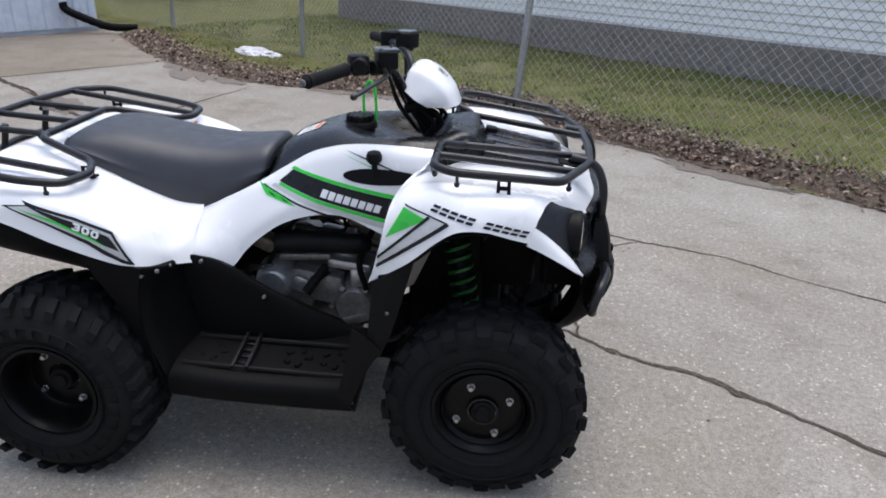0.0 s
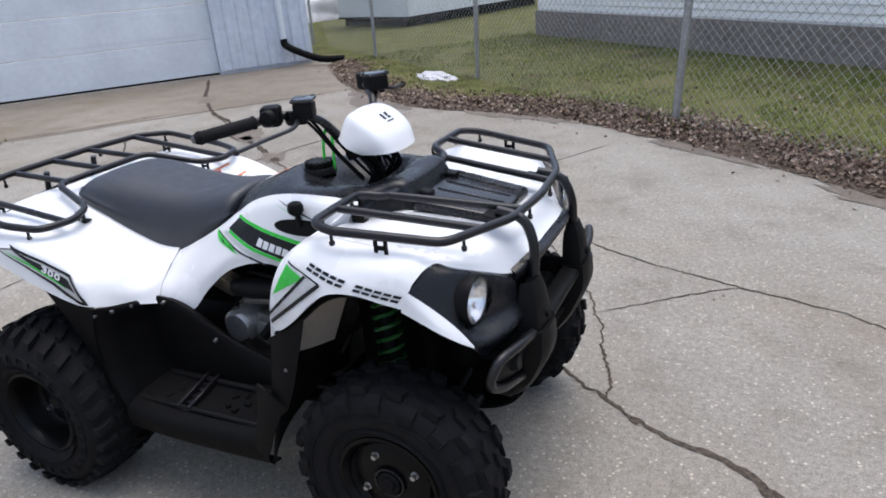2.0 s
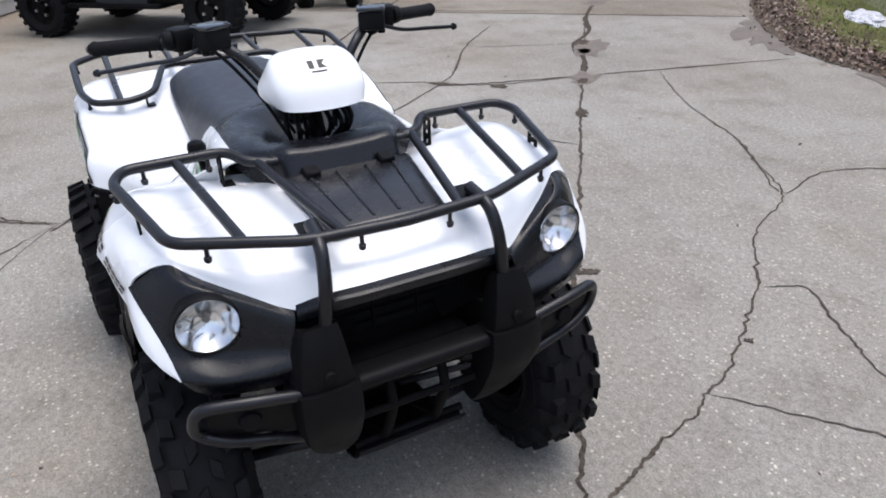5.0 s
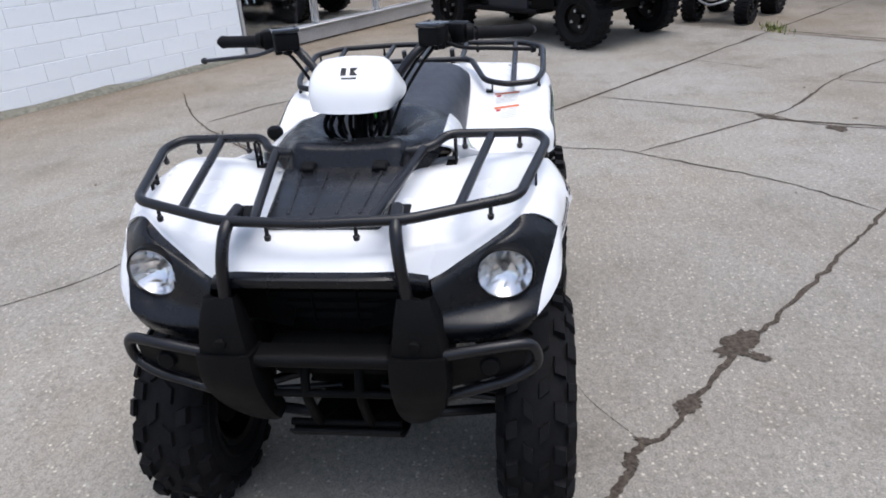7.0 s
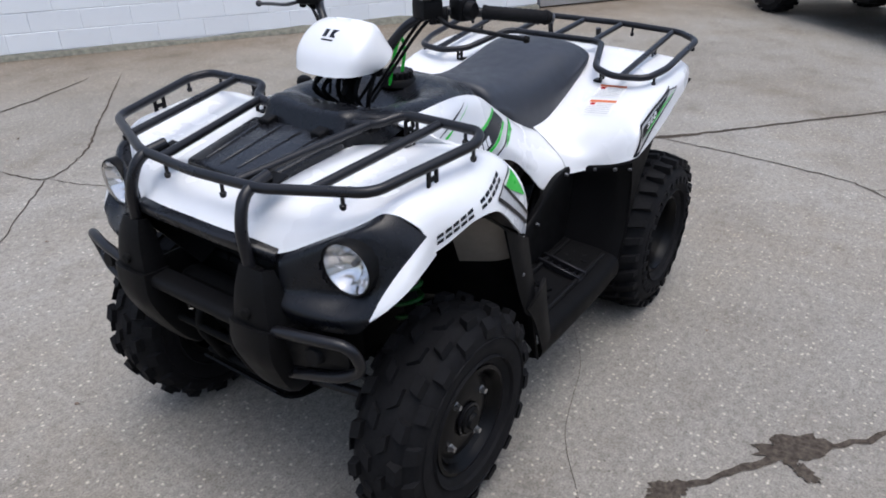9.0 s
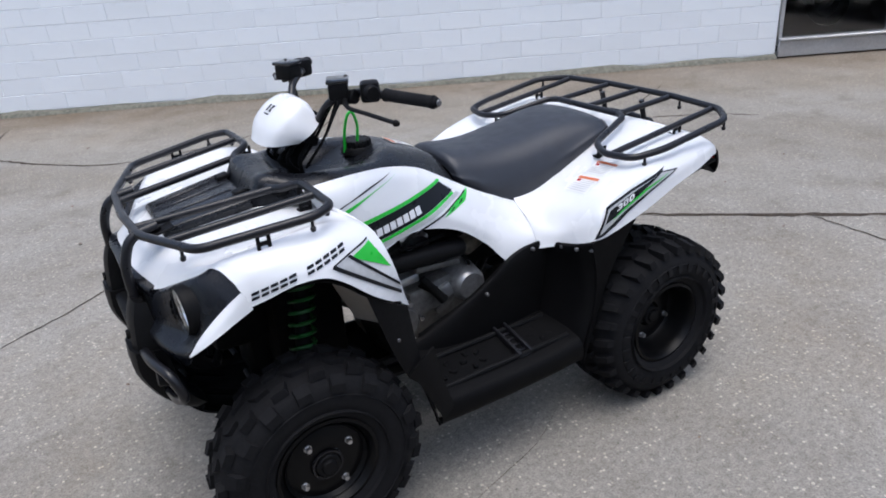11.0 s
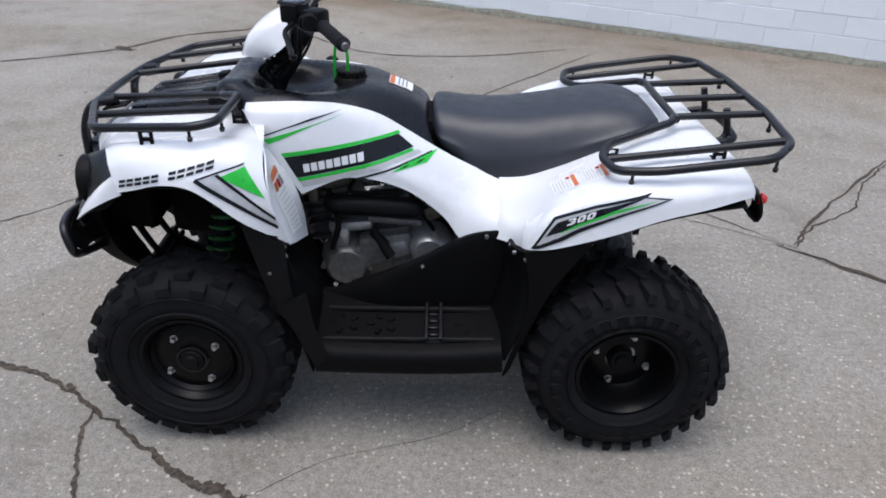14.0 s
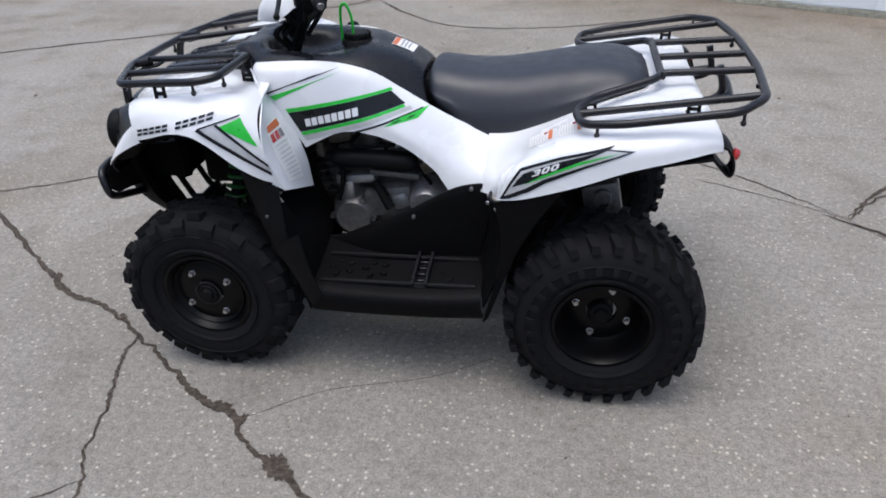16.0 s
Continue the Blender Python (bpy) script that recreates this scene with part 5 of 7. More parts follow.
    tube(bm, rounded(flip([(0.900, 0.240, 0.618), (0.897, 0.345, 0.638), (0.872, 0.432, 0.638), (0.852, 0.444, 0.572), (0.866, 0.390, 0.542), (0.868, 0.235, 0.490)], s), 0.045, 6), 0.0120, 12)
    part("bumper_side_loop", bm, M_STEEL, atv)
    bm = bmesh.new()
    rows = [flip(r, s) for r in [[(0.895, 0.25, 0.622), (0.893, 0.34, 0.632), (0.872, 0.415, 0.628)], [(0.884, 0.25, 0.575), (0.880, 0.34, 0.578), (0.862, 0.415, 0.580)], [(0.872, 0.25, 0.520), (0.868, 0.32, 0.538), (0.858, 0.39, 0.555)]]]
    skin(bm, rows if s > 0 else rows[::-1], 0.012, 4, 4)
    cyl(bm, (0.872, s * 0.345, 0.588), (0.894, s * 0.345, 0.590), 0.022, 0.020, 20, 0.003)
    part("bumper_wing", bm, M_BLACKP, atv)

bm = bmesh.new()
skin(bm, [both(r) for r in [[(0.868, 0, 0.791), (0.868, 0.10, 0.791), (0.858, 0.17, 0.787), (0.836, 0.224, 0.768)], [(0.890, 0, 0.783), (0.890, 0.10, 0.783), (0.879, 0.17, 0.779), (0.852, 0.227, 0.760)], [(0.886, 0, 0.764), (0.886, 0.10, 0.764), (0.875, 0.17, 0.757), (0.850, 0.228, 0.740)]]], 0.010, 4, 4)
part("grille_brow", bm, M_SATIN, atv)
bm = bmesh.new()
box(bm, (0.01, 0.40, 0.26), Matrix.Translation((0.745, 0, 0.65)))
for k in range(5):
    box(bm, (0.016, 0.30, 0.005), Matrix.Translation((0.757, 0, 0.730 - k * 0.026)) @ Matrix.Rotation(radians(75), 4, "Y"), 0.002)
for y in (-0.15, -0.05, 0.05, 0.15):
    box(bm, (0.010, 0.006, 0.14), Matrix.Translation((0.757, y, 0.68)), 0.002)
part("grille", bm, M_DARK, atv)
bm = bmesh.new()
rows = [[(0.865, y, 0.622), (0.903, y, 0.616), (0.912, y, 0.602), (0.902, y, 0.586), (0.860, y, 0.584)] for y in (-0.16, -0.08, 0, 0.08, 0.16)]
skin(bm, rows[::-1], 0.02, 3, 4)
part("bumper_bar", bm, M_BLACKP, atv)
bm = bmesh.new()
for y in (-0.06, 0.06):
    tube(bm, rounded([(0.68, y, 0.29), (0.80, y, 0.35), (0.870, y, 0.50), (0.82, y, 0.58)], 0.05, 5), 0.011, 10)
for x, z in ((0.862, 0.49), (0.80, 0.36), (0.79, 0.33)):
    cyl(bm, (x, -0.13, z), (x, 0.13, z), 0.009, None, 10)
part("front_subframe", bm, M_DARK, atv)
bm = bmesh.new()
rows = [[(0.82, y, 0.355), (0.78, y, 0.312), (0.70, y, 0.28), (0.50, y, 0.255)] for y in (-0.13, 0, 0.13)]
skin(bm, rows, 0.006, 3, 3)
part("skid_plate", bm, M_BLACKP, atv)
bm = bmesh.new()
box(bm, (0.78, 0.40, 0.012), Matrix.Translation((0.08, 0, 0.232)), 0.005)
part("belly_plate", bm, M_DARK, atv)

# ---- racks ----


def rack(name, label, loops, z_pegs):
    root = None
    for i, (pts, r, corner) in enumerate(loops):
        bm = bmesh.new()
        tube(bm, rounded(pts, corner, 6) if corner else pts, r, 12)
        if root is None:
            root = part(name, bm, M_STEEL, atv, label)
        else:
            part("rack_tube", bm, M_STEEL, root)
    for x, y, top, foot in z_pegs:
        bm = bmesh.new()
        cyl(bm, (x, y, top), (x, y, foot + 0.012), 0.0042, None, 8)
        cyl(bm, (x, y, foot + 0.012), (x, y, foot), 0.0075, 0.0065, 8, 0.002)
        part("lashing_peg", bm, M_STEEL, root)
    return root


def leg(root, x, y, z0, z1):
    """A perforated strap that carries a rack."""
    bm = bmesh.new()
    h = z1 - z0
    n = 3 if h > 0.05 else 2
    us, vs = [-0.017, -0.0085, 0.0085, 0.017], [0.0]
    for k in range(n):
        c = h * (k + 0.5) / n
        vs += [c - h * 0.28 / n, c + h * 0.28 / n]
    vs.append(h)
    out = math.copysign(1.0, y)
    g = [[bm.verts.new((x + u, y, z0 + v)) for u in us] for v in vs]
    foot = [bm.verts.new((x + u, y - out * 0.026, z0 + 0.002)) for u in us]
    for a, b in zip([foot] + g, g):
        for i in range(3):
            if not (i == 1 and a is not foot and g.index(a) % 2 == 1):
                bm.faces.new((a[i], a[i + 1], b[i + 1], b[i]))
    bmesh.ops.recalc_face_normals(bm, faces=bm.faces[:])
    bmesh.ops.solidify(bm, geom=bm.faces[:], thickness=0.005)
    part("rack_leg", bm, M_BLACKP, root)


LOOP = [(0.500, 0.155, 0.919), (0.490, 0.198, 0.924), (0.437, 0.230, 0.938), (0.440, 0.438, 0.938), (0.492, 0.462, 0.932), (0.752, 0.404, 0.902), (0.838, 0.190, 0.890), (0.850, 0.0, 0.887)]
ring = LOOP + [(x, -y, z) for x, y, z in LOOP[-2::-1]]
T = 0.0110
front_rack = rack("front_rack", "black tubular steel front cargo rack", [
    (ring, T, 0.032),
    ([(0.500, -0.17, 0.918), (0.502, 0.0, 0.916), (0.500, 0.17, 0.918)], T, 0),
    ([(0.490, 0.180, 0.922), (0.840, 0.118, 0.886)], T * 0.92, 0), ([(0.490, -0.180, 0.922), (0.840, -0.118, 0.886)], T * 0.92, 0),
    ([(0.438, 0.335, 0.936), (0.798, 0.286, 0.894)], T * 0.92, 0), ([(0.438, -0.335, 0.936), (0.798, -0.286, 0.894)], T * 0.92, 0),
], [(0.50, y, 0.925, 0.895) for y in (0.460, -0.460)] + [(0.440, y, 0.930, 0.900) for y in (0.27, 0.40, -0.27, -0.40)] + [(0.775, y, 0.895, 0.862) for y in (0.348, -0.348)] + [(0.847, y, 0.880, 0.850) for y in (0.09, -0.09)])
for s in (1, -1):
    leg(front_rack, 0.612, s * 0.440, 0.868, 0.912)
    leg(front_rack, 0.440, s * 0.250, 0.862, 0.930)
    bm = bmesh.new()
    box(bm, (0.07, 0.045, 0.006), Matrix.Translation((0.79, s * 0.165, 0.880)) @ Matrix.Rotation(radians(12), 4, "Y"), 0.002)
    cyl(bm, (0.79, s * 0.165, 0.880), (0.79, s * 0.165, 0.893), 0.008, None, 8)
    part("rack_bracket", bm, M_BLACKP, front_rack)

RLOOP = [(-0.735, 0.155, 0.884), (-0.720, 0.195, 0.882), (-0.545, 0.255, 0.842), (-0.505, 0.335, 0.834), (-0.522, 0.440, 0.838), (-0.620, 0.468, 0.852), (-0.888, 0.470, 0.892), (-0.962, 0.385, 0.900), (-0.985, 0.16, 0.904), (-0.988, 0, 0.903)]
ring = RLOOP + [(x, -y, z) for x, y, z in RLOOP[-2::-1]]
rear_rack = rack("rear_rack", "black tubular steel rear cargo rack", [
    (ring, T, 0.032),
    ([(-0.735, -0.18, 0.884), (-0.735, 0.18, 0.884)], T, 0),
] + [([(-0.735, y, 0.884), (-0.987, y, 0.900)], T * 0.92, 0) for y in (-0.155, 0.0, 0.155)] + [([(-0.512, y, 0.836), (-0.966, y, 0.898)], T * 0.92, 0) for y in (-0.360, 0.360)],
    [(-0.560, y, 0.842, 0.808) for y in (0.452, -0.452)] + [(-0.90, y, 0.888, 0.854) for y in (0.458, -0.458)] + [(-0.985, y, 0.895, 0.862) for y in (0.2, -0.2)])
for s in (1, -1):
    leg(rear_rack, -0.80, s * 0.360, 0.838, 0.876)
    leg(rear_rack, -0.545, s * 0.285, 0.800, 0.836)
    bm = bmesh.new()
    tube(bm, rounded([(-0.90, s * 0.10, 0.893), (-0.92, s * 0.10, 0.81), (-0.84, s * 0.12, 0.78)], 0.03, 5), 0.010, 10)
    part("grab_bar", bm, M_STEEL, rear_rack)
bm = bmesh.new()
tube(bm, rounded([(-0.84, -0.14, 0.80), (-0.93, -0.14, 0.815), (-0.945, 0.0, 0.818), (-0.93, 0.14, 0.815), (-0.84, 0.14, 0.80)], 0.04, 5), 0.011, 10)
part("tow_bar", bm, M_STEEL, rear_rack)

# ---- steering ----
bm = bmesh.new()
POD = [
    [(0.470, 0, 0.994), (0.467, 0.06, 0.995), (0.450, 0.110, 0.997), (0.415, 0.123, 0.996), (0.382, 0.125, 0.995)],
    [(0.450, 0, 1.046), (0.447, 0.06, 1.045), (0.434, 0.103, 1.042), (0.402, 0.118, 1.024), (0.372, 0.122, 1.006)],
    [(0.414, 0, 1.089), (0.412, 0.056, 1.087), (0.400, 0.091, 1.080), (0.378, 0.106, 1.050), (0.355, 0.114, 1.018)],
    [(0.376, 0, 1.113), (0.374, 0.048, 1.111), (0.364, 0.077, 1.102), (0.350, 0.092, 1.066), (0.338, 0.104, 1.032)],
    [(0.346, 0, 1.118), (0.345, 0.042, 1.115), (0.338, 0.065, 1.106), (0.330, 0.080, 1.076), (0.322, 0.094, 1.044)],
    [(0.328, 0, 1.106), (0.328, 0.038, 1.103), (0.324, 0.057, 1.094), (0.318, 0.070, 1.068), (0.312, 0.084, 1.042)],
]
POD = [[(x, y * k, 1.052 + (z - 1.052) * 0.90) for x, y, z in r] for r, k in zip(POD, (0.80, 0.93, 1.06, 1.15, 1.17, 1.15))]
skin(bm, [both(r) for r in POD[::-1]], 0.004, 5, 5)
pod = part("headstock_pod", bm, M_WHITE, atv, "white plastic instrument pod")
bm = bmesh.new()
box(bm, (0.08, 0.13, 0.05), Matrix.Translation((0.365, 0, 1.022)) @ Matrix.Rotation(radians(-38), 4, "Y"), 0.012, 2)
cyl(bm, (0.325, 0, 1.03), (0.300, 0, 1.065), 0.036, 0.034, 24, 0.004)
part("instrument", bm, M_BLACKP, pod)
bm = bmesh.new()
BAR = [(0.138, 0.415, 1.122), (0.236, 0.205, 1.134), (0.296, 0.145, 1.112), (0.335, 0.055, 1.000), (0.336, 0.0, 0.998)]
bar = BAR + [(x, -y, z) for x, y, z in BAR[-2::-1]]
tube(bm, rounded(bar, 0.05, 6), 0.0112, 12)
handlebar = part("handlebar", bm, M_STEEL, atv, "black tubular handlebar")
bm = bmesh.new()
cyl(bm, (0.46, 0, 0.70), (0.335, 0, 0.995), 0.018, None, 14)
box(bm, (0.05, 0.15, 0.03), Matrix.Translation((0.338, 0, 0.995)) @ Matrix.Rotation(radians(-20), 4, "Y"), 0.006)
part("steering_stem", bm, M_DARK, handlebar)
for s in (1, -1):
    bm = bmesh.new()
    a, b = Vector((0.135, s * 0.420, 1.122)), Vector((0.198, s * 0.285, 1.130))
    pts = [a + (b - a) * (k / 26) for k in range(27)]
    tube(bm, [tuple(p) for p in pts], [0.0172 if k in (0, 1, 25, 26) else (0.0162 if k % 2 else 0.0150) for k in range(27)], 14)
    cyl(bm, a - (b - a).normalized() * 0.012, a, 0.012, 0.016, 14, 0.002)
    grip = part("grip", bm, M_RUBBER, handlebar, "ribbed black rubber grip")
    bm = bmesh.new()
    end = a - (b - a).normalized() * 0.012
    cyl(bm, end - (b - a).normalized() * 0.006, end, 0.0085, 0.0095, 14, 0.002)
    part("bar_end", bm, M_SCREW, grip, "dull metal bar end")
    bm = bmesh.new()
    at = Matrix.Translation((0.222, s * 0.245, 1.138)) @ Matrix.Rotation(s * radians(-25), 4, "Z")
    box(bm, (0.050, 0.055, 0.052), at, 0.010, 2)
    cyl(bm, at @ Vector((0, s * 0.022, 0)), at @ Vector((-0.008, s * 0.040, 0)), 0.022, 0.020, 18, 0.003)
    part("switch_housing", bm, M_BLACKP, handlebar)
    bm = bmesh.new()
    at2 = Matrix.Translation((0.284, s * 0.188, 1.142)) @ Matrix.Rotation(s * radians(-25), 4, "Z")
    box(bm, (0.052, 0.062, 0.044), at2, 0.007, 2)
    reservoir = part("brake_reservoir", bm, M_BLACKP, handlebar)
    bm = bmesh.new()
    box(bm, (0.058, 0.068, 0.010), at2 @ Matrix.Translation((0, 0, 0.0265)), 0.003, 2)
    for dx, dy in ((-0.021, -0.026), (0.021, 0.026)):
        cyl(bm, at2 @ Vector((dx, dy, 0.031)), at2 @ Vector((dx, dy, 0.0335)), 0.0045, None, 10)
    part("reservoir_cap", bm, M_GLOSS, reservoir, "glossy black cap")
    bm = bmesh.new()
    clamp = Vector((0.262, s * 0.205, 1.122))
    cyl(bm, clamp + Vector((0.012, -s * 0.020, 0)), clamp + Vector((-0.010, s * 0.018, 0.004)), 0.019, None, 18, 0.003)
    cyl(bm, clamp + Vector((0.030, s * 0.004, -0.012)), clamp + Vector((0.030, s * 0.004, 0.014)), 0.009, None, 12, 0.002)
    part("lever_clamp", bm, M_BLACKP, handlebar)
    bm = bmesh.new()
    tube(bm, spline([(0.282, s * 0.215, 1.125), (0.296, s * 0.265, 1.112), (0.276, s * 0.34, 1.104), (0.250, s * 0.428, 1.094)], 5), 0.0068, 8, flat=0.7)
    cyl(bm, (0.250, s * 0.426, 1.094), (0.246, s * 0.438, 1.093), 0.009, 0.007, 10, 0.002)
    part("brake_lever", bm, M_STEEL if s < 0 else M_BLACKP, handlebar)
    for k, (dy, dx) in enumerate(((0.0, 0.0), (0.02, 0.012), (-0.015, 0.02))):
        bm = bmesh.new()
        tube(bm, spline([(0.282, s * (0.175 + dy), 1.122), (0.286 + dx * 0.5, s * (0.135 + dy), 1.075), (0.300 + dx, s * (0.085 + dy), 1.0), (0.350 + dx, s * (0.05 + dy), 0.92)], 5), 0.0042, 7)
        part("control_cable", bm, M_BLACKP, handlebar)
for k in range(9):
    bm = bmesh.new()
    y = -0.07 + 0.0175 * k
    tube(bm, spline([(0.36 + 0.02 * math.sin(k * 2.1), y, 0.99), (0.40 + 0.025 * math.sin(k * 1.3), y * 1.15, 0.95), (0.37, y * 0.9, 0.90)], 4), 0.006, 7)
    part("wiring_loom", bm, M_DARK, atv)
bm = bmesh.new()
cyl(bm, (0.262, -0.255, 0.845), (0.262, -0.262, 0.885), 0.008, None, 10)
tube(bm, [(0.262, -0.262, 0.880), (0.262, -0.263, 0.890), (0.262, -0.264, 0.902), (0.262, -0.265, 0.912), (0.262, -0.265, 0.917)], [0.012, 0.021, 0.022, 0.018, 0.008], 16)
part("gear_lever", bm, M_BLACKP, atv, "black gear lever with a round knob")

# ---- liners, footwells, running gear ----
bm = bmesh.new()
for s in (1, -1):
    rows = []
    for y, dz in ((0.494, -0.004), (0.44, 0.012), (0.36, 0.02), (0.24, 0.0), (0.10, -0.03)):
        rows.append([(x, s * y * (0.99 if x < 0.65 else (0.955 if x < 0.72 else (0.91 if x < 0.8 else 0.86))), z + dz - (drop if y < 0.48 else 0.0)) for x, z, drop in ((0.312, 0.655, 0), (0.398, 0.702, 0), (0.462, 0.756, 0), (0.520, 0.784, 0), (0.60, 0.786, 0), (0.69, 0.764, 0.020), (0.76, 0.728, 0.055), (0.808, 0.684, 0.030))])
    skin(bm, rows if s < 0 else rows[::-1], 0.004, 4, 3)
    # added near-black backing over the strip's white underside, in place of its shade
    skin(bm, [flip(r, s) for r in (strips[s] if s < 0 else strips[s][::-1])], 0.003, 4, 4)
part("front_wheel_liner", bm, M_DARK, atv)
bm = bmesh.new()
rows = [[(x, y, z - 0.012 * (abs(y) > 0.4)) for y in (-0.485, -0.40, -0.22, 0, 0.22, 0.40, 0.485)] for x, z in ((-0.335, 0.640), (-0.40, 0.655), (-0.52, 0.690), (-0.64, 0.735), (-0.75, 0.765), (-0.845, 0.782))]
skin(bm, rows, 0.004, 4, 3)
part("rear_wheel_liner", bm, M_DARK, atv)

for s in (1, -1):
    FLOOR = [[(0.240, 0.27, 0.372), (0.238, 0.34, 0.350), (0.236, 0.42, 0.336), (0.235, 0.485, 0.326), (0.235, 0.508, 0.312), (0.235, 0.512, 0.285), (0.235, 0.505, 0.256), (0.235, 0.470, 0.244)],
             [(0.080, 0.27, 0.360), (0.080, 0.34, 0.345), (0.080, 0.42, 0.332), (0.080, 0.485, 0.322), (0.080, 0.510, 0.310), (0.080, 0.514, 0.285), (0.080, 0.506, 0.254), (0.080, 0.470, 0.242)],
             [(-0.120, 0.27, 0.362), (-0.120, 0.34, 0.348), (-0.120, 0.42, 0.334), (-0.120, 0.485, 0.324), (-0.120, 0.510, 0.312), (-0.120, 0.514, 0.288), (-0.120, 0.506, 0.257), (-0.120, 0.470, 0.245)],
             [(-0.270, 0.27, 0.372), (-0.270, 0.34, 0.356), (-0.270, 0.42, 0.344), (-0.270, 0.485, 0.334), (-0.272, 0.506, 0.320), (-0.274, 0.510, 0.296), (-0.276, 0.503, 0.264), (-0.276, 0.470, 0.252)]]
    rows = [flip(r, s) for r in FLOOR]
    bm = bmesh.new()
    skin(bm, rows[::-1] if s < 0 else rows, 0.006, 4, 3)
    well = part("footwell", bm, M_FOOT, atv, "black plastic footwell")
    bm = bmesh.new()
    WALL = [[(0.240, 0.285, 0.375), (0.080, 0.325, 0.352), (-0.080, 0.330, 0.352), (-0.250, 0.330, 0.362)],
            [(0.200, 0.280, 0.385), (0.070, 0.322, 0.405), (-0.090, 0.328, 0.440), (-0.270, 0.330, 0.470)],
            [(0.165, 0.275, 0.395), (-0.005, 0.318, 0.485), (-0.170, 0.325, 0.575), (-0.284, 0.331, 0.600)],
            [(0.160, 0.262, 0.394), (-0.010, 0.300, 0.486), (-0.172, 0.300, 0.577), (-0.292, 0.300, 0.598)]]
    rows = [flip(r, s) for r in WALL]
    skin(bm, rows[::-1] if s > 0 else rows, 0.005, 4, 5)
    part("footwell_wall", bm, M_FOOT, well)
    bm = bmesh.new()
    BACKW = [[(-0.250, 0.325, 0.362), (-0.262, 0.400, 0.345), (-0.270, 0.470, 0.330), (-0.276, 0.506, 0.300)],
             [(-0.268, 0.325, 0.440), (-0.285, 0.400, 0.430), (-0.300, 0.470, 0.425), (-0.318, 0.502, 0.415)],
             [(-0.278, 0.330, 0.530), (-0.292, 0.400, 0.535), (-0.306, 0.465, 0.535), (-0.330, 0.500, 0.530)],
             [(-0.277, 0.332, 0.583), (-0.281, 0.392, 0.598), (-0.286, 0.450, 0.613), (-0.308, 0.502, 0.626)],
             [(-0.283, 0.328, 0.599), (-0.287, 0.388, 0.613), (-0.292, 0.448, 0.628), (-0.308, 0.500, 0.642)]]
    rows = [flip(r, s) for r in BACKW]
    skin(bm, rows[::-1] if s > 0 else rows, 0.006, 4, 4)
    part("rear_splash_guard", bm, M_FOOT, well)
    bm = bmesh.new()
    side = [[(-0.276, 0.506, 0.250), (-0.318, 0.502, 0.415), (-0.328, 0.501, 0.530), (-0.308, 0.500, 0.640)], [(-0.290, 0.500, 0.262), (-0.345, 0.497, 0.420), (-0.392, 0.497, 0.535), (-0.480, 0.499, 0.676)]]
    rows = [flip(r, s) for r in side]
    skin(bm, rows if s < 0 else rows[::-1], 0.006, 4, 4)
    part("splash_flange", bm, M_FOOT, well)
    bm = bmesh.new()
    FRONTW = [[(0.365, 0.13, 0.700), (0.376, 0.25, 0.650), (0.350, 0.375, 0.580), (0.304, 0.455, 0.592), (0.338, 0.490, 0.640)],
              [(0.318, 0.13, 0.520), (0.314, 0.25, 0.505), (0.292, 0.385, 0.490), (0.288, 0.460, 0.490), (0.318, 0.500, 0.500)],
              [(0.282, 0.13, 0.420), (0.272, 0.25, 0.412), (0.256, 0.390, 0.400), (0.262, 0.465, 0.395), (0.285, 0.506, 0.400)],
              [(0.262, 0.13, 0.340), (0.254, 0.25, 0.360), (0.240, 0.390, 0.330), (0.240, 0.470, 0.290), (0.245, 0.508, 0.250)]]
    rows = [flip(r, s) for r in FRONTW]
    skin(bm, rows if s > 0 else rows[::-1], 0.006, 4, 4)
    part("front_splash_guard", bm, M_FOOT, well)
    bm = bmesh.new()
    flap = [[(0.262, 0.506, 0.400), (0.284, 0.501, 0.500), (0.296, 0.482, 0.640)], [(0.290, 0.508, 0.415), (0.318, 0.502, 0.510), (0.348, 0.486, 0.668)], [(0.318, 0.500, 0.440), (0.352, 0.492, 0.530), (0.404, 0.480, 0.712)]]
    rows = [flip(r, s) for r in flap]
    skin(bm, rows if s > 0 else rows[::-1], 0.006, 4, 4)
    part("mud_flap", bm, M_BLACKP, well)
    bm = bmesh.new()
    toe = [[(0.200, 0.514, 0.310), (0.216, 0.515, 0.290), (0.232, 0.512, 0.274)], [(0.228, 0.513, 0.410), (0.256, 0.516, 0.402), (0.282, 0.509, 0.394)], [(0.246, 0.510, 0.512), (0.286, 0.516, 0.490), (0.320, 0.506, 0.454)]]
    rows = [flip(r, s) for r in toe]
    skin(bm, rows if s < 0 else rows[::-1], 0.008, 4, 4)
    part("toe_guard", bm, M_BLACKP, well)
    # foot peg, tread pads and ribs
    bm = bmesh.new()
    for d in (-0.020, 0.020):
        box(bm, (0.010, 0.145, 0.020), Matrix.Translation((-0.085 + d, s * 0.405, 0.352)) @ Matrix.Rotation(s * radians(-10), 4, "X"), 0.002)
    for k in range(6):
        box(bm, (0.044, 0.009, 0.016), Matrix.Translation((-0.085, s * (0.342 + 0.026 * k), 0.352 - 0.0046 * k)), 0.002)
    part("foot_peg", bm, M_STEEL, well, "toothed black steel foot peg")
    for x in (0.165, 0.060, -0.185):
        for k in range(5):
            a = 2 * math.pi * k / 5
            bm = bmesh.new()
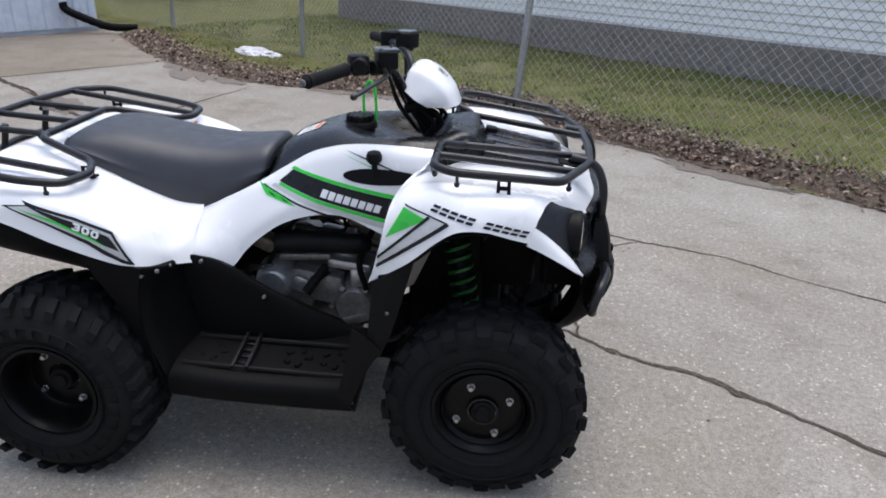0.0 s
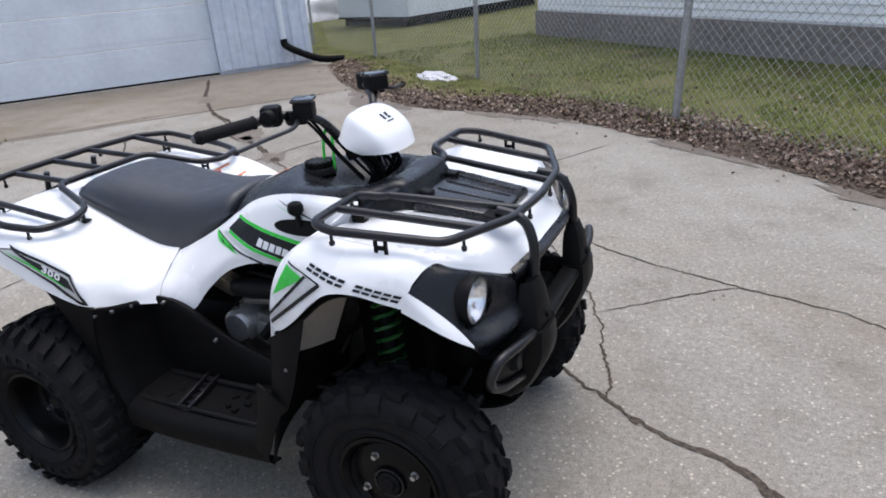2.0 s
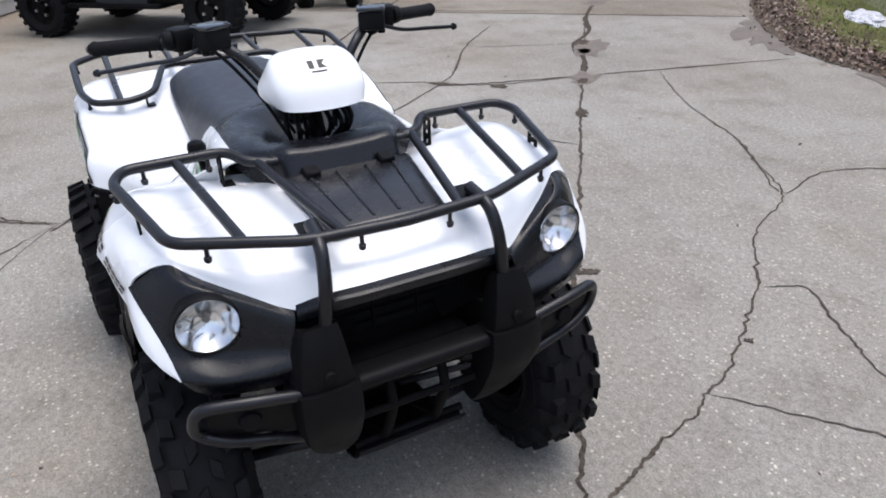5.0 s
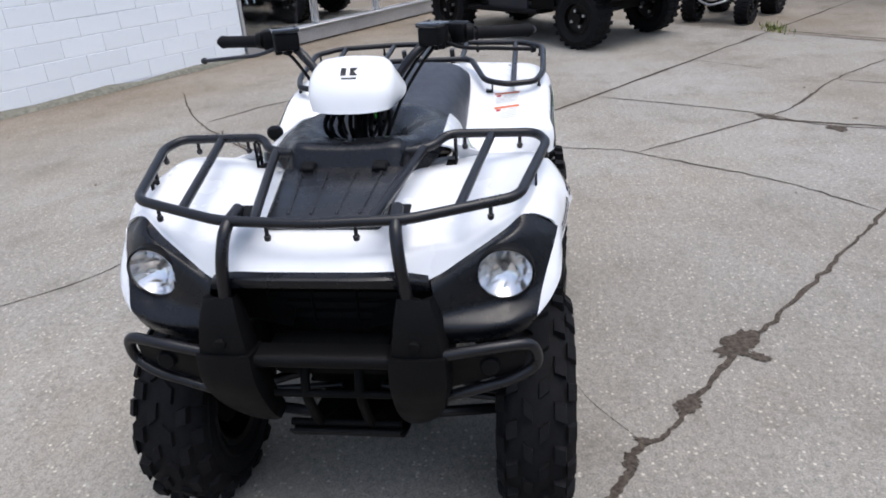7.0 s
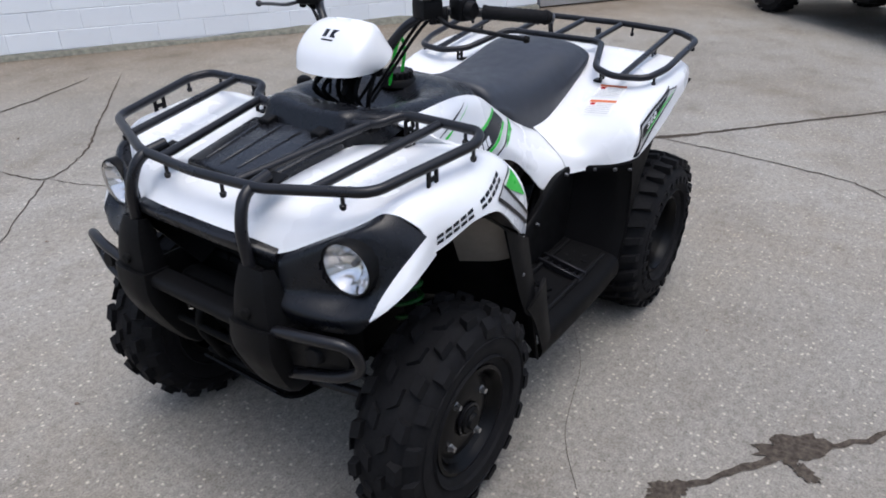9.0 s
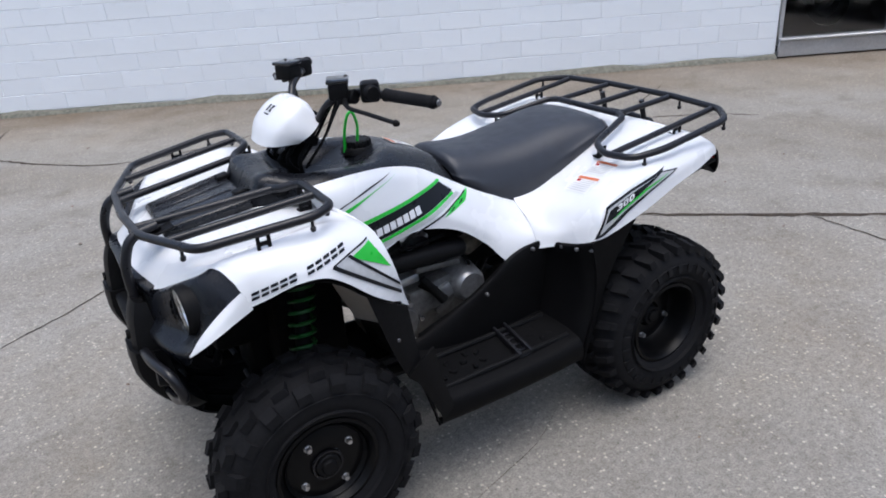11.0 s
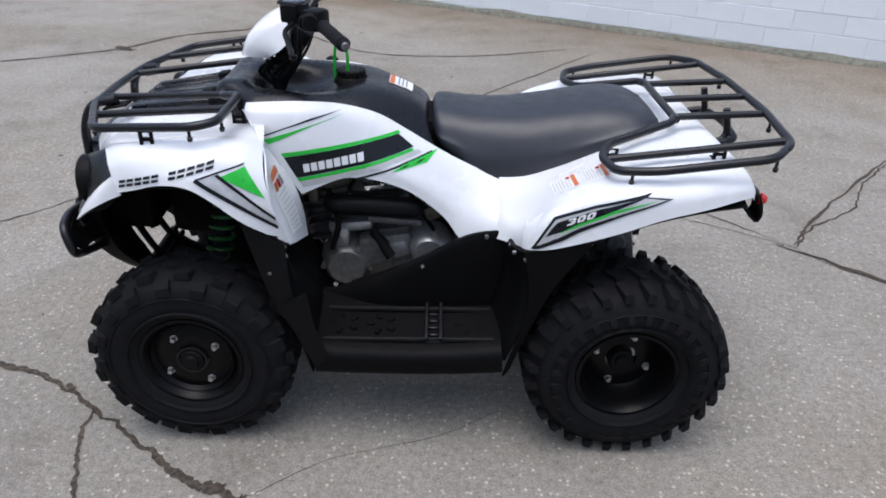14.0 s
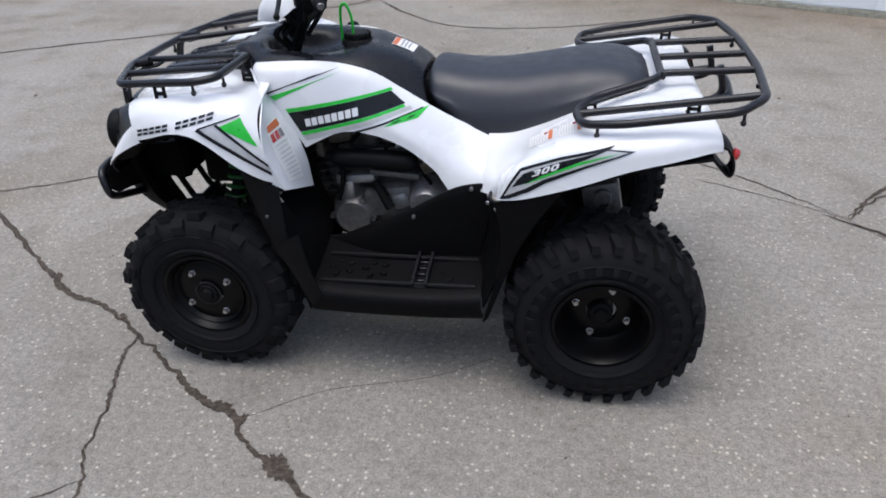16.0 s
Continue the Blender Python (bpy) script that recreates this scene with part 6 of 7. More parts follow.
            box(bm, (0.022, 0.014, 0.012), Matrix.Translation((x + 0.032 * math.cos(a), s * (0.405 + 0.032 * math.sin(a)), 0.342 - 0.012 * math.sin(a) * 0.3)) @ Matrix.Rotation(a, 4, "Z"), 0.003)
            part("tread_pad", bm, M_FOOT, well)
    for pts in ([(0.215, 0.350, 0.354), (-0.245, 0.350, 0.358)], [(0.215, 0.468, 0.333), (-0.250, 0.468, 0.340)]):
        bm = bmesh.new()
        tube(bm, flip(pts, s), 0.008, 8)
        part("floor_rib", bm, M_BLACKP, well)
    for x, y, z in ((-0.312, 0.501, 0.618), (-0.36, 0.500, 0.626), (0.335, 0.500, 0.560), (-0.225, 0.336, 0.590), (-0.05, 0.336, 0.49), (0.300, 0.470, 0.620), (-0.450, 0.496, 0.640)):
        bm = bmesh.new()
        cyl(bm, (x, s * (y - 0.008), z), (x, s * (y + 0.004), z), 0.0060, 0.0052, 12, 0.0012)
        part("body_screw", bm, M_SCREW, well)
    for y, z in ((0.330, 0.588), (0.400, 0.604), (0.462, 0.616)):
        bm = bmesh.new()
        cyl(bm, (-0.292, s * y, z), (-0.274 - 0.06 * (y - 0.33), s * y, z), 0.0060, 0.0052, 12, 0.0012)
        part("body_screw", bm, M_SCREW, well)

    # front suspension
    top, foot = Vector((0.475, s * 0.235, 0.735)), Vector((0.560, s * 0.345, 0.330))
    axis = foot - top
    bm = bmesh.new()
    cyl(bm, top, top + axis * 0.55, 0.021, None, 16, 0.003)
    cyl(bm, top + axis * 0.5, foot, 0.015, None, 14)
    for k in (0.12, 0.74):
        cyl(bm, top + axis * k, top + axis * (k + 0.025), 0.038, None, 20, 0.003)
    shock = part("shock_absorber", bm, M_DARK, atv, "shock absorber with a green coil spring")
    bm = bmesh.new()
    u = axis.normalized().orthogonal().normalized()
    v = axis.normalized().cross(u)
    coil = []
    for k in range(8 * 12 + 1):
        a = 2 * math.pi * k / 12
        coil.append(tuple(top + axis * (0.145 + 0.59 * k / 96) + (u * math.cos(a) + v * math.sin(a)) * 0.033))
    tube(bm, coil, 0.0058, 7)
    part("coil_spring", bm, M_SPRING, shock, "bright green coil spring")
    for pts in ([(0.690, 0.115, 0.300), (0.590, 0.400, 0.255)], [(0.470, 0.115, 0.300), (0.570, 0.400, 0.255)]):
        bm = bmesh.new()
        tube(bm, flip(pts, s), 0.014, 12)
        part("control_arm", bm, M_STEEL, atv)
    bm = bmesh.new()
    tube(bm, flip([(0.635, 0.05, 0.345), (0.640, 0.385, 0.315)], s), 0.009, 10)
    part("tie_rod", bm, M_STEEL, atv)
    bm = bmesh.new()
    cyl(bm, (0.582, s * 0.375, HUB), (0.582, s * 0.49, HUB), 0.034, None, 20, 0.004)
    cyl(bm, (0.582, s * 0.385, HUB), (0.582, s * 0.40, HUB), 0.085, None, 28, 0.003)
    cyl(bm, (0.575, s * 0.385, 0.235), (0.580, s * 0.365, 0.345), 0.020, None, 14)
    part("steering_knuckle", bm, M_DARK, atv)
    # frame rail and side tubes
    bm = bmesh.new()
    tube(bm, rounded(flip([(0.60, 0.12, 0.70), (0.42, 0.13, 0.42), (0.30, 0.14, 0.255), (-0.30, 0.15, 0.255), (-0.42, 0.14, 0.45), (-0.62, 0.14, 0.70), (-0.82, 0.14, 0.77)], s), 0.06, 5), 0.016, 12)
    part("frame_tube", bm, M_STEEL, atv)
    bm = bmesh.new()
    tube(bm, rounded(flip([(0.50, 0.10, 0.80), (0.10, 0.12, 0.80), (-0.30, 0.14, 0.66), (-0.70, 0.14, 0.80)], s), 0.06, 5), 0.016, 12)
    part("frame_tube", bm, M_STEEL, atv)

for a, b in (((0.47, -0.24, 0.735), (0.47, 0.24, 0.735)), ((0.58, -0.13, 0.70), (0.58, 0.13, 0.70)), ((-0.02, -0.50, 0.300), (-0.02, 0.50, 0.300)), ((0.15, -0.46, 0.285), (0.15, 0.46, 0.285)), ((-0.30, -0.15, 0.27), (-0.30, 0.15, 0.27))):
    bm = bmesh.new()
    cyl(bm, a, b, 0.014, None, 12)
    part("cross_tube", bm, M_STEEL, atv)
# added near-black boxes fill the front recess, standing in for its deep shade
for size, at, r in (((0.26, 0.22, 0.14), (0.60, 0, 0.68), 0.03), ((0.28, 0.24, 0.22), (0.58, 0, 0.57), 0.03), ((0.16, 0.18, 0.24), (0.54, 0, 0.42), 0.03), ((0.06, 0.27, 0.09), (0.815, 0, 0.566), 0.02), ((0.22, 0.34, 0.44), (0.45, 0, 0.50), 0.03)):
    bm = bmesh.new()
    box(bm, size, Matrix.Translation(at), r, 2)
    part("recess_filler", bm, M_DARK, atv)

# engine
bm = bmesh.new()
box(bm, (0.38, 0.26, 0.215), Matrix.Translation((0.03, 0, 0.3725)), 0.04, 3)
box(bm, (0.14, 0.20, 0.22), Matrix.Translation((0.225, 0, 0.55)) @ Matrix.Rotation(radians(14), 4, "Y"), 0.02, 2)
engine = part("engine", bm, M_ENGINE, atv, "dusty cast-aluminium engine")
for k in range(7):
    bm = bmesh.new()
    box(bm, (0.155, 0.235, 0.006), Matrix.Translation((0.218 + 0.005 * k, 0, 0.47 + 0.024 * k)) @ Matrix.Rotation(radians(14), 4, "Y"), 0.002)
    part("cooling_fin", bm, M_ENGINE, engine)
for s in (1, -1):
    bm = bmesh.new()
    cyl(bm, (0.182, s * 0.12, 0.405), (0.180, s * 0.208, 0.405), 0.084, 0.066, 32, 0.012)
    box(bm, (0.16, 0.06, 0.10), Matrix.Translation((0.06, s * 0.165, 0.46)) @ Matrix.Rotation(radians(10), 4, "Y"), 0.018, 2)
    part("crankcase_cover", bm, M_ENGINE, engine)
    bm = bmesh.new()
    cyl(bm, (-0.066, s * 0.12, 0.470), (-0.066, s * 0.225, 0.470), 0.066, 0.054, 32, 0.012)
    part("starter_cover", bm, M_CASE, engine, "bright round starter cover")
    for k, (x, z, dx, dz, turn) in enumerate(((0.165, 0.535, 0.13, 0.030, 6), (0.035, 0.560, 0.16, 0.022, -4), (0.020, 0.470, 0.05, 0.05, 20), (-0.020, 0.440, 0.16, 0.028, 32), (0.195, 0.500, 0.05, 0.06, 0))):
        bm = bmesh.new()
        box(bm, (dx, 0.075, dz), Matrix.Translation((x, s * (0.155 + 0.008 * (k % 3)), z)) @ Matrix.Rotation(radians(turn), 4, "Y"), 0.008, 2)
        part("casting_boss", bm, M_ENGINE if k % 2 else M_CASE, engine)
    for k in range(6):
        a = 2 * math.pi * k / 6
        bm = bmesh.new()
        cyl(bm, (0.181 + 0.070 * math.cos(a), s * 0.185, 0.405 + 0.070 * math.sin(a)), (0.181 + 0.070 * math.cos(a), s * 0.207, 0.405 + 0.070 * math.sin(a)), 0.008, None, 8)
        part("cover_bolt", bm, M_ZINC, engine)
    bm = bmesh.new()
    tube(bm, spline(flip([(0.228, 0.18, 0.612), (0.190, 0.215, 0.620), (0.100, 0.226, 0.624), (0.000, 0.226, 0.620), (-0.046, 0.215, 0.612)], s), 6), [0.012, 0.022, 0.027] + [0.030] * 19 + [0.027, 0.022, 0.012], 14)
    part("intake_duct", bm, M_BLACKP, engine)
    bm = bmesh.new()
    cyl(bm, (0.100, s * 0.205, 0.540), (0.044, s * 0.235, 0.462), 0.012, 0.016, 12)
    cyl(bm, (0.10, s * 0.19, 0.52), (0.06, s * 0.215, 0.49), 0.014, None, 10)
    part("linkage_rod", bm, M_DARK, engine)
    for x, y, z, dx, dz, turn in ((0.205, 0.150, 0.672, 0.080, 0.036, 12), (-0.095, 0.185, 0.606, 0.090, 0.044, 24), (0.270, 0.165, 0.635, 0.030, 0.050, 0)):
        bm = bmesh.new()
        box(bm, (dx, 0.06, dz), Matrix.Translation((x, s * y, z)) @ Matrix.Rotation(radians(turn), 4, "Y"), 0.010, 2)
        part("engine_bracket", bm, M_BRACKET, engine)
    for k, pts in enumerate(([(0.24, 0.15, 0.66), (0.20, 0.20, 0.56), (0.22, 0.21, 0.47)], [(0.02, 0.16, 0.69), (-0.04, 0.20, 0.60), (-0.08, 0.19, 0.53)], [(0.12, 0.12, 0.70), (0.16, 0.21, 0.66), (0.02, 0.22, 0.67)])):
        bm = bmesh.new()
        tube(bm, spline(flip(pts, s), 6), 0.006 if k else 0.009, 8)
        part("engine_hose", bm, M_DARK, engine)
bm = bmesh.new()
tube(bm, spline([(0.22, -0.06, 0.56), (0.28, -0.13, 0.50), (0.24, -0.185, 0.40), (0.05, -0.195, 0.33), (-0.25, -0.185, 0.35), (-0.45, -0.22, 0.50)], 6), 0.020, 14)
part("exhaust_pipe", bm, M_ENGINE, engine, "stained steel exhaust pipe")
bm = bmesh.new()
box(bm, (0.40, 0.20, 0.16), Matrix.Translation((0.06, 0, 0.76)), 0.03, 2)
box(bm, (0.30, 0.22, 0.22), Matrix.Translation((-0.24, 0, 0.58)), 0.03, 2)
part("airbox", bm, M_DARK, atv)
# rear end
bm = bmesh.new()
cyl(bm, (REAR_AXLE, -0.46, HUB), (REAR_AXLE, 0.46, HUB), 0.030, None, 20)
part("rear_axle", bm, M_DARK, atv)
bm = bmesh.new()
box(bm, (0.34, 0.12, 0.13), Matrix.Translation((-0.43, 0.03, 0.31)), 0.03, 2)
cyl(bm, (REAR_AXLE, -0.10, HUB), (REAR_AXLE, 0.10, HUB), 0.085, None, 26, 0.012)
part("swing_arm", bm, M_DARK, atv)
bm = bmesh.new()
cyl(bm, (-0.50, 0.02, 0.66), (-0.56, 0.02, 0.36), 0.026, None, 14)
part("rear_shock", bm, M_DARK, atv)
bm = bmesh.new()
box(bm, (0.11, 0.07, 0.14), Matrix.Translation((-0.605, 0.22, 0.515)) @ Matrix.Rotation(radians(12), 4, "Y"), 0.016, 2)
cyl(bm, (-0.60, 0.22, 0.545), (-0.60, 0.275, 0.545), 0.028, None, 16, 0.004)
part("brake_caliper", bm, M_ENGINE, atv, "cast aluminium brake caliper")
bm = bmesh.new()
cyl(bm, (-0.86, -0.26, 0.640), (-0.46, -0.26, 0.560), 0.072, None, 24, 0.012)
part("muffler", bm, M_DARK, atv)
for s in (1, -1):
    bm = bmesh.new()
    rows = [flip(r, s) for r in [[(-0.852, 0.462, 0.800), (-0.856, 0.420, 0.806), (-0.858, 0.370, 0.806)], [(-0.882, 0.458, 0.790), (-0.890, 0.418, 0.792), (-0.890, 0.370, 0.790)], [(-0.905, 0.448, 0.735), (-0.912, 0.412, 0.735), (-0.912, 0.370, 0.735)], [(-0.892, 0.440, 0.708), (-0.895, 0.410, 0.708), (-0.895, 0.370, 0.708)], [(-0.835, 0.440, 0.768), (-0.838, 0.412, 0.768), (-0.838, 0.370, 0.768)]]]
    skin(bm, rows if s > 0 else rows[::-1], 0.006, 3, 3)
    tail = part("tail_lamp_bracket", bm, M_BLACKP, atv)
    bm = bmesh.new()
    cyl(bm, (-0.896, s * 0.424, 0.768), (-0.912, s * 0.426, 0.764), 0.016, 0.014, 16, 0.003)
    part("tail_reflector", bm, M_REDLENS, tail, "small red reflector")

# ---- decals, laid on the panels ----


def surface(rows, nu=6, nv=5):
    g = sheet(rows, nu, nv)
    a, b, c, d = g[:-1, :-1], g[1:, :-1], g[1:, 1:], g[:-1, 1:]
    return np.concatenate([np.stack([a, b, c], 2).reshape(-1, 3, 3), np.stack([a, c, d], 2).reshape(-1, 3, 3)])


def on_surface(tris, u, v, ax, iu, iv, sign):
    """The farthest place along the axis ax over (u, v), or the nearest triangle's plane."""
    p, q, r = tris[:, 0], tris[:, 1], tris[:, 2]
    d = (q[:, iv] - r[:, iv]) * (p[:, iu] - r[:, iu]) + (r[:, iu] - q[:, iu]) * (p[:, iv] - r[:, iv])
    d = np.where(np.abs(d) < 1e-12, 1e-12, d)
    w0 = ((q[:, iv] - r[:, iv]) * (u - r[:, iu]) + (r[:, iu] - q[:, iu]) * (v - r[:, iv])) / d
    w1 = ((r[:, iv] - p[:, iv]) * (u - r[:, iu]) + (p[:, iu] - r[:, iu]) * (v - r[:, iv])) / d
    w2 = 1 - w0 - w1
    inside = (w0 > -0.01) & (w1 > -0.01) & (w2 > -0.01)
    h = w0 * p[:, ax] + w1 * q[:, ax] + w2 * r[:, ax]
    if inside.any():
        return sign * (h[inside] * sign).max()
    k = np.argmin((tris[:, :, iu].mean(1) - u) ** 2 + (tris[:, :, iv].mean(1) - v) ** 2)
    return tris[k, :, ax].mean()


def decal(polys, tris, material, parent, name="decal", s=1, lift=0.0016, axis="y", label="", cell=0.018, least=None):
    """Thin vinyl: polygons of (x, z), or (x, y) where they lie from above, pressed on a panel."""
    ax, iu, iv = {"x": (0, 1, 2), "y": (1, 0, 2), "z": (2, 0, 1)}[axis]
    bm = bmesh.new()
    for poly in polys:
        f = bm.faces.new([bm.verts.new((u, v, 0)) for u, v in poly])
        bmesh.ops.triangulate(bm, faces=[f])
    for _ in range(4):
        long = [e for e in bm.edges if e.calc_length() > cell]
        if not long:
            break
        bmesh.ops.subdivide_edges(bm, edges=long, cuts=1)
        bmesh.ops.triangulate(bm, faces=bm.faces[:])
    sign = s if axis == "y" else 1
    for vert in bm.verts:
        u, v = vert.co.x, vert.co.y
        h = on_surface(tris, u, v, ax, iu, iv, sign) + sign * lift
        if least and abs(h) < least:
            h = sign * least
        vert.co = {"x": (h, u, v), "y": (u, h, v), "z": (u, v, h)}[axis]
    bmesh.ops.recalc_face_normals(bm, faces=bm.faces[:])
    return part(name, bm, material, parent, label)


def band(b0, b1, a0, a1, left, right):
    """A strip of a striped decal between two slanting ends."""
    L = lambda b: np.array(left[0]) * (1 - b) + np.array(left[1]) * b
    R = lambda b: np.array(right[0]) * (1 - b) + np.array(right[1]) * b
    pt = lambda a, b: tuple(L(b) * (1 - a) + R(b) * a)
    return [pt(a0, b0), pt(a1, b0), pt(a1, b1), pt(a0, b1)]


def word(n, x0, z0, x1, z1, h, s, lean=0.2, gaps=()):
    """Plain slanted blocks in place of a maker's lettering, from (x0, z0) to (x1, z1)."""
    out = []
    d = np.array((x1 - x0, z1 - z0)) / n
    up = np.array((-d[1], d[0]))
    up = up / np.linalg.norm(up) * h * (1 if up[1] > 0 else -1)
    for k in range(n):
        if k in gaps:
            continue
        p = np.array((x0, z0)) + d * k
        w = d * 0.80
        sh = d * lean
        out.append([tuple(p), tuple(p + w), tuple(p + w + up + sh), tuple(p + up + sh)])
    return out


DIGIT_3 = [[(0, 0), (0.8, 0), (1, 0.2), (1, 0.25), (0, 0.25)], [(0.65, 0.25), (1, 0.25), (1, 0.42), (0.9, 0.5), (0.65, 0.5)], [(0.3, 0.4), (0.9, 0.4), (0.9, 0.6), (0.3, 0.6)], [(0.65, 0.5), (0.9, 0.5), (1, 0.58), (1, 0.75), (0.65, 0.75)], [(0, 0.75), (1, 0.75), (1, 0.8), (0.8, 1), (0, 1)]]
DIGIT_0 = [[(0.2, 0), (0.8, 0), (1, 0.25), (0, 0.25)], [(0, 0.25), (0.33, 0.25), (0.33, 0.75), (0, 0.75)], [(0.67, 0.25), (1, 0.25), (1, 0.75), (0.67, 0.75)], [(0, 0.75), (1, 0.75), (0.8, 1), (0.2, 1)]]


def uv_decal(rows, u0, u1, v0, v1, material, parent, name, lift, label="", flipn=1.0, n=8):
    """A rectangle of vinyl in the panel's own grid, u down its rows and v along them, both from 0 to 1."""
    g = sheet(rows, 6, 6)
    du, dv = np.gradient(g, axis=0), np.gradient(g, axis=1)
    nr = np.cross(du, dv)
    nr /= np.linalg.norm(nr, axis=2, keepdims=True)
    R, C = g.shape[:2]

    def at(u, v):
        a, b = u * (R - 1), v * (C - 1)
        i, j = min(int(a), R - 2), min(int(b), C - 2)
        a, b = a - i, b - j
        w = lambda q: (q[i, j] * (1 - a) + q[i + 1, j] * a) * (1 - b) + (q[i, j + 1] * (1 - a) + q[i + 1, j + 1] * a) * b
        return w(g) + w(nr) * lift * flipn
    bm = bmesh.new()
    vs = [[bm.verts.new(at(u0 + (u1 - u0) * i / n, v0 + (v1 - v0) * j / n)) for j in range(n + 1)] for i in range(n + 1)]
    for i in range(n):
        for j in range(n):
            bm.faces.new((vs[i][j], vs[i + 1][j], vs[i + 1][j + 1], vs[i][j + 1]))
    return part(name, bm, material, parent, label)


hood_rows, rear_rows = [both(r) for r in HOOD], [both(r) for r in REAR]
S_HOOD, S_REAR = surface(hood_rows), surface(rear_rows)
LEFT_END, RIGHT_END = ((0.336, 0.788), (0.274, 0.676)), ((0.021, 0.846), (-0.060, 0.780))
for s in (1, -1):
    S_PANEL = surface([flip(r, s) for r in PANEL])
    p = panels[s]
    B = lambda b0, b1, a0, a1: band(b0, b1, a0, a1, LEFT_END, RIGHT_END)
    decal([B(0.0, 0.10, 0.0, 0.99)], S_PANEL, M_GREEN, p, s=s)
    decal([B(0.105, 0.62, 0.0, 0.97)], S_PANEL, M_INK, p, s=s, lift=0.0014)
    decal([B(0.63, 0.72, 0.0, 0.95)], S_PANEL, M_GREEN, p, s=s)
    decal([B(0.735, 0.86, 0.0, 0.98)], S_PANEL, M_SILVER, p, s=s)
    decal([B(0.93, 0.985, 0.42, 1.04)], S_PANEL, M_INK, p, s=s)
    decal([[(0.040, 0.744), (0.004, 0.764), (-0.086, 0.790), (-0.056, 0.762)]], S_PANEL, M_GREEN, p, s=s)
    decal([[(0.018, 0.752), (0.004, 0.759), (-0.012, 0.763), (0.002, 0.755)], [(-0.022, 0.761), (-0.036, 0.769), (-0.052, 0.773), (-0.040, 0.765)]], S_PANEL, M_INK, p, s=s, lift=0.0024)
    decal([[(0.380, 0.824), (0.367, 0.812), (0.250, 0.864), (0.160, 0.896)]], S_PANEL, M_GREEN, p, s=s)
    decal([[(0.392, 0.833), (0.388, 0.829), (0.255, 0.882), (0.170, 0.904)]], S_PANEL, M_INK, p, s=s, lift=0.0022)
    if s > 0:
        blocks = word(8, 0.276, 0.737, 0.108, 0.778, 0.023, s, 0.15)
    else:
        blocks = word(8, 0.108, 0.778, 0.276, 0.737, 0.023, s, 0.15)
    for blk in blocks:
        decal([blk], S_PANEL, M_WHITE, p, "maker_mark", s, 0.0026, label="white block of the maker's mark")
    # fender: triangle and name bars
    decal([[(0.482, 0.819), (0.434, 0.829), (0.308, 0.706), (0.308, 0.684)]], S_HOOD, M_SILVER, cowl, s=s)
    decal([[(0.432, 0.822), (0.374, 0.843), (0.330, 0.766)]], S_HOOD, M_GREEN, cowl, s=s, lift=0.0028)
    decal([[(0.442, 0.827), (0.434, 0.830), (0.310, 0.716), (0.309, 0.706)]], S_HOOD, M_INK, cowl, s=s, lift=0.0030)
    decal([[(0.490, 0.817), (0.478, 0.820), (0.306, 0.691), (0.306, 0.680)]], S_HOOD, M_INK, cowl, s=s, lift=0.0026)
    decal([[(0.488, 0.817), (0.484, 0.822), (0.376, 0.850), (0.377, 0.846)]], S_HOOD, M_INK, cowl, s=s, lift=0.0026)
    if s > 0:
        blocks = word(11, 0.676, 0.787, 0.440, 0.844, 0.0165, s, 0.30, (5,))
    else:
        blocks = word(11, 0.440, 0.844, 0.676, 0.787, 0.0165, s, 0.30, (5,))
    for blk in blocks:
        a, b, c, d = (np.array(q) for q in blk)
        mix = lambda k: [tuple(a + (d - a) * k), tuple(b + (c - b) * k)]
        decal([mix(k) + mix(k + 0.38)[::-1] for k in (0.0, 0.62)], S_HOOD, M_INK, cowl, "model_mark", s, 0.0026, label="dark bars of the model mark")
    # rear fender: number decal
    fit = dict(s=s, cell=0.010)
    decal([[(-0.322, 0.650), (-0.350, 0.705), (-0.372, 0.735), (-0.470, 0.770), (-0.606, 0.806), (-0.592, 0.796), (-0.655, 0.795), (-0.540, 0.749), (-0.440, 0.703), (-0.395, 0.675), (-0.350, 0.657)]], S_REAR, M_INK, rear_body, lift=0.003, least=0.452, **fit)
    decal([[(-0.334, 0.662), (-0.355, 0.700), (-0.376, 0.729), (-0.470, 0.763), (-0.585, 0.794), (-0.638, 0.792), (-0.535, 0.754), (-0.434, 0.712), (-0.388, 0.685), (-0.350, 0.669)]], S_REAR, M_SILVER, rear_body, lift=0.004, least=0.453, **fit)
    decal([[(-0.354, 0.688), (-0.366, 0.706), (-0.382, 0.724), (-0.470, 0.759), (-0.597, 0.799), (-0.530, 0.768), (-0.430, 0.720), (-0.392, 0.700)]], S_REAR, M_INK, rear_body, lift=0.005, least=0.454, **fit)
    decal([[(-0.384, 0.696), (-0.430, 0.723), (-0.520, 0.763), (-0.620, 0.792), (-0.515, 0.754), (-0.425, 0.714)]], S_REAR, M_GREEN, rear_body, lift=0.006, least=0.455, **fit)
    num = []
    for k, glyph in enumerate((DIGIT_3, DIGIT_0, DIGIT_0)):
        for poly in glyph:
            pts = []
            for gx, gz in poly:
                t = (k * 1.2 + gx) * 0.0190
                t = t if s > 0 else 0.0646 - t
                hx = -0.406 - t - (gz - 0.5) * 0.005 * s
                pts.append((hx, 0.7175 + 0.38 * t + gz * 0.0172))
            num.append(pts)
    decal(num, S_REAR, M_WHITE, rear_body, "number_decal", s, 0.007, label="white number 300", least=0.456)
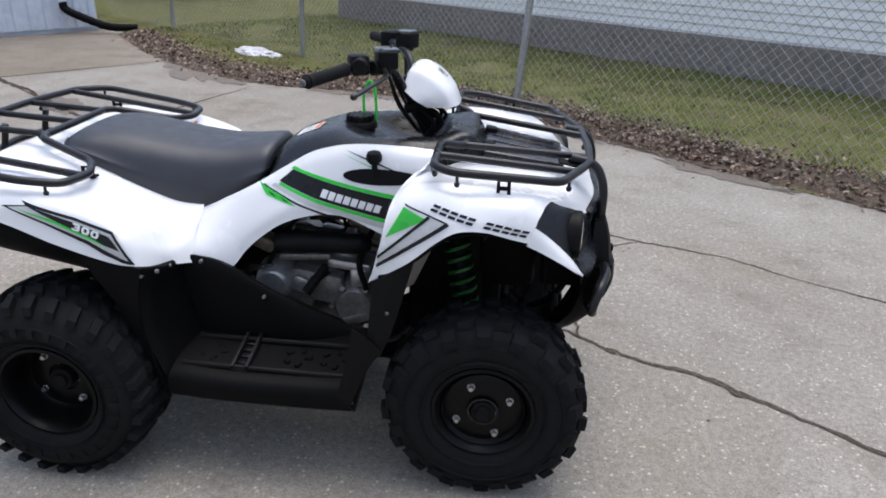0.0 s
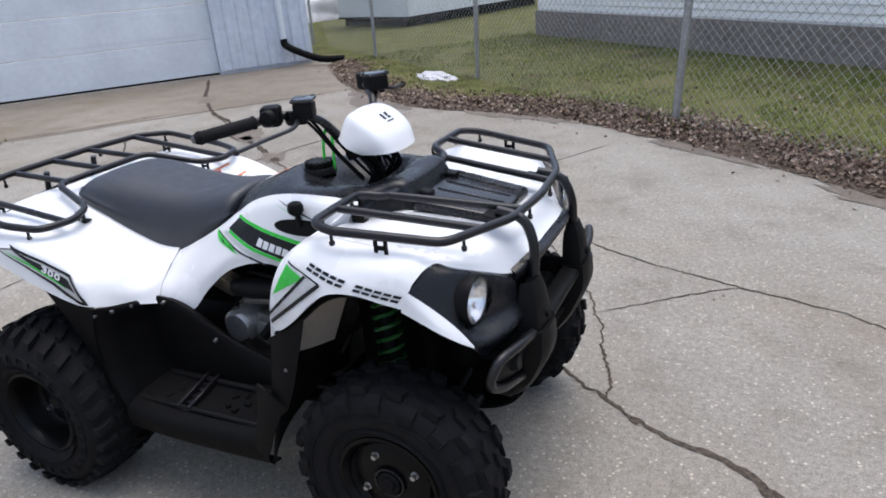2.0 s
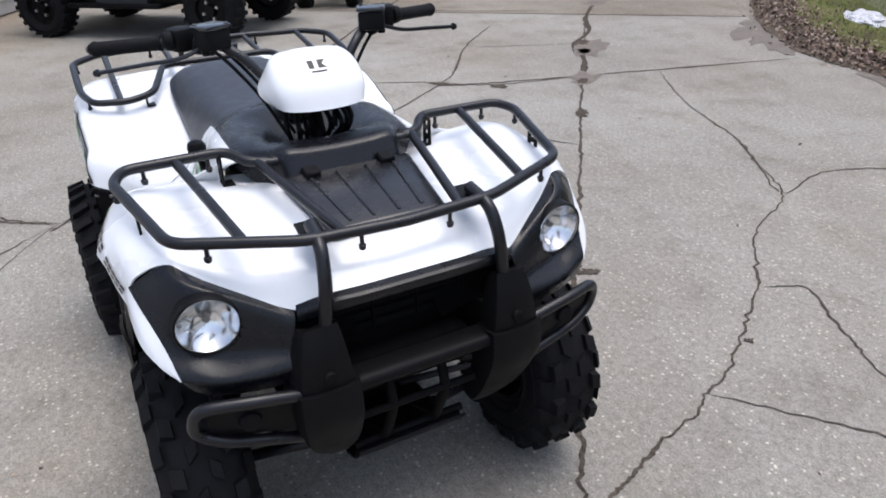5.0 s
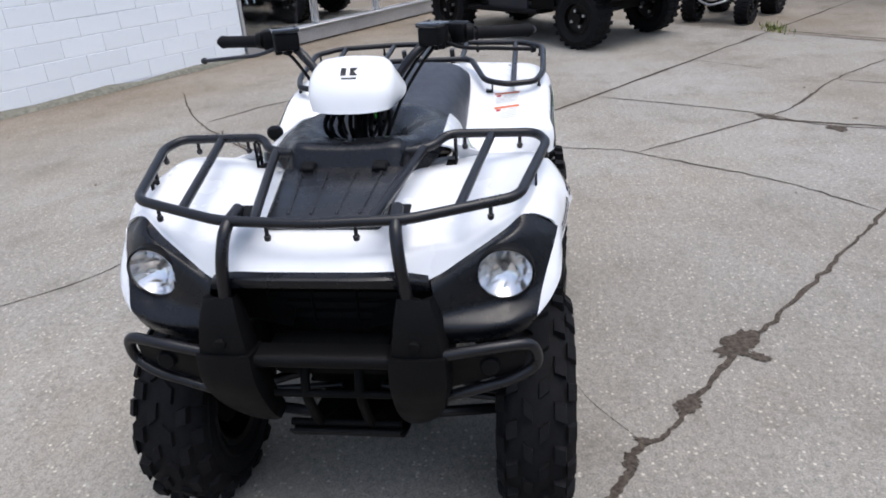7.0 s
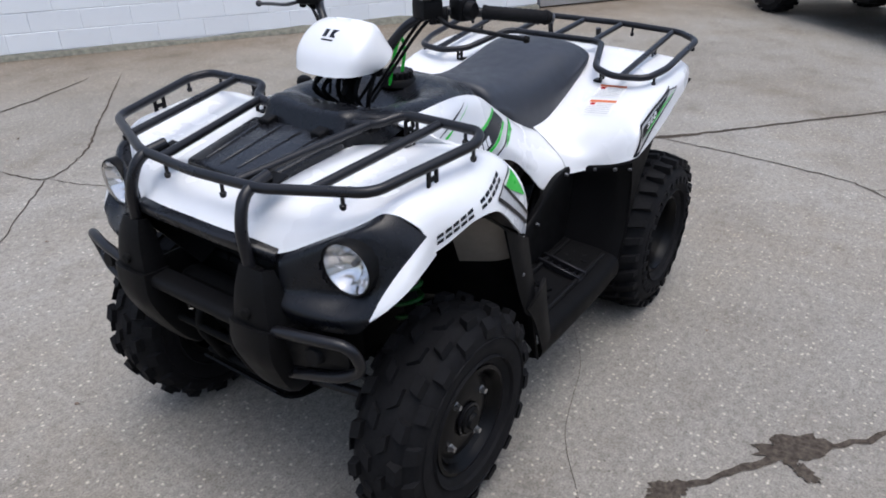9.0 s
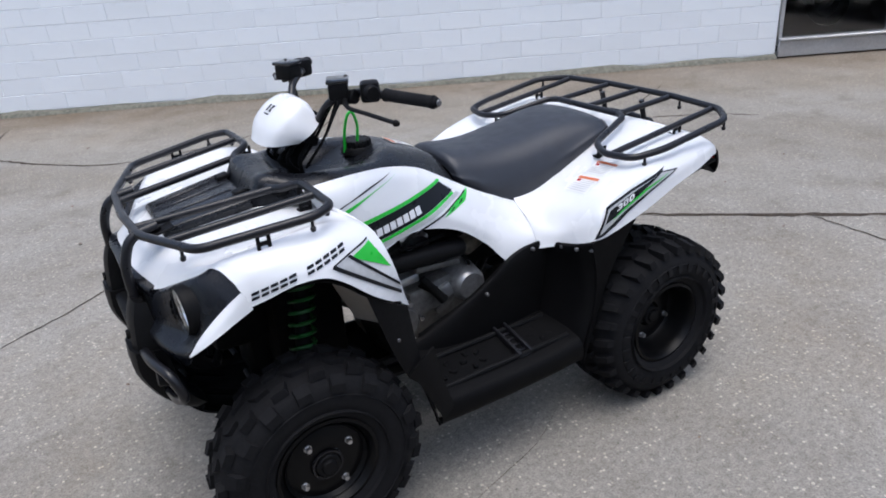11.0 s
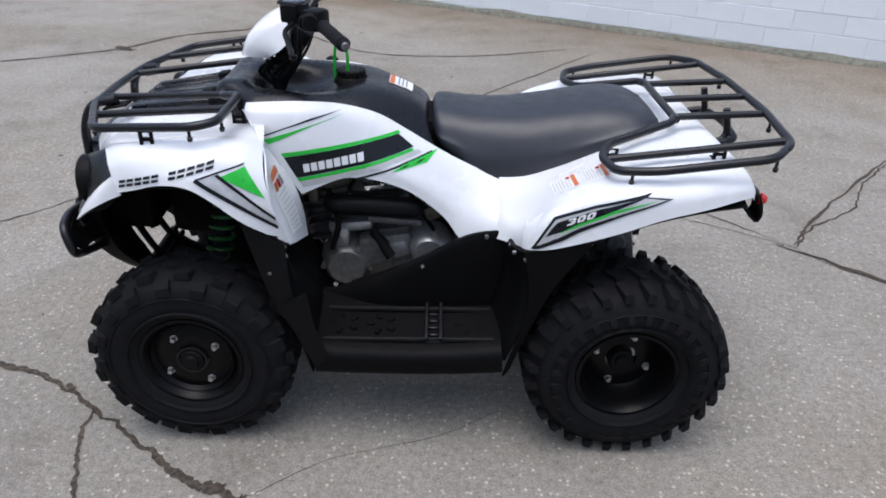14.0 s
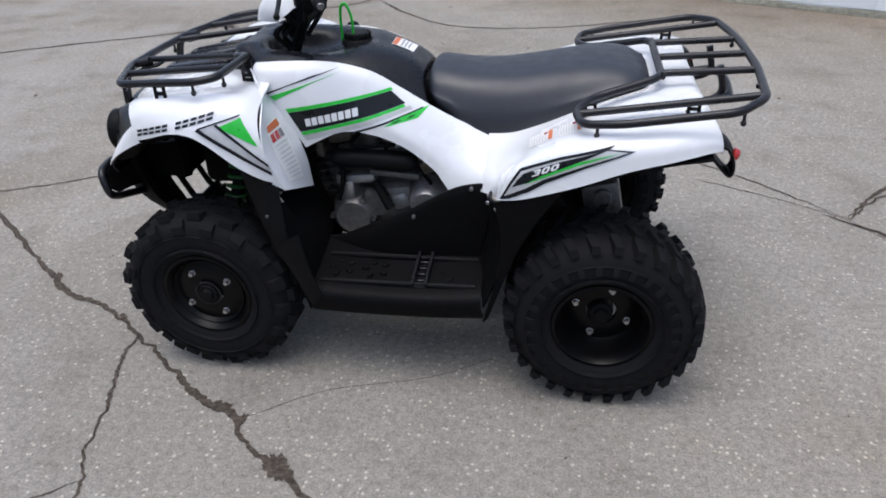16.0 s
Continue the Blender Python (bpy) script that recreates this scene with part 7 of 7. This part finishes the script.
    # warning labels on the rear fender's slope
    if s > 0:
        for x0, w in ((-0.388, 0.062), (-0.466, 0.058)):
            row = lambda a, b, y0, y1: [(x0 - a * w, y0), (x0 - b * w, y0), (x0 - b * w, y1), (x0 - a * w, y1)]
            lab = decal([row(0, 1, 0.290, 0.385)], S_REAR, M_PAPER, rear_body, "warning_label", 1, 0.0016, "z", "white warning label with a red bar")
            decal([row(0.80, 0.97, 0.293, 0.382)], S_REAR, M_ORANGE, lab, "print", 1, 0.0028, "z")
            decal([row(0.60, 0.76, 0.300, 0.316)], S_REAR, M_REDLENS, lab, "print", 1, 0.0028, "z")
            decal([row(0.06 + 0.12 * k, 0.095 + 0.12 * k, 0.296 if k < 4 else 0.325, 0.376) for k in range(6)], S_REAR, M_SILVER, lab, "print", 1, 0.0028, "z")
        lab = uv_decal(SHROUD, 0.40, 0.91, 0.34, 0.79, M_PAPER, shrouds[1], "warning_label", 0.0016, "tall white warning label with an orange head", -1.0)
        uv_decal(SHROUD, 0.41, 0.465, 0.35, 0.78, M_ORANGE, lab, "print", 0.0028, "", -1.0)
        for k in range(3):
            uv_decal(SHROUD, 0.485, 0.55, 0.37 + 0.135 * k, 0.48 + 0.135 * k, M_LETTER if k == 0 else M_REDLENS, lab, "print", 0.0028, "", -1.0, 2)
        for k in range(9):
            uv_decal(SHROUD, 0.580 + 0.036 * k, 0.588 + 0.036 * k, 0.38 + 0.03 * (k % 2), 0.74 - 0.02 * (k % 3), M_SILVER, lab, "print", 0.0028, "", -1.0, 4)
S_TANK = surface([both(r) for r in TANK], 4, 5)
lab = decal([[(0.060, -0.065), (0.060, 0.015), (-0.008, 0.015), (-0.008, -0.065)]], S_TANK, M_PAPER, tank, "warning_label", 1, 0.0018, "z", "white warning label with an orange edge")
decal([[(0.058, -0.062), (0.058, 0.012), (0.044, 0.012), (0.044, -0.062)]], S_TANK, M_ORANGE, lab, "print", 1, 0.003, "z")
decal([[(0.034 - 0.011 * k, -0.058), (0.034 - 0.011 * k, 0.006), (0.030 - 0.011 * k, 0.006), (0.030 - 0.011 * k, -0.058)] for k in range(3)], S_TANK, M_LETTER, lab, "print", 1, 0.003, "z")
S_POD = surface([both(r) for r in POD])
decal([[(-0.021, 1.080), (-0.021, 1.094), (-0.008, 1.094), (-0.008, 1.080)], [(0.001, 1.080), (0.001, 1.094), (0.021, 1.094), (0.011, 1.087), (0.021, 1.080)], [(-0.018, 1.073), (-0.018, 1.076), (0.018, 1.076), (0.018, 1.073)]], S_POD, M_INK, pod, "pod_badge", 1, 0.0014, "x", "small dark emblem")
# gear gate on the right side
S_PANEL = surface([flip(r, -1) for r in PANEL])
gate = [(0.272 + 0.118 * math.cos(a) * (1.0 if math.cos(a) > 0 else 0.85), 0.840 + 0.022 * math.sin(a)) for a in (2 * math.pi * k / 24 for k in range(24))]
decal([gate], S_PANEL, M_BLACKP, panels[-1], "gear_gate", -1, 0.003)

# ---- vehicles parked behind ----


def far_wheel(parent, x, y, r, w, rim):
    bm = bmesh.new()
    h = w / 2
    lathe(bm, [(r * 0.55, -h * 0.8), (r * 0.75, -h), (r * 0.93, -h * 0.85), (r * 0.965, 0), (r * 0.93, h * 0.85), (r * 0.75, h), (r * 0.55, h * 0.8), (r * 0.5, 0)], 36, Matrix.Translation((x, y, r)))
    tyre = part("wheel", bm, M_RUBBER, parent, "knobbly black wheel")
    bm = bmesh.new()
    for k in range(22):
        a = 2 * math.pi * k / 22
        for sgn in (-1, 1):
            b = a + (0.14 if sgn > 0 else 0)
            box(bm, (0.022, h * 0.9, 0.040), Matrix.Translation((x + r * 0.955 * math.cos(b), y + sgn * h * 0.53, r + r * 0.955 * math.sin(b))) @ Matrix.Rotation(-b, 4, "Y"), 0.004)
    part("tread", bm, M_RUBBER, tyre)["kind"] = "stuff"
    for sgn in (-1, 1):
        bm = bmesh.new()
        yy = y + sgn * h * 0.72
        lathe(bm, [(r * 0.56, yy), (r * 0.56, yy + sgn * 0.012), (r * 0.50, yy + sgn * 0.016), (r * 0.46, yy - sgn * 0.02), (r * 0.2, yy - sgn * 0.03), (r * 0.16, yy + sgn * 0.01), (0.004, yy + sgn * 0.01), (0.004, yy - sgn * 0.05), (r * 0.5, yy - sgn * 0.05)], 30, Matrix.Translation((x, 0, r)))
        part("rim", bm, rim, tyre)
        for k in range(4):
            a = math.pi / 2 * k + 0.4
            c = Vector((x + r * 0.27 * math.cos(a), yy, r + r * 0.27 * math.sin(a)))
            bm = bmesh.new()
            cyl(bm, c - Vector((0, sgn * 0.03, 0)), c - Vector((0, -sgn * 0.002, 0)), r * 0.05, None, 8)
            part("wheel_nut", bm, M_ZINC, tyre)


def side_by_side():
    """An open two-seat utility vehicle, x ahead."""
    d = math.atan2(1.47, 1.35)
    # near-side wheels stand at (-5.65, 0.91) and (-7.0, -0.57)
    u = thing("utility_vehicle", "black two-seat utility vehicle with knobbly tyres", "utility vehicle", at=Matrix.Translation((-6.78, 0.58, 0)) @ Matrix.Rotation(d, 4, "Z"))
    for x in (-1.0, 1.0):
        for y in (-0.6, 0.6):
            far_wheel(u, x, y, 0.305, 0.24, M_RIM)
    bm = bmesh.new()
    box(bm, (2.2, 0.95, 0.16), Matrix.Translation((0, 0, 0.40)), 0.04, 2)
    box(bm, (0.95, 1.30, 0.10), Matrix.Translation((0, 0, 0.36)), 0.03, 2)
    part("chassis", bm, M_DARK, u)
    bm = bmesh.new()
    rows = [[(x, y, z - 0.05 * (abs(y) > 0.5)) for y in (-0.70, -0.55, -0.3, 0, 0.3, 0.55, 0.70)] for x, z in ((0.48, 0.92), (0.70, 0.90), (0.95, 0.86), (1.20, 0.80), (1.38, 0.70), (1.42, 0.55))]
    skin(bm, rows[::-1], 0.02, 4, 3)
    part("bonnet", bm, M_DARK, u)
    bm = bmesh.new()
    box(bm, (0.50, 1.10, 0.34), Matrix.Translation((1.05, 0, 0.62)), 0.05, 2)
    part("nose", bm, M_DARK, u)
    for s in (1, -1):
        bm = bmesh.new()
        rows = [[(x, s * y, z) for x, z in ((0.55, 0.50), (0.62, 0.66), (0.78, 0.76), (1.02, 0.79), (1.24, 0.74), (1.38, 0.60))] for y in (0.46, 0.60, 0.735)]
        skin(bm, rows if s < 0 else rows[::-1], 0.02, 3, 4)
        part("front_fender", bm, M_DARK, u)
        bm = bmesh.new()
        skin(bm, [[(x, s * (0.69 - 0.05 * abs(z - 0.62)), z) for x in ((-0.30, -0.10, 0.10, 0.30) if s > 0 else (0.30, 0.10, -0.10, -0.30))] for z in (0.34, 0.50, 0.62, 0.76, 0.90)], 0.03, 3, 3)
        door = part("door", bm, M_DOOR, u, "blue-black door panel")
        bm = bmesh.new()
        tube(bm, flip([(-0.26, 0.690, 0.84), (0.05, 0.692, 0.74), (0.24, 0.696, 0.52)], s), 0.007, 8)
        part("door_crease", bm, M_DOOR, door)
        bm = bmesh.new()
        box(bm, (0.012, 0.03, 0.05), Matrix.Translation((-0.27, s * 0.70, 0.66)), 0.005)
        part("door_latch", bm, M_ZINC, door)
        bm = bmesh.new()
        box(bm, (0.34, 0.05, 0.58), Matrix.Translation((0.50, s * 0.64, 0.66)), 0.02, 2)
        part("cowl_side", bm, M_DARK, u)
        bm = bmesh.new()
        box(bm, (0.52, 0.05, 0.44), Matrix.Translation((-0.59, s * 0.66, 0.64)), 0.03, 2)
        quarter = part("quarter_panel", bm, M_DOOR, u, "blue-black side panel")
        bm = bmesh.new()
        box(bm, (0.16, 0.02, 0.11), Matrix.Translation((-0.52, s * 0.685, 0.68)), 0.008)
        part("vent", bm, M_DARK, quarter)
        bm = bmesh.new()
        box(bm, (1.10, 0.09, 0.05), Matrix.Translation((-0.10, s * 0.66, 0.335)), 0.015, 2)
        part("sill", bm, M_BLACKP, u)
        bm = bmesh.new()
        box(bm, (1.05, 0.05, 0.30), Matrix.Translation((-0.98, s * 0.66, 0.86)), 0.015, 2)
        part("bed_side", bm, M_BLACKP, u)
        bm = bmesh.new()
        cyl(bm, (1.41, s * 0.42, 0.68), (1.45, s * 0.42, 0.67), 0.075, 0.07, 24, 0.008)
        part("headlight", bm, M_GLOSS, u)
        bm = bmesh.new()
        tube(bm, rounded([(0.55, s * 0.62, 0.85), (0.20, s * 0.58, 1.75), (-0.45, s * 0.58, 1.80), (-0.55, s * 0.62, 0.75)], 0.12, 5), 0.025, 12)
        part("roll_bar", bm, M_STEEL, u)
        bm = bmesh.new()
        box(bm, (0.48, 0.50, 0.14), Matrix.Translation((-0.22, s * 0.29, 0.66)), 0.04, 2)
        box(bm, (0.14, 0.50, 0.55), Matrix.Translation((-0.46, s * 0.29, 0.95)) @ Matrix.Rotation(radians(-8), 4, "Y"), 0.04, 2)
        part("seat", bm, M_SEAT, u)
        for x in (-1.0, 1.0):
            bm = bmesh.new()
            cyl(bm, (x, s * 0.36, 0.40), (x, s * 0.28, 0.74), 0.035, None, 14)
            tube(bm, [(x + 0.15, s * 0.2, 0.36), (x, s * 0.5, 0.30), (x - 0.15, s * 0.2, 0.36)], 0.02, 10)
            part("suspension", bm, M_STEEL, u)
    bm = bmesh.new()
    box(bm, (1.05, 1.26, 0.05), Matrix.Translation((-0.98, 0, 0.73)), 0.01)
    box(bm, (0.05, 1.26, 0.30), Matrix.Translation((-1.48, 0, 0.86)), 0.012)
    part("cargo_bed", bm, M_BLACKP, u)


side_by_side()


def small_quad():
    """A small youth quad, x ahead."""
    fwd = Vector((0.93, -0.36, 0)).normalized()
    q = thing("youth_quad", "small black and yellow youth quad bike", "quad bike", at=Matrix.Translation((-7.30, 2.78, 0)) @ Matrix.Rotation(math.atan2(fwd.y, fwd.x) - radians(12), 4, "Z"))
    for x, y, r in ((0.40, 0.31, 0.20), (0.40, -0.31, 0.20), (-0.48, 0.33, 0.23), (-0.48, -0.33, 0.23)):
        far_wheel(q, x, y, r, 0.16 if x > 0 else 0.20, M_RIM)
    bm = bmesh.new()
    box(bm, (0.9, 0.24, 0.30), Matrix.Translation((-0.05, 0, 0.40)), 0.05, 2)
    part("frame", bm, M_DARK, q)
    for s in (1, -1):
        bm = bmesh.new()
        rows = [[(x, s * y, z + 0.03 * k) for x, z in ((0.12, 0.46), (0.26, 0.56), (0.42, 0.57), (0.58, 0.50))] for k, y in enumerate((0.40, 0.26, 0.10))]
        skin(bm, rows if s > 0 else rows[::-1], 0.012, 4, 4)
        part("fender", bm, M_BLACKP, q)
        bm = bmesh.new()
        rows = [[(x, s * y, z) for x, z in ((-0.74, 0.58), (-0.55, 0.62), (-0.35, 0.60), (-0.20, 0.50))] for y in (0.42, 0.28, 0.10)]
        skin(bm, rows if s > 0 else rows[::-1], 0.012, 4, 4)
        part("fender", bm, M_BLACKP, q)
        bm = bmesh.new()
        tube(bm, [(0.40, s * 0.10, 0.26), (0.40, s * 0.26, 0.21)], 0.014, 10)
        part("control_arm", bm, M_STEEL, q)
        bm = bmesh.new()
        cyl(bm, (0.36, s * 0.12, 0.52), (0.40, s * 0.22, 0.24), 0.024, None, 12)
        part("shock_absorber", bm, M_SPRING if s > 0 else M_DARK, q)
    bm = bmesh.new()
    rows = [[(0.64, y * 0.6, 0.38), (0.68, y * 0.9, 0.48), (0.65, y, 0.60), (0.56, y, 0.72)] for y in (-0.085, -0.045, 0, 0.045, 0.085)]
    skin(bm, rows[::-1], 0.02, 3, 4)
    nose = part("nose_cone", bm, M_YELLOW, q, "yellow slatted nose cone")
    for k in range(3):
        bm = bmesh.new()
        box(bm, (0.02, 0.115 - 0.012 * k, 0.030), Matrix.Translation((0.660 + 0.016 * k, 0, 0.62 - 0.075 * k)), 0.004)
        part("nose_slot", bm, M_DARK, nose)
    bm = bmesh.new()
    for z, x in ((0.30, 0.66), (0.25, 0.68)):
        tube(bm, rounded([(0.50, -0.17, z + 0.06), (x - 0.02, -0.16, z + 0.03), (x + 0.04, 0, z - 0.02), (x - 0.02, 0.16, z + 0.03), (0.50, 0.17, z + 0.06)], 0.05, 4), 0.012, 10)
    part("bumper", bm, M_ALU, q, "bare aluminium bumper")
    bm = bmesh.new()
    tube(bm, rounded([(0.10, -0.34, 0.86), (0.18, -0.12, 0.86), (0.24, 0, 0.80), (0.18, 0.12, 0.86), (0.10, 0.34, 0.86)], 0.06, 4), 0.012, 10)
    cyl(bm, (0.34, 0, 0.5), (0.22, 0, 0.82), 0.02, None, 12)
    part("handlebar", bm, M_STEEL, q)
    bm = bmesh.new()
    box(bm, (0.55, 0.20, 0.10), Matrix.Translation((-0.28, 0, 0.66)), 0.04, 3)
    box(bm, (0.26, 0.18, 0.14), Matrix.Translation((0.16, 0, 0.66)), 0.05, 3)
    part("seat", bm, M_SEAT, q)


M_YELLOW = plain("yellow_plastic", (0.75, 0.50, 0.02), 0.35, coat=0.2, grain=40, amount=0.04, bump=0)
small_quad()

# ---- blocks of the painted wall: single pieces near the yard, the rest joined ----


def block_mesh(w):
    bm = bmesh.new()
    box(bm, (w - GAP, 0.03, BH - GAP), None, 0.004)
    me = bpy.data.meshes.new("block")
    bm.to_mesh(me)
    bm.free()
    me.materials.append(M_BLOCK)
    return me


whole, half = block_mesh(BL), block_mesh(BL / 2)
verts, faces = [], []
brng = random.Random(3)
count = 0
for r in range(23):
    x = 0.0
    first = True
    while x > -14.0:
        w = BL / 2 if (first and r % 2) else BL
        first = False
        c = WM @ Matrix.Translation((x - w / 2, -0.012 + brng.uniform(-0.0015, 0.0015), 0.045 + BH * (r + 0.5))) @ Euler((0, brng.uniform(-0.004, 0.004), brng.uniform(-0.003, 0.003))).to_matrix().to_4x4()
        if r < 8 and x > -13.0 and count < 300:
            ob = new("block", whole if w == BL else half)
            ob.parent = wall
            ob.matrix_local = c
            count += 1
        else:
            b = len(verts)
            me0 = whole if w == BL else half
            verts += [tuple(c @ v.co) for v in me0.vertices]
            faces += [tuple(b + i for i in f.vertices) for f in me0.polygons]
        x -= w
me = bpy.data.meshes.new("upper_blocks")
me.from_pydata(verts, [], faces)
me.materials.append(M_BLOCK)
ub = new("upper_blocks", me)
ub.parent = wall
ub["kind"] = "stuff"
